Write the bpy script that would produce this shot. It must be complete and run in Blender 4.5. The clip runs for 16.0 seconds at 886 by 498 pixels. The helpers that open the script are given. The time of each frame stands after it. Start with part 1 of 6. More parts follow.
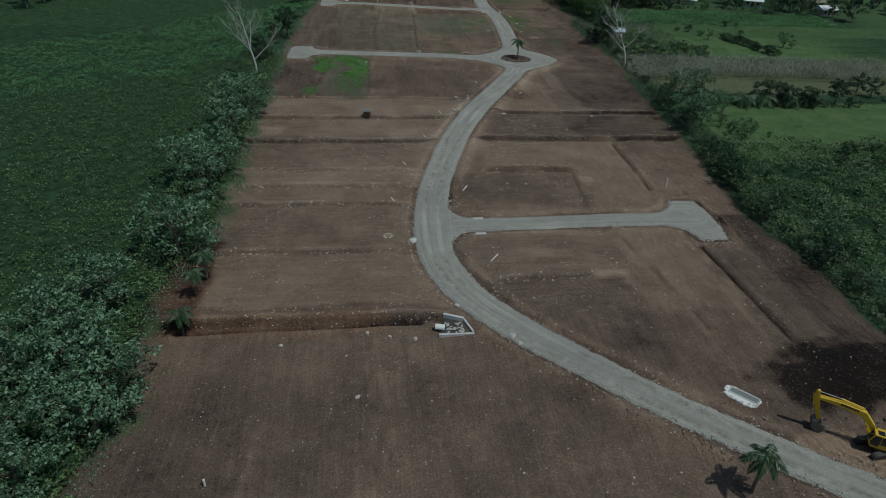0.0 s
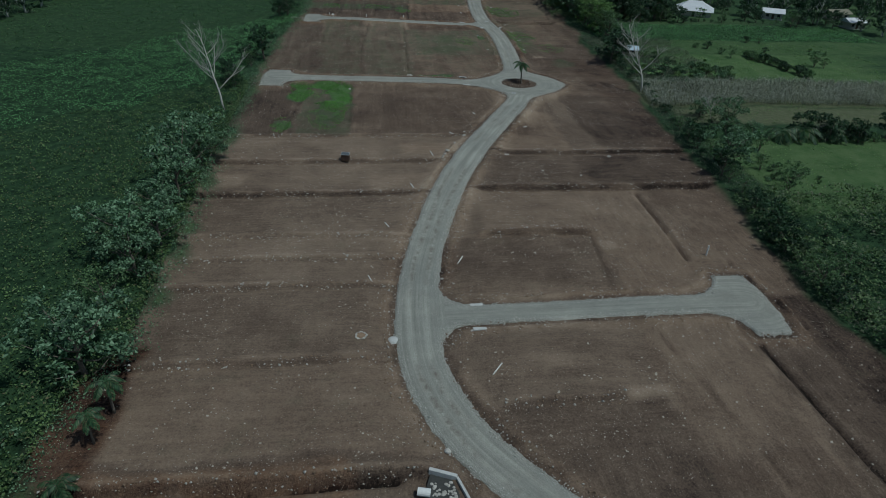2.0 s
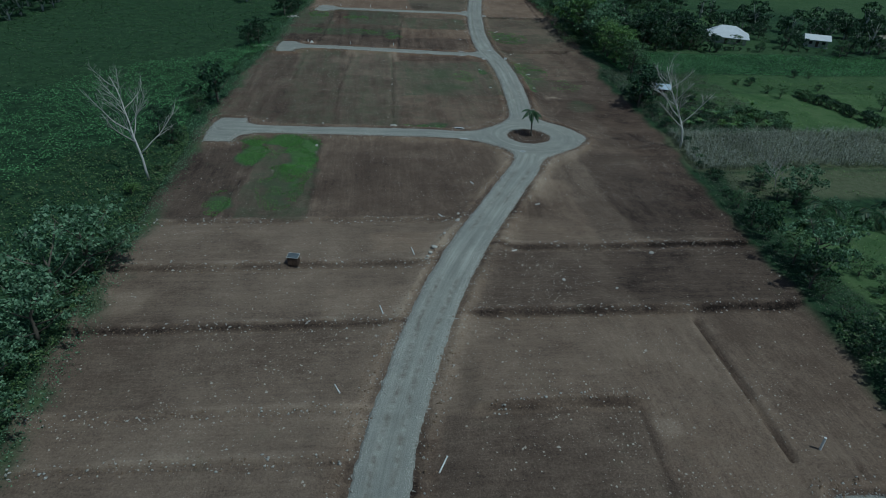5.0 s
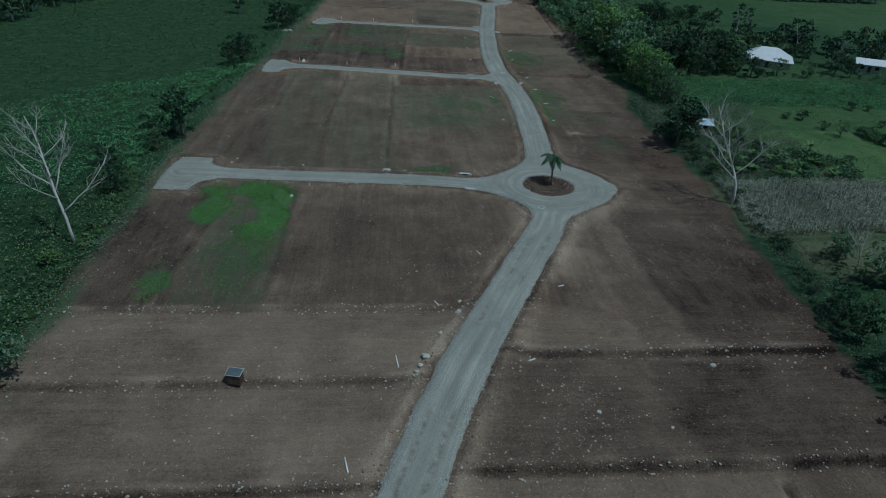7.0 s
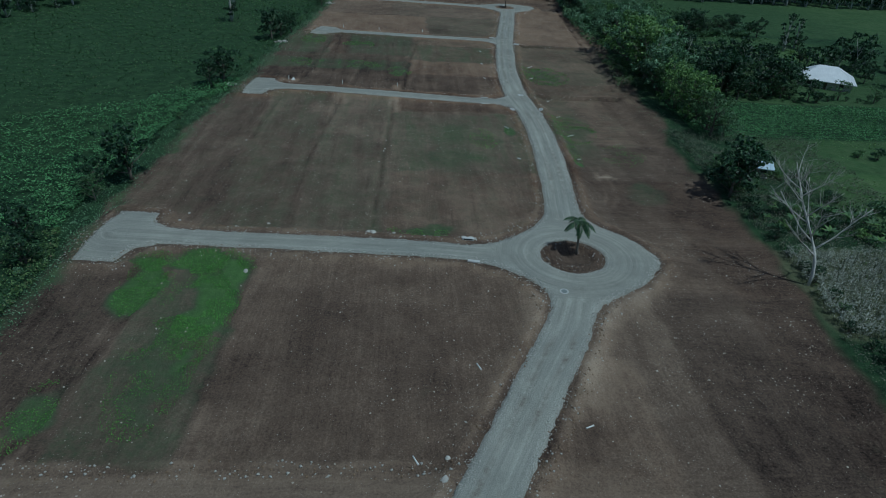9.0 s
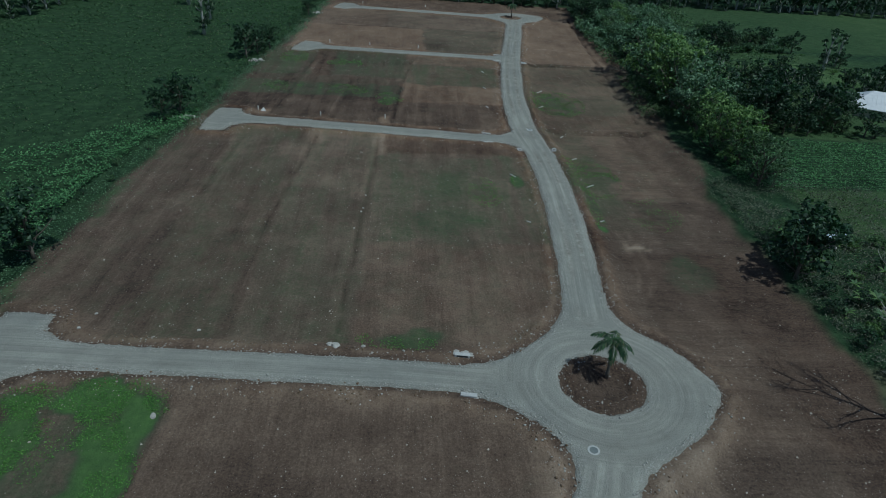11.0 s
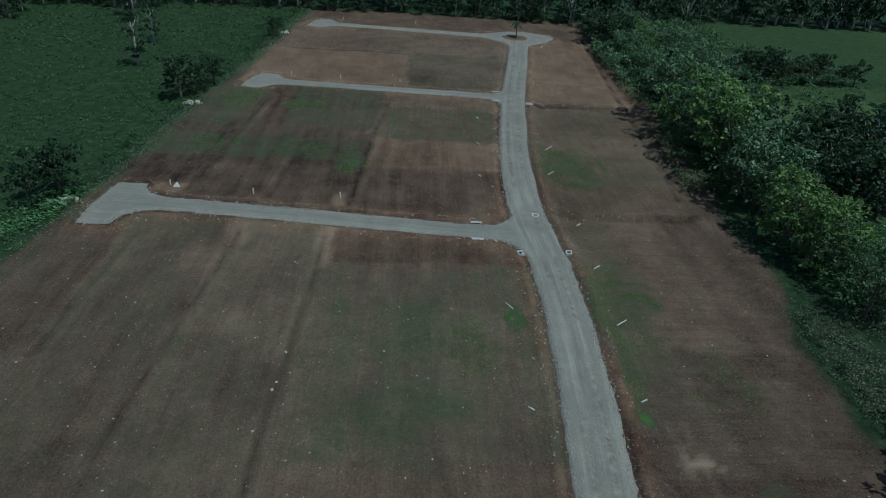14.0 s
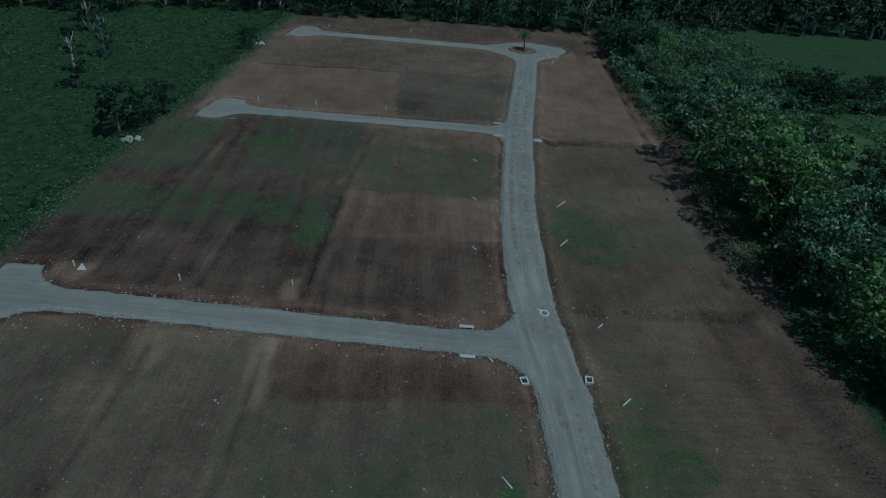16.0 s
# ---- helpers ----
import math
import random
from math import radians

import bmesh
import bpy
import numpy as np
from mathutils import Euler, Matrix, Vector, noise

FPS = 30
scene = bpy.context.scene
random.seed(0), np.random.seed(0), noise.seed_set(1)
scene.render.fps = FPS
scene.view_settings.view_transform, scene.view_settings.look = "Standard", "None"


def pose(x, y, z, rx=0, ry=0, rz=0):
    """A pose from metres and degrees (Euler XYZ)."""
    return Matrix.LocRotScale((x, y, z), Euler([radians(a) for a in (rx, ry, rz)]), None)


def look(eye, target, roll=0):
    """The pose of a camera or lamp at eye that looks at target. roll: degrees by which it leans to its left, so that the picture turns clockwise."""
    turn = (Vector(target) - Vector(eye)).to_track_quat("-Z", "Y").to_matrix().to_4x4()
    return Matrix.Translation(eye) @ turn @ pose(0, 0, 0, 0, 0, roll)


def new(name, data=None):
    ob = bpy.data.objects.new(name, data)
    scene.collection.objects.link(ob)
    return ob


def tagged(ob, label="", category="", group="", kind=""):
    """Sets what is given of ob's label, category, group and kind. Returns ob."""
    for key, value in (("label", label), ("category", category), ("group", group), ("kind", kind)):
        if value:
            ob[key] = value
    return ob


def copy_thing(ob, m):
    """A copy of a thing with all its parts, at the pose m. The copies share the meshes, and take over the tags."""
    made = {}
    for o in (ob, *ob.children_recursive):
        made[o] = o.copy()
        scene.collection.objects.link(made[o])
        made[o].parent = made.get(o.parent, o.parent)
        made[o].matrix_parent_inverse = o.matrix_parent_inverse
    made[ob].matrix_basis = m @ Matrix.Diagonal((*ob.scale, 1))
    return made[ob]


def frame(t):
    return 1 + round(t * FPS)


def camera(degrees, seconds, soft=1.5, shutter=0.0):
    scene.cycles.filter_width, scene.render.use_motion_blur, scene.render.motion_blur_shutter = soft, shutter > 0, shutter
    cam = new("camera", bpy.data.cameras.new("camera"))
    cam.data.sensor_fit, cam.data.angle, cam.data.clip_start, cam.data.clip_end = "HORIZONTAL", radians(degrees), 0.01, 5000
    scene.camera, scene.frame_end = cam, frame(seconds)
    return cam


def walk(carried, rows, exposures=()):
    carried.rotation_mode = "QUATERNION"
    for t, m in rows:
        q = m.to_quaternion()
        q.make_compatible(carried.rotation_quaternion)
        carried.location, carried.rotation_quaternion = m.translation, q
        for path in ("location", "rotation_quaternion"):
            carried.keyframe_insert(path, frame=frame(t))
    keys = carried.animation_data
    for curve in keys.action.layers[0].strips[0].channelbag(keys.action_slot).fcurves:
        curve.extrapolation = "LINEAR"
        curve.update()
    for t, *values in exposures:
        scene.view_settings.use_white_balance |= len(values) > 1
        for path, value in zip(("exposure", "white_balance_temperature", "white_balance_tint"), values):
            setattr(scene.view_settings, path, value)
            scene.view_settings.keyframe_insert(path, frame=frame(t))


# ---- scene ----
cam = camera(70.0, 16.0, 0.05)
# seconds, eye, target, roll
PATH = [
    (0, (-2.274, -7.392, 53.441), (-2.041, -5.707, 52.387), 2.9),
    (0.5, (-1.091, -1.235, 53.276), (-0.861, 0.451, 52.224), 2.8),
    (1, (0.017, 5.101, 53.123), (0.246, 6.787, 52.072), 2.7),
    (1.5, (1.094, 11.568, 52.801), (1.323, 13.255, 51.752), 2.5),
    (2, (2.132, 18.336, 52.315), (2.366, 20.026, 51.272), 2.7),
    (2.5, (3.240, 24.845, 52.075), (3.476, 26.537, 51.036), 2.6),
    (3, (4.378, 31.180, 51.782), (4.617, 32.876, 50.747), 2.6),
    (3.5, (5.626, 37.549, 51.586), (5.866, 39.246, 50.555), 2.6),
    (4, (7.124, 44.015, 51.482), (7.357, 45.713, 50.452), 2.6),
    (6.5, (12.495, 77.105, 49.051), (12.703, 78.821, 48.045), 3.3),
    (7, (13.868, 83.767, 48.882), (14.063, 85.484, 47.876), 3.4),
    (7.5, (15.296, 90.480, 48.739), (15.478, 92.197, 47.731), 3.5),
    (8, (16.613, 97.152, 48.668), (16.782, 98.869, 47.657), 3.5),
    (8.5, (18.034, 104.204, 48.385), (18.186, 105.922, 47.372), 3.5),
    (9, (19.272, 110.984, 48.179), (19.411, 112.701, 47.164), 3.5),
    (11.5, (23.785, 146.084, 47.992), (23.907, 147.798, 46.969), 3.7),
    (12, (25.137, 153.212, 48.159), (25.246, 154.925, 47.133), 3.6),
    (12.5, (26.470, 160.445, 48.238), (26.571, 162.158, 47.210), 3.5),
    (13, (27.680, 167.460, 48.125), (27.783, 169.172, 47.097), 3.7),
    (13.5, (28.758, 174.492, 47.979), (28.864, 176.204, 46.950), 3.8),
    (14, (29.844, 181.479, 47.980), (29.950, 183.189, 46.948), 3.7),
    (14.5, (30.699, 188.480, 48.125), (30.804, 190.185, 47.086), 3.9),
    (15, (31.524, 195.508, 48.245), (31.625, 197.210, 47.200), 4.0),
    (15.5, (32.438, 202.655, 48.367), (32.535, 204.352, 47.314), 4.0),
    (16, (33.612, 209.892, 48.393), (33.702, 211.586, 47.333), 4.1),
]
walk(cam, [(t, look(eye, target, roll)) for t, eye, target, roll in PATH], [(0, -1.09, 6000, 0), (3.5, -1.2, 5450, -6), (9, -1.17, 5150, -8), (12.5, -1.06, 5600, -3), (14, -1.1, 5550, -4), (15, -1.2, 5450, -5), (16, -1.62, 5000, -8)])

# ---- light ----
SUN_DIR = Vector((0.36, -0.25, 0.90)).normalized()
world = bpy.data.worlds.new("world")
scene.world = world
world.use_nodes = True
wn = world.node_tree.nodes
sky = wn.new("ShaderNodeTexSky")
sky.sky_type = "NISHITA"
sky.sun_disc = False
sky.sun_elevation = math.asin(SUN_DIR.z)
sky.sun_rotation = math.atan2(SUN_DIR.x, SUN_DIR.y)
wn["Background"].inputs["Strength"].default_value = 0.09
world.node_tree.links.new(sky.outputs["Color"], wn["Background"].inputs["Color"])
sun = new("sun", bpy.data.lights.new("sun", "SUN"))
sun.data.energy = 4.0
sun.data.angle = radians(0.6)
sun.data.color = (1.0, 0.96, 0.9)
sun.matrix_world = look((60, -40, 150), Vector((60, -40, 150)) - SUN_DIR)


# ---- materials ----
class Nodes:
    """A short way to write node materials."""

    def __init__(self, name):
        self.mat = bpy.data.materials.new(name)
        self.mat.use_nodes = True
        self.t = self.mat.node_tree
        self.bsdf = self.t.nodes["Principled BSDF"]

    def add(self, kind, **values):
        n = self.t.nodes.new(kind)
        for k, v in values.items():
            n.inputs[k].default_value = v
        return n

    def link(self, a, b):
        self.t.links.new(a, b)

    def coords(self):
        return self.add("ShaderNodeNewGeometry").outputs["Position"]

    def noise(self, scale, detail=4.0, rough=0.55, vec=None):
        n = self.add("ShaderNodeTexNoise", Scale=scale, Detail=detail, Roughness=rough)
        self.link(vec or self.coords(), n.inputs["Vector"])
        return n.outputs["Fac"]

    def stretch(self, sx, sy, sz, turn=0.0):
        m = self.add("ShaderNodeMapping")
        m.inputs["Scale"].default_value = (sx, sy, sz)
        m.inputs["Rotation"].default_value = (0, 0, radians(turn))
        self.link(self.coords(), m.inputs["Vector"])
        return m.outputs["Vector"]

    def ramp(self, fac, *stops):
        r = self.add("ShaderNodeValToRGB")
        while len(r.color_ramp.elements) < len(stops):
            r.color_ramp.elements.new(0.5)
        for e, (p, c) in zip(r.color_ramp.elements, stops):
            e.position = p
            e.color = (*c, 1) if isinstance(c, tuple) else (c, c, c, 1)
        self.link(fac, r.inputs["Fac"])
        return r.outputs["Color"]

    def mix(self, fac, a, b, how="MIX"):
        m = self.t.nodes.new("ShaderNodeMix")
        m.data_type, m.blend_type = "RGBA", how
        for v, i in ((fac, 0), (a, 6), (b, 7)):
            if isinstance(v, (int, float)):
                m.inputs[i].default_value = v if i == 0 else (v, v, v, 1)
            elif isinstance(v, tuple):
                m.inputs[i].default_value = (*v, 1)
            else:
                self.link(v, m.inputs[i])
        return m.outputs[2]

    def maths(self, how, a, b, c=None):
        m = self.t.nodes.new("ShaderNodeMath")
        m.operation = how
        for i, v in enumerate((a, b, c)):
            if v is None:
                continue
            if isinstance(v, (int, float)):
                m.inputs[i].default_value = v
            else:
                self.link(v, m.inputs[i])
        return m.outputs[0]

    def done(self, color, rough=0.9, bump=None, depth=0.05, metal=0.0, spec=0.3):
        if isinstance(color, tuple):
            self.bsdf.inputs["Base Color"].default_value = (*color, 1)
        else:
            self.link(color, self.bsdf.inputs["Base Color"])
        if isinstance(rough, (int, float)):
            self.bsdf.inputs["Roughness"].default_value = rough
        else:
            self.link(rough, self.bsdf.inputs["Roughness"])
        self.bsdf.inputs["Metallic"].default_value = metal
        self.bsdf.inputs["Specular IOR Level"].default_value = spec
        if bump is not None:
            b = self.add("ShaderNodeBump", Distance=depth, Strength=1.0)
            self.link(bump, b.inputs["Height"])
            self.link(b.outputs["Normal"], self.bsdf.inputs["Normal"])
        return self.mat


def ground_material():
    n = Nodes("earth_and_grass")
    zone = n.add("ShaderNodeVertexColor")
    zone.layer_name = "zone"
    sep = n.add("ShaderNodeSeparateColor")
    n.link(zone.outputs["Color"], sep.inputs["Color"])
    weeds, tone, field, raked = sep.outputs["Red"], sep.outputs["Green"], sep.outputs["Blue"], zone.outputs["Alpha"]
    kind = n.add("ShaderNodeVertexColor")
    kind.layer_name = "field"
    ks = n.add("ShaderNodeSeparateColor")
    n.link(kind.outputs["Color"], ks.inputs["Color"])
    mott = n.noise(0.22, 5, 0.6)
    fine = n.noise(2.6, 6, 0.65)
    # harrow lines: north-south on the ploughed lots, east-west on the levelled terraces
    furrow = n.maths("ADD", n.maths("MULTIPLY", n.noise(1.0, 3, 0.6, n.stretch(1.1, 0.06, 1, -3)), 0.5), n.maths("MULTIPLY", n.noise(1.0, 3, 0.6, n.stretch(3.6, 0.16, 1, -3)), 0.5))
    rake = n.maths("ADD", n.maths("MULTIPLY", n.noise(1.0, 3, 0.6, n.stretch(0.08, 1.1, 1, 2)), 0.5), n.maths("MULTIPLY", n.noise(1.0, 3, 0.6, n.stretch(0.2, 3.2, 1, 2)), 0.5))
    lines = n.mix(raked, furrow, rake)
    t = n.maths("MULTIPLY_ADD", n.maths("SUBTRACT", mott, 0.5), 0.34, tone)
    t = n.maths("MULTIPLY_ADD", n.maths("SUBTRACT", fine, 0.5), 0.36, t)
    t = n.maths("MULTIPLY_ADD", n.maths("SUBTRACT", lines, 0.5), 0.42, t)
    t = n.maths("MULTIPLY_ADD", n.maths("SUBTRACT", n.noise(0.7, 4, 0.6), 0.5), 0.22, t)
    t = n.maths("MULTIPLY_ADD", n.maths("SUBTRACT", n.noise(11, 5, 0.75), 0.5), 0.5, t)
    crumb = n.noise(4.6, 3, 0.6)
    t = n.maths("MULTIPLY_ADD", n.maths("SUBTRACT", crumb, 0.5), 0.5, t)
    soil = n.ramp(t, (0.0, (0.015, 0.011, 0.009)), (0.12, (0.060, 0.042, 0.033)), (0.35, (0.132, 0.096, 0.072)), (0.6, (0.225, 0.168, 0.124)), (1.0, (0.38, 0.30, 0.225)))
    clay = n.ramp(t, (0.0, (0.022, 0.010, 0.007)), (0.2, (0.100, 0.052, 0.032)), (0.45, (0.190, 0.110, 0.066)), (1.0, (0.40, 0.27, 0.17)))
    soil = n.mix(n.maths("MULTIPLY", ks.outputs["Blue"], n.ramp(n.noise(0.5, 5, 0.65), (0.3, 0.25), (0.62, 1.0))), soil, clay)
    # pale grit in the topsoil
    grit = n.add("ShaderNodeTexVoronoi", Scale=2.3, Randomness=1.0)
    n.link(n.coords(), grit.inputs["Vector"])
    speck = n.ramp(grit.outputs["Distance"], (0.09, 1.0), (0.15, 0.0))
    speck = n.mix(1.0, speck, n.ramp(n.noise(0.35, 3), (0.42, 0.0), (0.62, 0.75)), "MULTIPLY")
    soil = n.mix(speck, soil, (0.34, 0.29, 0.24))
    chips = n.add("ShaderNodeTexVoronoi", Scale=5.5, Randomness=1.0)
    n.link(n.coords(), chips.inputs["Vector"])
    chip = n.mix(1.0, n.ramp(chips.outputs["Distance"], (0.10, 1.0), (0.18, 0.0)), n.ramp(n.noise(0.8, 4, 0.7), (0.48, 0.0), (0.6, 0.7)), "MULTIPLY")
    soil = n.mix(chip, soil, (0.36, 0.30, 0.245))
    # weeds break through in tufts
    tuft = n.maths("ADD", n.maths("MULTIPLY", n.noise(1.7, 6, 0.7), 0.75), n.maths("MULTIPLY", n.noise(0.16, 4, 0.6), 0.5))
    cover = n.maths("SUBTRACT", n.maths("MULTIPLY_ADD", weeds, 0.85, tuft), 0.85)
    film = n.maths("MULTIPLY", n.ramp(n.maths("MULTIPLY_ADD", weeds, 1.2, n.maths("MULTIPLY_ADD", n.noise(0.3, 5, 0.6), 0.9, -0.55)), (0.0, 0.0), (0.6, 1.0)), 0.75)
    cover = n.maths("MULTIPLY", n.ramp(cover, (0.0, 0.0), (0.30, 1.0)), 0.8)
    olive = n.ramp(n.noise(3.0, 5, 0.7), (0.3, (0.050, 0.062, 0.036)), (0.7, (0.125, 0.138, 0.088)))
    green = n.ramp(n.noise(0.9, 5), (0.3, (0.048, 0.076, 0.038)), (0.7, (0.088, 0.122, 0.060)))
    green = n.mix(n.ramp(weeds, (0.45, 0.0), (0.85, 1.0)), green, n.ramp(n.noise(1.4, 5, 0.7), (0.3, (0.056, 0.128, 0.036)), (0.7, (0.100, 0.205, 0.054))))
    site = n.mix(cover, n.mix(film, soil, olive), green)
    # outside the site: pasture and the dark green ground under crops
    pasture = n.ramp(n.noise(0.12, 6, 0.6), (0.3, (0.050, 0.105, 0.034)), (0.5, (0.084, 0.150, 0.054)), (0.72, (0.130, 0.190, 0.080)))
    pasture = n.mix(n.ramp(n.noise(2.2, 5, 0.7), (0.35, 0.0), (0.75, 0.5)), pasture, (0.045, 0.085, 0.025))
    pasture = n.mix(n.ramp(n.noise(0.45, 5, 0.65), (0.4, 0.0), (0.7, 0.6)), pasture, (0.135, 0.185, 0.085))
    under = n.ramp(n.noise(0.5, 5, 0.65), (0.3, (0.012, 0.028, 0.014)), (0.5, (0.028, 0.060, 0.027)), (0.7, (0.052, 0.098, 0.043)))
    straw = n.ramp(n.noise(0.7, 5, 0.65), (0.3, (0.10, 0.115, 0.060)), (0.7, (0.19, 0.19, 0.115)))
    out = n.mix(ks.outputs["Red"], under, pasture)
    out = n.mix(ks.outputs["Green"], out, straw)
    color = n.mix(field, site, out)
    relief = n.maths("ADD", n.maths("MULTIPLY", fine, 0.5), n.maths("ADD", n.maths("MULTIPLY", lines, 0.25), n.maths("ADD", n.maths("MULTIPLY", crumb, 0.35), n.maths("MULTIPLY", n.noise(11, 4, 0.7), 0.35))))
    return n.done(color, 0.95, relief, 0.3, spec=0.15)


def gravel_material():
    n = Nodes("crushed_limestone")
    track = n.add("ShaderNodeVertexColor")
    track.layer_name = "wear"
    sep = n.add("ShaderNodeSeparateColor")
    n.link(track.outputs["Color"], sep.inputs["Color"])
    lane = n.add("ShaderNodeVertexColor")
    lane.layer_name = "lane"
    # tyre streaks that follow the way
    wide = n.add("ShaderNodeMapping")
    wide.inputs["Scale"].default_value = (1.25, 0.035, 1)
    n.link(lane.outputs["Color"], wide.inputs["Vector"])
    narrow = n.add("ShaderNodeMapping")
    narrow.inputs["Scale"].default_value = (4.2, 0.07, 1)
    n.link(lane.outputs["Color"], narrow.inputs["Vector"])
    streak = n.maths("ADD", n.maths("MULTIPLY", n.noise(1.0, 3, 0.6, wide.outputs["Vector"]), 0.55), n.maths("MULTIPLY", n.noise(1.0, 4, 0.65, narrow.outputs["Vector"]), 0.45))
    worn = n.maths("MULTIPLY_ADD", n.maths("SUBTRACT", n.noise(0.35, 5, 0.6), 0.5), 0.6, sep.outputs["Red"])
    worn = n.maths("MULTIPLY_ADD", n.maths("SUBTRACT", streak, 0.5), 1.9, worn)
    worn = n.maths("MULTIPLY_ADD", n.maths("SUBTRACT", n.noise(2.4, 4, 0.65), 0.5), 0.5, worn)
    stone = n.add("ShaderNodeTexVoronoi", Scale=8.0)
    n.link(n.coords(), stone.inputs["Vector"])
    base = n.ramp(worn, (0.0, (0.215, 0.214, 0.188)), (0.5, (0.325, 0.322, 0.282)), (1.0, (0.455, 0.448, 0.395)))
    grain = n.ramp(n.noise(9, 5, 0.8), (0.3, 0.80), (0.7, 1.18))
    color = n.mix(1.0, base, grain, "MULTIPLY")
    pale = n.ramp(stone.outputs["Distance"], (0.2, 0.95), (0.38, 0.0))
    color = n.mix(n.mix(1.0, pale, sep.outputs["Green"], "MULTIPLY"), color, (0.62, 0.61, 0.57))
    damp = n.ramp(n.noise(0.06, 4, 0.6), (0.45, 0.0), (0.7, 0.35))
    color = n.mix(damp, color, (0.20, 0.21, 0.20))
    # a little earth carried on to it
    mud = n.maths("MULTIPLY", sep.outputs["Blue"], n.ramp(n.noise(0.8, 5, 0.7), (0.36, 0.0), (0.6, 0.9)))
    color = n.mix(mud, color, (0.15, 0.13, 0.105))
    relief = n.maths("ADD", n.noise(6, 4, 0.8), n.maths("MULTIPLY", stone.outputs["Distance"], -0.7))
    return n.done(color, 0.92, relief, 0.10, spec=0.2)


def leaf_material(name, dark, mid, light, dry=None, shine=0.5):
    n = Nodes(name)
    g = n.add("ShaderNodeNewGeometry")
    r = g.outputs["Random Per Island"]
    stops = [(0.0, dark), (0.45, mid), (0.85, light)] + ([(0.97, dry)] if dry else [])
    c = n.ramp(r, *stops)
    drift = n.ramp(n.noise(0.09, 4, 0.6), (0.3, 0.72), (0.7, 1.22))
    c = n.mix(1.0, c, drift, "MULTIPLY")
    mat = n.done(c, shine, spec=0.35)
    tr = n.add("ShaderNodeBsdfTranslucent")
    n.link(n.mix(1.0, c, (0.9, 1.15, 0.5), "MULTIPLY"), tr.inputs["Color"])
    mx = n.add("ShaderNodeMixShader", Fac=0.28)
    n.link(n.bsdf.outputs[0], mx.inputs[1])
    n.link(tr.outputs[0], mx.inputs[2])
    n.link(mx.outputs[0], n.t.nodes["Material Output"].inputs["Surface"])
    return mat


def plain_material(name, low, high, scale=3.0, rough=0.8, depth=0.01, metal=0.0, spec=0.3):
    n = Nodes(name)
    f = n.maths("ADD", n.maths("MULTIPLY", n.noise(scale, 5, 0.65), 0.6), n.maths("MULTIPLY", n.noise(scale * 0.2, 4, 0.6), 0.4))
    f = n.maths("MULTIPLY_ADD", n.maths("SUBTRACT", n.add("ShaderNodeObjectInfo").outputs["Random"], 0.5), 0.15, f)
    return n.done(n.ramp(f, (0.3, low), (0.7, high)), rough, n.noise(scale * 4, 4, 0.7), depth, metal, spec)


GROUND = ground_material()
GRAVEL = gravel_material()
LEAF_TREE = leaf_material("broad_leaves", (0.024, 0.050, 0.024), (0.080, 0.155, 0.068), (0.170, 0.270, 0.120))
LEAF_SILVER = leaf_material("silvery_leaves", (0.026, 0.054, 0.030), (0.092, 0.172, 0.092), (0.240, 0.375, 0.230))
LEAF_BRUSH = leaf_material("grey_brush", (0.036, 0.044, 0.030), (0.100, 0.120, 0.084), (0.200, 0.220, 0.165), (0.25, 0.23, 0.18))
LEAF_DARK = leaf_material("dark_leaves", (0.011, 0.030, 0.018), (0.026, 0.064, 0.032), (0.054, 0.110, 0.050))
LEAF_LIME = leaf_material("fresh_leaves", (0.040, 0.085, 0.024), (0.120, 0.215, 0.065), (0.235, 0.360, 0.120))
LEAF_SCRUB = leaf_material("scrub_leaves", (0.028, 0.056, 0.022), (0.088, 0.150, 0.056), (0.175, 0.250, 0.110), (0.20, 0.20, 0.15))
LEAF_CROP = leaf_material("crop_leaves", (0.026, 0.068, 0.028), (0.092, 0.215, 0.084), (0.190, 0.380, 0.155))
# darker weed leaves: shade over the far northwest put into the colour
LEAF_GRASS_SHADED = leaf_material("grass_leaves", (0.016, 0.043, 0.017), (0.055, 0.120, 0.042), (0.120, 0.212, 0.084), (0.139, 0.152, 0.094))
LEAF_WEED = leaf_material("weed_leaves", (0.022, 0.048, 0.018), (0.088, 0.150, 0.052), (0.175, 0.260, 0.100), (0.185, 0.160, 0.095))
LEAF_SPROUT = leaf_material("sprout_leaves", (0.065, 0.175, 0.034), (0.120, 0.285, 0.054), (0.190, 0.370, 0.080))
LEAF_PALM = leaf_material("palm_leaves", (0.016, 0.045, 0.022), (0.042, 0.096, 0.042), (0.090, 0.170, 0.075), (0.150, 0.150, 0.085))
CORN = leaf_material("dry_corn", (0.14, 0.15, 0.13), (0.28, 0.29, 0.26), (0.45, 0.455, 0.42), (0.11, 0.14, 0.075), 0.8)
BARK = plain_material("grey_bark", (0.085, 0.070, 0.055), (0.20, 0.175, 0.145), 4, 0.9, 0.03)
PALE_BARK = plain_material("pale_bark", (0.36, 0.34, 0.31), (0.62, 0.60, 0.56), 3, 0.85, 0.02)
ROCK = plain_material("limestone", (0.33, 0.31, 0.275), (0.60, 0.575, 0.53), 6, 0.85, 0.04)
FIELD_ROCK = plain_material("dusty_stone", (0.24, 0.20, 0.155), (0.60, 0.55, 0.48), 1.5, 0.9, 0.04)
CLOD = plain_material("clods", (0.13, 0.088, 0.058), (0.34, 0.24, 0.16), 6, 0.95, 0.04)
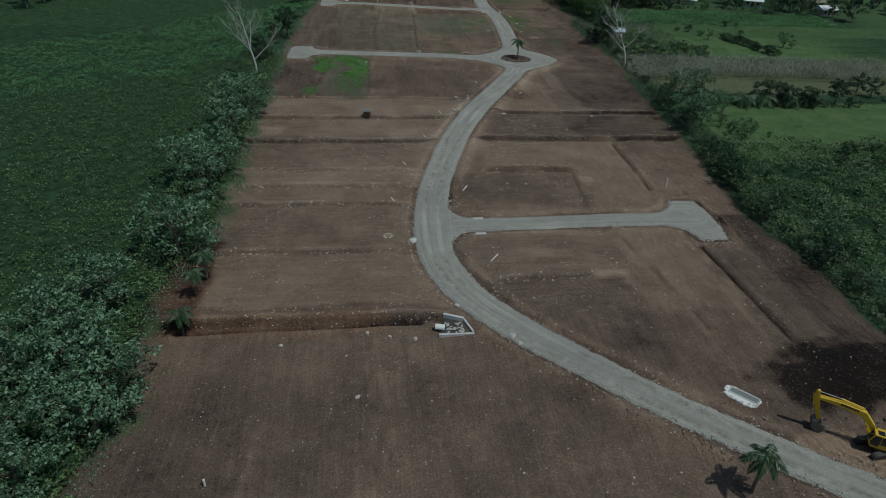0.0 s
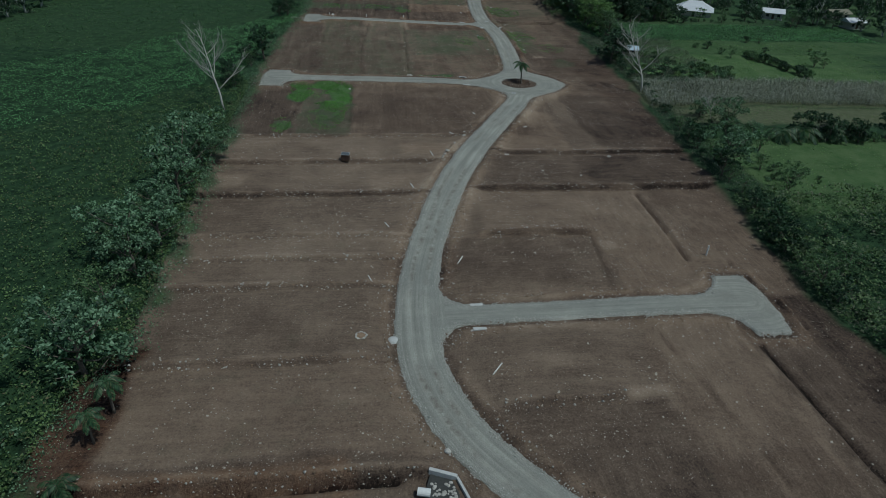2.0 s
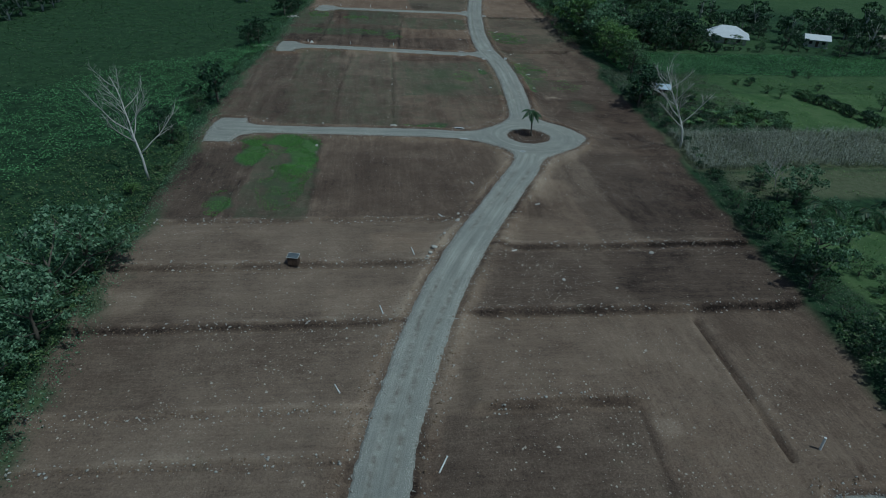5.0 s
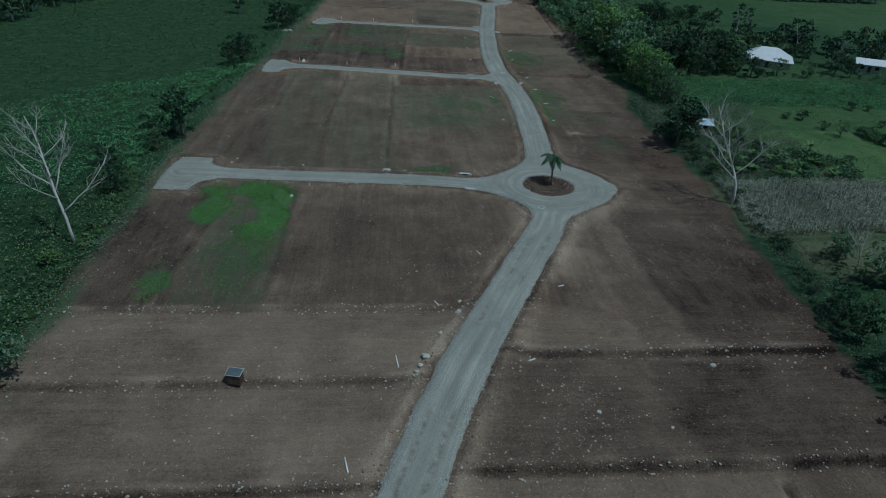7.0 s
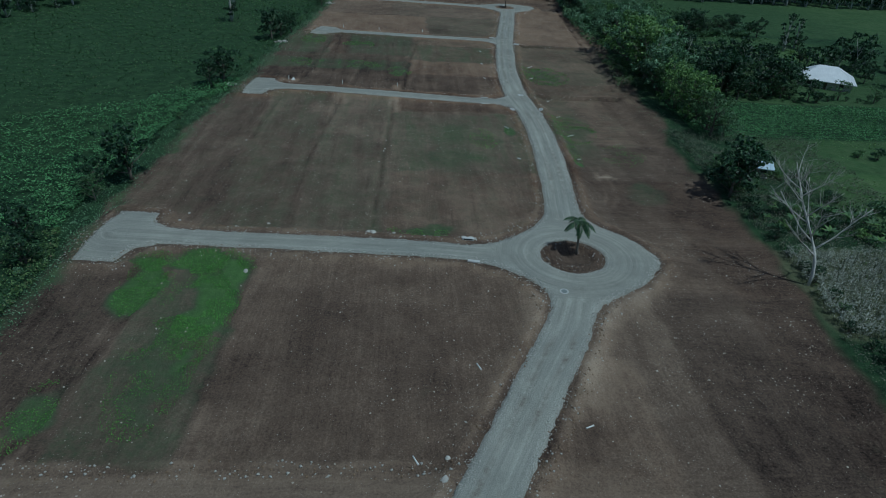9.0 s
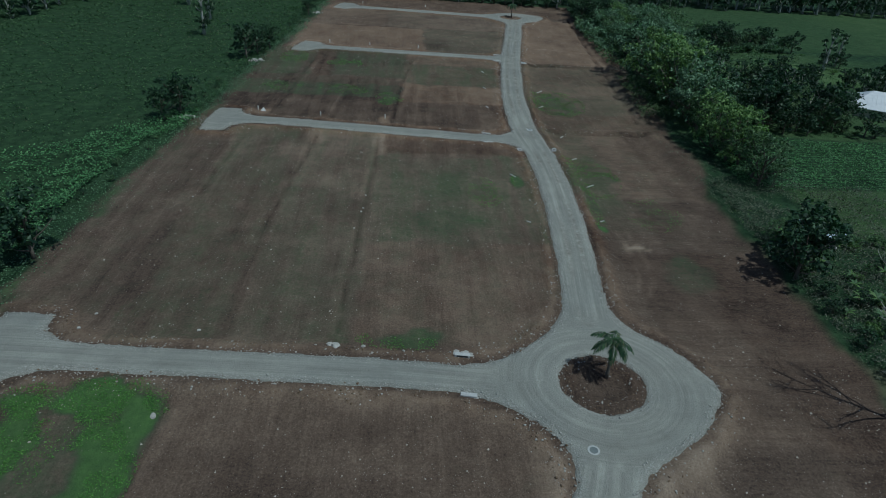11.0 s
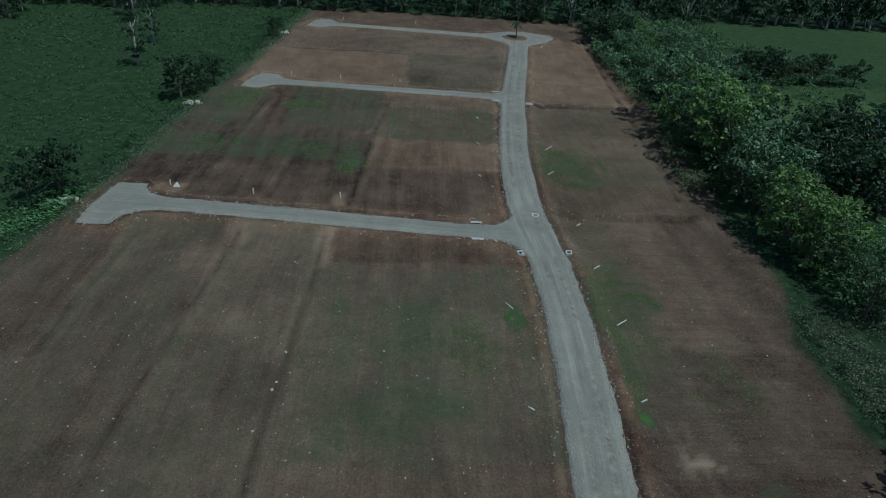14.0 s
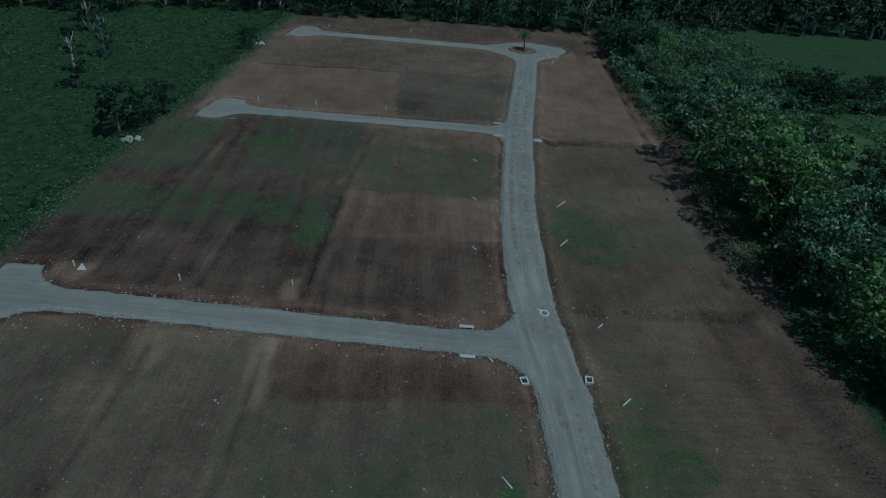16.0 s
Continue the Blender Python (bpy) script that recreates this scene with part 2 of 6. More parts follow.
SPOIL = plain_material("black_spoil", (0.030, 0.021, 0.017), (0.080, 0.058, 0.045), 6, 0.95, 0.04)
CONCRETE = plain_material("pale_concrete", (0.40, 0.40, 0.385), (0.62, 0.62, 0.60), 5, 0.8, 0.015)
PLASTER = plain_material("white_plaster", (0.60, 0.60, 0.585), (0.78, 0.78, 0.76), 4, 0.75, 0.01)
PVC = plain_material("white_pipe", (0.66, 0.66, 0.63), (0.80, 0.80, 0.77), 2, 0.45, 0.003)
# for the wet culvert floor, and as painted shade in drain openings
DAMP_AND_SHADE = plain_material("dark_hollow", (0.030, 0.032, 0.030), (0.07, 0.07, 0.065), 4, 0.7, 0.02)
WET = plain_material("wet_concrete", (0.14, 0.16, 0.155), (0.24, 0.265, 0.255), 3, 0.35, 0.01, spec=0.5)
ZINC = plain_material("zinc_sheet", (0.06, 0.072, 0.082), (0.115, 0.135, 0.15), 1.5, 0.65, 0.01, 0.0, 0.3)
ROOF_WHITE = plain_material("white_sheet_roof", (0.62, 0.64, 0.66), (0.82, 0.83, 0.84), 0.8, 0.4, 0.01, 0.1, 0.5)
ROOF_BLUE = plain_material("pale_blue_roof", (0.42, 0.52, 0.62), (0.58, 0.68, 0.76), 0.8, 0.4, 0.01, 0.1, 0.5)
ROOF_RUST = plain_material("weathered_roof", (0.16, 0.15, 0.105), (0.27, 0.26, 0.19), 0.8, 0.6, 0.01)
WALL = plain_material("painted_wall", (0.40, 0.37, 0.31), (0.52, 0.48, 0.41), 0.8, 0.8, 0.01)
TIMBER = plain_material("weathered_planks", (0.055, 0.036, 0.026), (0.135, 0.092, 0.066), 5, 0.85, 0.02)
YELLOW = plain_material("yellow_machine_paint", (0.52, 0.33, 0.016), (0.72, 0.48, 0.025), 2.5, 0.45, 0.004, 0.0, 0.5)
STEEL = plain_material("worn_steel", (0.10, 0.10, 0.10), (0.24, 0.235, 0.225), 6, 0.5, 0.01, 0.6)
CHROME = plain_material("piston_rod", (0.5, 0.5, 0.5), (0.7, 0.7, 0.7), 4, 0.2, 0.002, 0.9)
RUBBER = plain_material("black_track", (0.018, 0.017, 0.016), (0.06, 0.052, 0.045), 8, 0.8, 0.02)
GLASS = plain_material("dark_cab_glass", (0.012, 0.014, 0.016), (0.022, 0.025, 0.028), 1, 0.08, 0.001, 0.0, 0.6)
DARK_PAINT = plain_material("dark_paint", (0.02, 0.02, 0.022), (0.035, 0.035, 0.037), 3, 0.5, 0.003)


# ---- building helpers ----
def mesh_of(name, verts, faces, material, smooth=False):
    me = bpy.data.meshes.new(name)
    me.from_pydata([tuple(v) for v in verts], [], [tuple(f) for f in faces])
    me.materials.append(material)
    if smooth:
        me.polygons.foreach_set("use_smooth", [True] * len(me.polygons))
    me.update()
    return me


def part(name, bm, material, parent=None, label="", smooth=False):
    """One bmesh (or ready mesh) as one object under its thing."""
    if isinstance(bm, bmesh.types.BMesh):
        me = bpy.data.meshes.new(name)
        bmesh.ops.recalc_face_normals(bm, faces=bm.faces)
        bm.to_mesh(me)
        bm.free()
        me.materials.append(material)
        if smooth:
            me.polygons.foreach_set("use_smooth", [True] * len(me.polygons))
    else:
        me = bm
    ob = new(name, me)
    if parent is not None:
        ob.parent = parent
    return tagged(ob, label)


def box(bm, x0, x1, y0, y1, z0, z1, bevel=0.0, m=None):
    made = bmesh.ops.create_cube(bm, size=1.0)["verts"]
    bmesh.ops.transform(bm, matrix=Matrix.Translation(((x0 + x1) / 2, (y0 + y1) / 2, (z0 + z1) / 2)) @ Matrix.Diagonal((x1 - x0, y1 - y0, z1 - z0, 1)), verts=made)
    if bevel:
        edges = list({e for v in made for e in v.link_edges})
        made = list({v for f in bmesh.ops.bevel(bm, geom=edges, offset=bevel, segments=1, affect="EDGES", profile=0.5)["faces"] for v in f.verts} | {v for v in made if v.is_valid})
    if m is not None:
        bmesh.ops.transform(bm, matrix=m, verts=made)
    return bm


def tube(points, radii, sides=7, wobble=0.0, rng=None):
    """Vertices and faces of a tapered tube along points."""
    pts = [Vector(p) for p in points]
    verts, faces = [], []
    for i, p in enumerate(pts):
        d = (pts[min(i + 1, len(pts) - 1)] - pts[max(i - 1, 0)]).normalized()
        a = d.cross(Vector((0, 0, 1)) if abs(d.z) < 0.9 else Vector((1, 0, 0))).normalized()
        b = d.cross(a)
        for k in range(sides):
            w = 2 * math.pi * k / sides
            r = radii[i] * (1 + (rng.uniform(-wobble, wobble) if rng else 0))
            verts.append(p + (a * math.cos(w) + b * math.sin(w)) * r)
    for i in range(len(pts) - 1):
        for k in range(sides):
            k2 = (k + 1) % sides
            faces.append((i * sides + k, i * sides + k2, (i + 1) * sides + k2, (i + 1) * sides + k))
    faces.append(tuple(range(sides))[::-1])
    faces.append(tuple(range((len(pts) - 1) * sides, len(pts) * sides)))
    return verts, faces


def join(*pieces):
    verts, faces = [], []
    for v, f in pieces:
        o = len(verts)
        verts.extend(v)
        faces.extend(tuple(i + o for i in g) for g in f)
    return verts, faces


def leaf_sheet(name, base, axis, side, length, width, material, fold=0.25):
    """Many folded leaves as one mesh: base points, unit axes, unit side vectors, lengths and widths (arrays)."""
    n = len(base)
    up = np.cross(axis, side)
    tip = base + axis * length[:, None]
    mid = base + axis * (length * 0.5)[:, None] + up * (width * fold)[:, None]
    v = np.empty((n, 4, 3))
    v[:, 0], v[:, 1] = base, mid + side * (width * 0.5)[:, None]
    v[:, 2], v[:, 3] = tip, mid - side * (width * 0.5)[:, None]
    me = bpy.data.meshes.new(name)
    me.vertices.add(4 * n)
    me.vertices.foreach_set("co", v.ravel().astype(np.float32))
    i = (np.arange(n) * 4)[:, None]
    tri = np.concatenate([i + [0, 1, 2], i + [0, 2, 3]], axis=1).ravel().astype(np.int32)
    me.loops.add(6 * n)
    me.loops.foreach_set("vertex_index", tri)
    me.polygons.add(2 * n)
    me.polygons.foreach_set("loop_start", np.arange(0, 6 * n, 3, dtype=np.int32))
    me.materials.append(material)
    me.update(calc_edges=True)
    return me


def random_leaves(rng, base, size, flat=0.5, narrow=0.6):
    """Axis, side, length and width for leaves at base; flat: how level they lie."""
    n = len(base)
    a = rng.normal(size=(n, 3))
    a[:, 2] = a[:, 2] * (1 - flat) + 0.15
    a /= np.linalg.norm(a, axis=1)[:, None]
    s = np.cross(a, np.array([0, 0, 1.0]) + rng.normal(size=(n, 3)) * (1 - flat))
    s /= np.linalg.norm(s, axis=1)[:, None] + 1e-9
    length = size * rng.uniform(0.6, 1.4, n)
    return a, s, length, length * narrow * rng.uniform(0.7, 1.3, n)


def value_noise(x, y, scale, seed=0):
    """Smooth noise between 0 and 1 over the plan, on arrays."""
    r = np.random.default_rng(seed).random((256, 256))
    u, v = np.asarray(x, float) / scale, np.asarray(y, float) / scale
    i, j = np.floor(u).astype(int), np.floor(v).astype(int)
    fu, fv = u - i, v - j
    fu, fv = fu * fu * (3 - 2 * fu), fv * fv * (3 - 2 * fv)
    i, j, k, l = i % 256, j % 256, (i + 1) % 256, (j + 1) % 256
    return (r[i, j] * (1 - fu) + r[k, j] * fu) * (1 - fv) + (r[i, l] * (1 - fu) + r[k, l] * fu) * fv


def ease(v, lo, hi):
    f = np.clip((v - lo) / (hi - lo), 0, 1)
    return f * f * (3 - 2 * f)

# ---- the plan: roads, edges of the site, terraces ----
MAIN = [(75.3, 10.4), (61.3, 19.9), (47.3, 29.9), (35.2, 39.5), (25.3, 48.8), (17.4, 57.2), (11.7, 66), (8.7, 76), (8.5, 86), (9.5, 96), (11.6, 106),
        (15.1, 118), (19, 129), (23.6, 140), (28.4, 149.5), (36, 164.2), (40.6, 173), (44, 182)]
MAIN_NORTH = [(46.6, 203), (48.8, 221.4), (50.2, 243), (50.2, 259), (49.3, 275), (50.2, 298.5), (54.1, 333), (59.2, 365), (62.6, 388), (63, 396)]
# start, end, half width
BRANCHES = [((9, 87.0), (56, 86.4), 2.25), ((-22, 194.6), (40, 190.9), 2.35), ((-16.5, 272.4), (49, 266.8), 2.35), ((-8.5, 339.6), (52, 334.8), 2.0), ((-3, 407.9), (58, 400.6), 2.4)]
TURNINGS = [((56.6, 93.4), (56.2, 79), 2.6), ((-22.6, 187), (-21.6, 202.2), 2.9), ((-17.0, 264.6), (-16.7, 279.4), 2.4), ((-9.9, 334.2), (-7.2, 345), 2.4), ((-4.6, 402.6), (-1.6, 414.4), 2.4)]
RING = (45.4, 191.2)
FAR_RING = (63.0, 400.4)


def smooth_line(points, step=2.0):
    """A spline through points."""
    p = [np.array(q, float) for q in points]
    p = [2 * p[0] - p[1]] + p + [2 * p[-1] - p[-2]]
    out = []
    for a, b, c, d in zip(p, p[1:], p[2:], p[3:]):
        k = max(2, int(np.linalg.norm(c - b) / step))
        for t in np.arange(k) / k:
            out.append(0.5 * (2 * b + (c - a) * t + (2 * a - 5 * b + 4 * c - d) * t * t + (3 * b - a - 3 * c + d) * t ** 3))
    return np.array(out + [p[-2]])


def line_distance(x, y, line):
    best = np.full(np.shape(x), 1e9)
    for (ax, ay), (bx, by) in zip(line[:-1], line[1:]):
        dx, dy = bx - ax, by - ay
        t = np.clip(((x - ax) * dx + (y - ay) * dy) / (dx * dx + dy * dy), 0, 1)
        best = np.minimum(best, np.hypot(x - ax - t * dx, y - ay - t * dy))
    return best


def line_frame(x, y, line):
    """Signed offset from a line, and the way along it."""
    best, offset, way, run = np.full(np.shape(x), 1e9), np.zeros(np.shape(x)), np.zeros(np.shape(x)), 0.0
    for (ax, ay), (bx, by) in zip(line[:-1], line[1:]):
        dx, dy = bx - ax, by - ay
        n = math.hypot(dx, dy)
        t = np.clip(((x - ax) * dx + (y - ay) * dy) / (n * n), 0, 1)
        k = np.hypot(x - ax - t * dx, y - ay - t * dy)
        near = k < best
        best = np.where(near, k, best)
        offset = np.where(near, k * np.sign((y - ay) * dx - (x - ax) * dy), offset)
        way = np.where(near, run + t * n, way)
        run += n
    return offset, way


def bar_distance(x, y, a, b, half):
    """Distance to a straight bar with square ends."""
    (ax, ay), (bx, by) = a, b
    n = math.hypot(bx - ax, by - ay)
    ux, uy = (bx - ax) / n, (by - ay) / n
    along = np.abs((x - ax) * ux + (y - ay) * uy - n / 2) - n / 2
    across = np.abs((x - ax) * -uy + (y - ay) * ux) - half
    return np.hypot(np.maximum(along, 0), np.maximum(across, 0)) + np.minimum(np.maximum(along, across), 0)


def soft_min(a, b, k):
    h = np.clip(0.5 + 0.5 * (b - a) / k, 0, 1)
    return b * (1 - h) + a * h - k * h * (1 - h)


SOUTH_LINE, NORTH_LINE = smooth_line(MAIN), smooth_line(MAIN_NORTH)


def road_distance(x, y):
    """Metres outside (+) or inside (-) the gravel."""
    x, y = np.asarray(x, float), np.asarray(y, float)
    d = np.minimum(line_distance(x, y, SOUTH_LINE) - np.interp(y, [44, 64], [2.55, 3.0]), line_distance(x, y, NORTH_LINE) - 3.05)
    ring = np.hypot((x - 47.2) / 1.04, y - 191.4) - 10.2
    ring = soft_min(ring, np.hypot(x - 56.6, y - 190.6) - 1.6, 3)
    d = soft_min(d, ring, 6.5)
    far = np.hypot((x - 64.5) / 1.1, y - 400.6) - 9.0
    far = soft_min(far, np.hypot(x - 73.5, y - 403) - 2.0, 6)
    d = soft_min(d, far, 6)
    for (a, b, w), (c, e, v) in zip(BRANCHES, TURNINGS):
        side = soft_min(bar_distance(x, y, a, b, w), bar_distance(x, y, c, e, v), 6.5)
        d = soft_min(d, side, 9.0 if a[1] == 194.6 else 5.5)
    d = np.maximum(d, 4.75 - np.hypot(x - RING[0], y - RING[1]))
    return np.maximum(d, 4.1 - np.hypot(x - FAR_RING[0], y - FAR_RING[1]))


EDGE_Y = [0, 36, 50, 57, 73, 81, 109, 137, 184, 238, 268, 317, 359, 438]
LEFT_X = [-36, -31.8, -29.5, -32, -31, -27.4, -27.4, -28.2, -28, -26, -22.8, -20.2, -15.4, -11]
EDGE_Y_R = [0, 52, 69, 88, 123, 160, 189, 223, 270, 333, 385, 430]
RIGHT_X = [69, 68, 68, 66, 70.5, 74, 78, 79, 77.5, 83.5, 85.5, 92]
NORTH_END = 432


def site_left(y):
    return np.interp(y, EDGE_Y, LEFT_X) + (value_noise(y, y * 0, 4, 5) - 0.5) * 1.4


def site_right(y):
    return np.interp(y, EDGE_Y_R, RIGHT_X) + (value_noise(y, y * 0 + 9, 4, 6) - 0.5) * 1.4


# terrace edges: y, rise, from x, to x
STEPS_WEST = [(60.5, 1.0, -30, 9), (78, 0.22, -30, 6), (94.3, 0.25, -30, 7), (101.5, 0.2, -30, 8), (108.3, 0.2, -30, 11), (123.6, 0.55, -30, 17), (138, 0.5, -30, 22), (151.5, 0.2, -30, 30)]
STEPS_EAST = [(69.2, 0.12, 17, 32), (107.2, 0.8, 22, 39), (125, 0.95, 20, 80), (142.6, 0.6, 28, 80), (275.5, 0.6, 53, 80), (332, 0.5, 56, 90)]
FALL_WEST = (0.0, 58), (-0.45, 66), (-0.9, 78), (-1.35, 94), (-1.75, 109), (-2.3, 125), (-2.8, 140), (-3.1, 160), (-3.5, 200), (-3.4, 260), (-3.6, 300), (-3.2, 340), (-3.2, 440)
FALL_EAST = (0.0, 50), (0.1, 69), (0.1, 88), (0.0, 106), (-0.6, 124), (-1.5, 141), (-2.1, 160), (-2.4, 200), (-3.0, 260), (-3.4, 290), (-3.4, 330), (-3.5, 440)
ROAD_Y = [0, 40, 58, 72, 84, 108, 125, 150, 182, 205, 250, 275, 300, 340, 440]
ROAD_Z = [0.2, 0.3, 0.3, -0.5, -0.8, -0.6, 0.2, 0.5, 0.0, -0.3, -0.2, -0.7, -0.5, 0.0, 0.0]


def terrace_line(x, at, i):
    """The slightly uneven line of one terrace edge."""
    return at + (value_noise(x, x * 0 + i, 9.0, 11) - 0.5) * 0.3 + (value_noise(x, x * 0 + i, 1.1, 12) - 0.5) * 0.3


def lot_height(x, y):
    z = np.zeros(np.shape(x))
    for steps, fall, west in ((STEPS_WEST, FALL_WEST, True), (STEPS_EAST, FALL_EAST, False)):
        part_z = np.interp(y, [f[1] for f in fall], [f[0] for f in fall])
        for i, (at, rise, x0, x1) in enumerate(steps):
            edge = terrace_line(x, at, i)
            reach = ease(x, x0 - 3, x0) * (1 - ease(x, x1, x1 + 3)) * (1 - ease(y, 111, 124)) if at < 120 and not west else 1.0
            part_z = part_z + rise * ease(y, edge - 0.35, edge + 0.2) * reach
            part_z = part_z - 0.16 * np.exp(-(((y - edge + 0.9) / 0.5) ** 2)) * reach * (1 if rise > 0.3 else 0.5)
            part_z = part_z + 0.12 * np.exp(-(((y - edge - 0.7) / 0.6) ** 2)) * reach
        center = np.interp(y, np.r_[SOUTH_LINE[:, 1], NORTH_LINE[:, 1]], np.r_[SOUTH_LINE[:, 0], NORTH_LINE[:, 0]])
        side = ease(x - center, -2.5, 2.5)
        z = z + part_z * ((1 - side) if west else side)
    return z


DITCHES = [((-7.5, 278), (-4.1, 330), 0.18), ((6.3, 276), (8.3, 308), 0.16), ((19.7, 275), (21.6, 308), 0.26), ((21.6, 308), (24.3, 330), 0.2), ((-8, 373.5), (28, 372.6), 0.3), ((22, 290.3), (46, 290.2), 0.2), ((-10.2, 264), (-11.5, 236), 0.22), ((4.5, 265), (1.0, 222), 0.2), ((58, 331), (79, 333.6), 0.35), ((-27, 59.0), (4.5, 59.8), 0.75), ((53.4, 122.5), (52.4, 98), 0.65), ((58.9, 96.5), (61, 80), 0.35), ((53, 77), (54.5, 52), 0.5), ((39.3, 106.5), (37.6, 90.5), 0.2), ((40, 82), (44, 56), 0.15),
           ((15, 200), (17.2, 264), 0.3), ((-1.2, 189), (-1.6, 156), 0.18),
           ((-12.2, 187), (-16.8, 152), 0.2), 
           ((-27, 186), (-26, 206), 0.5), ((81.5, 333), (87, 405), 0.45), ((78, 282), (82, 331), 0.3)]


def height(x, y):
    """The ground's height over the plan."""
    x, y = np.asarray(x, float), np.asarray(y, float)
    d = road_distance(x, y)
    lots = lot_height(x, y)
    rough = (value_noise(x, y, 6, 1) - 0.5) * 0.28 + (value_noise(x, y, 1.7, 2) - 0.5) * 0.14
    inside = ease(x, site_left(y) - 1.5, site_left(y) + 1.5) * (1 - ease(x, site_right(y) - 1.5, site_right(y) + 1.5)) * (1 - ease(y, NORTH_END - 4, NORTH_END + 4))
    for a, b, deep in DITCHES:
        k = line_distance(x, y, np.array([a, b]))
        lots = lots - deep * np.exp(-((k / 0.36) ** 2)) + 0.25 * deep * np.exp(-(((k - 1.1) / 0.5) ** 2))
    rough = rough + 0.30 * np.exp(-(((d - 1.2) / 0.7) ** 2)) * (0.3 + 1.2 * value_noise(x, y, 1.6, 3))
    # heaped spoil behind the digger
    for hx, hy, r, top in ((61, 46, 6.5, 2.2), (67, 41, 6, 2.6), (56.5, 42.5, 3.4, 0.9), (64, 33, 5, 1.6)):
        rough = rough + top * np.exp(-(((x - hx) ** 2 + (y - hy) ** 2) / (r * r) * 1.4)) * (0.75 + 0.5 * value_noise(x, y, 2.2, 4))
    way = np.interp(y, ROAD_Y, ROAD_Z)
    way = way + 0.9 * ease(x, 12, 55) * np.exp(-(((y - 86) / 12) ** 2)) + 0.8 * ease(-x, -45, 8) * np.exp(-(((y - 270) / 14) ** 2)) + 0.5 * ease(-x, -36, -20) * np.exp(-(((y - 194) / 9) ** 2))
    f = ease(d, 0.4, 5.0)
    z = way * (1 - f) + lots * f + rough * ease(d, -0.4, 1.2)
    outside = np.interp(y, [0, 60, 120, 200, 300, 440], [-0.3, -0.4, 0.2, -0.5, -0.5, 0.0]) + (value_noise(x, y, 25, 7) - 0.5) * 1.0 + (value_noise(x, y, 5, 8) - 0.5) * 0.3
    z = z * inside + outside * (1 - inside)
    return z * np.clip(1.3 - np.hypot(x - 20, y - 220) / 900, 0, 1)


def ground_z(x, y):
    return float(height(np.array([x]), np.array([y]))[0])


# soil of the single lots, some tones with shade in them: x from, to, y from, to, tone, weeds
LOTS_SOUTH = [(-34, 60, 0, 60, 0.28, 0.0, 0), (-34, 0, 57.5, 62, 0.30, 0.0, 0.7), (-30, 9, 63, 78, 0.47, 0.05, 0.1), (-30, 8, 78, 94, 0.38, 0.03, 0), (-30, 8, 94, 101, 0.42, 0.03, 0), (-30, 12, 101, 109, 0.47, 0.02, 0),
              (-30, 16, 109, 125, 0.37, 0.02, 0), (-30, 20, 125, 132, 0.44, 0.0, 0), (3, 17, 124.5, 134, 0.56, 0.0, 0.1), (-28, -20.5, 127, 134.5, 0.60, 0.0, 0), (-30, 28, 132, 152, 0.45, 0.0, 0)]
LOTS_TURN = [(9, 21.5, 141.5, 147.5, 0.58, 0.0, 0.2), (14, 40, 69.5, 84, 0.39, 0.02, 0), (16, 37, 44, 69, 0.22, 0.0, 0), (32, 38.6, 68.6, 70.4, 0.66, 0.0, 0), (36.6, 38.4, 66.4, 69.4, 0.62, 0.0, 0), (23, 30, 74.3, 76.8, 0.52, 0.0, 0),
             (-32, -25, 59, 81.5, 0.10, 0.0, 0.9)]
# darker soil to the east; tones beyond x=60 also hold painted hedge shade
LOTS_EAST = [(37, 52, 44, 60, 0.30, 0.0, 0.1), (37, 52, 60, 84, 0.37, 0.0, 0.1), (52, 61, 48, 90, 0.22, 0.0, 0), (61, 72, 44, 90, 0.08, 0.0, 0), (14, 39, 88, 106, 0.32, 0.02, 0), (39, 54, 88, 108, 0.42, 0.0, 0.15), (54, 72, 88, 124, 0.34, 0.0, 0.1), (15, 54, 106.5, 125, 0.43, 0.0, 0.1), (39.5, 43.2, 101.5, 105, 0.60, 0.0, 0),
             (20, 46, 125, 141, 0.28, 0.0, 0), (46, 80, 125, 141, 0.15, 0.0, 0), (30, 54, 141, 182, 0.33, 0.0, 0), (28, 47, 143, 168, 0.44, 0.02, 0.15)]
# eastern tones: dark soil, lowered further to imitate lens vignetting
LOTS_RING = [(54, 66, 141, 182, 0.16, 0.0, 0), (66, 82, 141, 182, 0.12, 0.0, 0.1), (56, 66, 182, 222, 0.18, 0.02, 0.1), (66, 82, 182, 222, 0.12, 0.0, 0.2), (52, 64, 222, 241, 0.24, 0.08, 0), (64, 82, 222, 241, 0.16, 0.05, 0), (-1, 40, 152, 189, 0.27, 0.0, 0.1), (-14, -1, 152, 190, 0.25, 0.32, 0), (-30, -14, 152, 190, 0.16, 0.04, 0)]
# tones at both outer sides also hold lens vignetting and hedge shade
LOTS_MIDDLE = [(17, 48, 198, 222, 0.35, 0.12, 0.15), (17, 48, 222, 258, 0.40, 0.24, 0), (17.6, 48, 257, 266, 0.20, 0.05, 0.35), (2, 17, 197, 240, 0.34, 0.22, 0), (2, 17, 240, 268, 0.42, 0.20, 0), (-12, 2, 197, 240, 0.26, 0.20, 0.05),
               (-12, 2, 240, 268, 0.32, 0.24, 0), (-30, -12, 203, 268, 0.22, 0.12, 0), (52, 63, 240, 276, 0.36, 0.24, 0.1), (63, 72, 241, 276, 0.34, 0.12, 0.15), (72, 84, 241, 276, 0.22, 0.05, 0.1)]
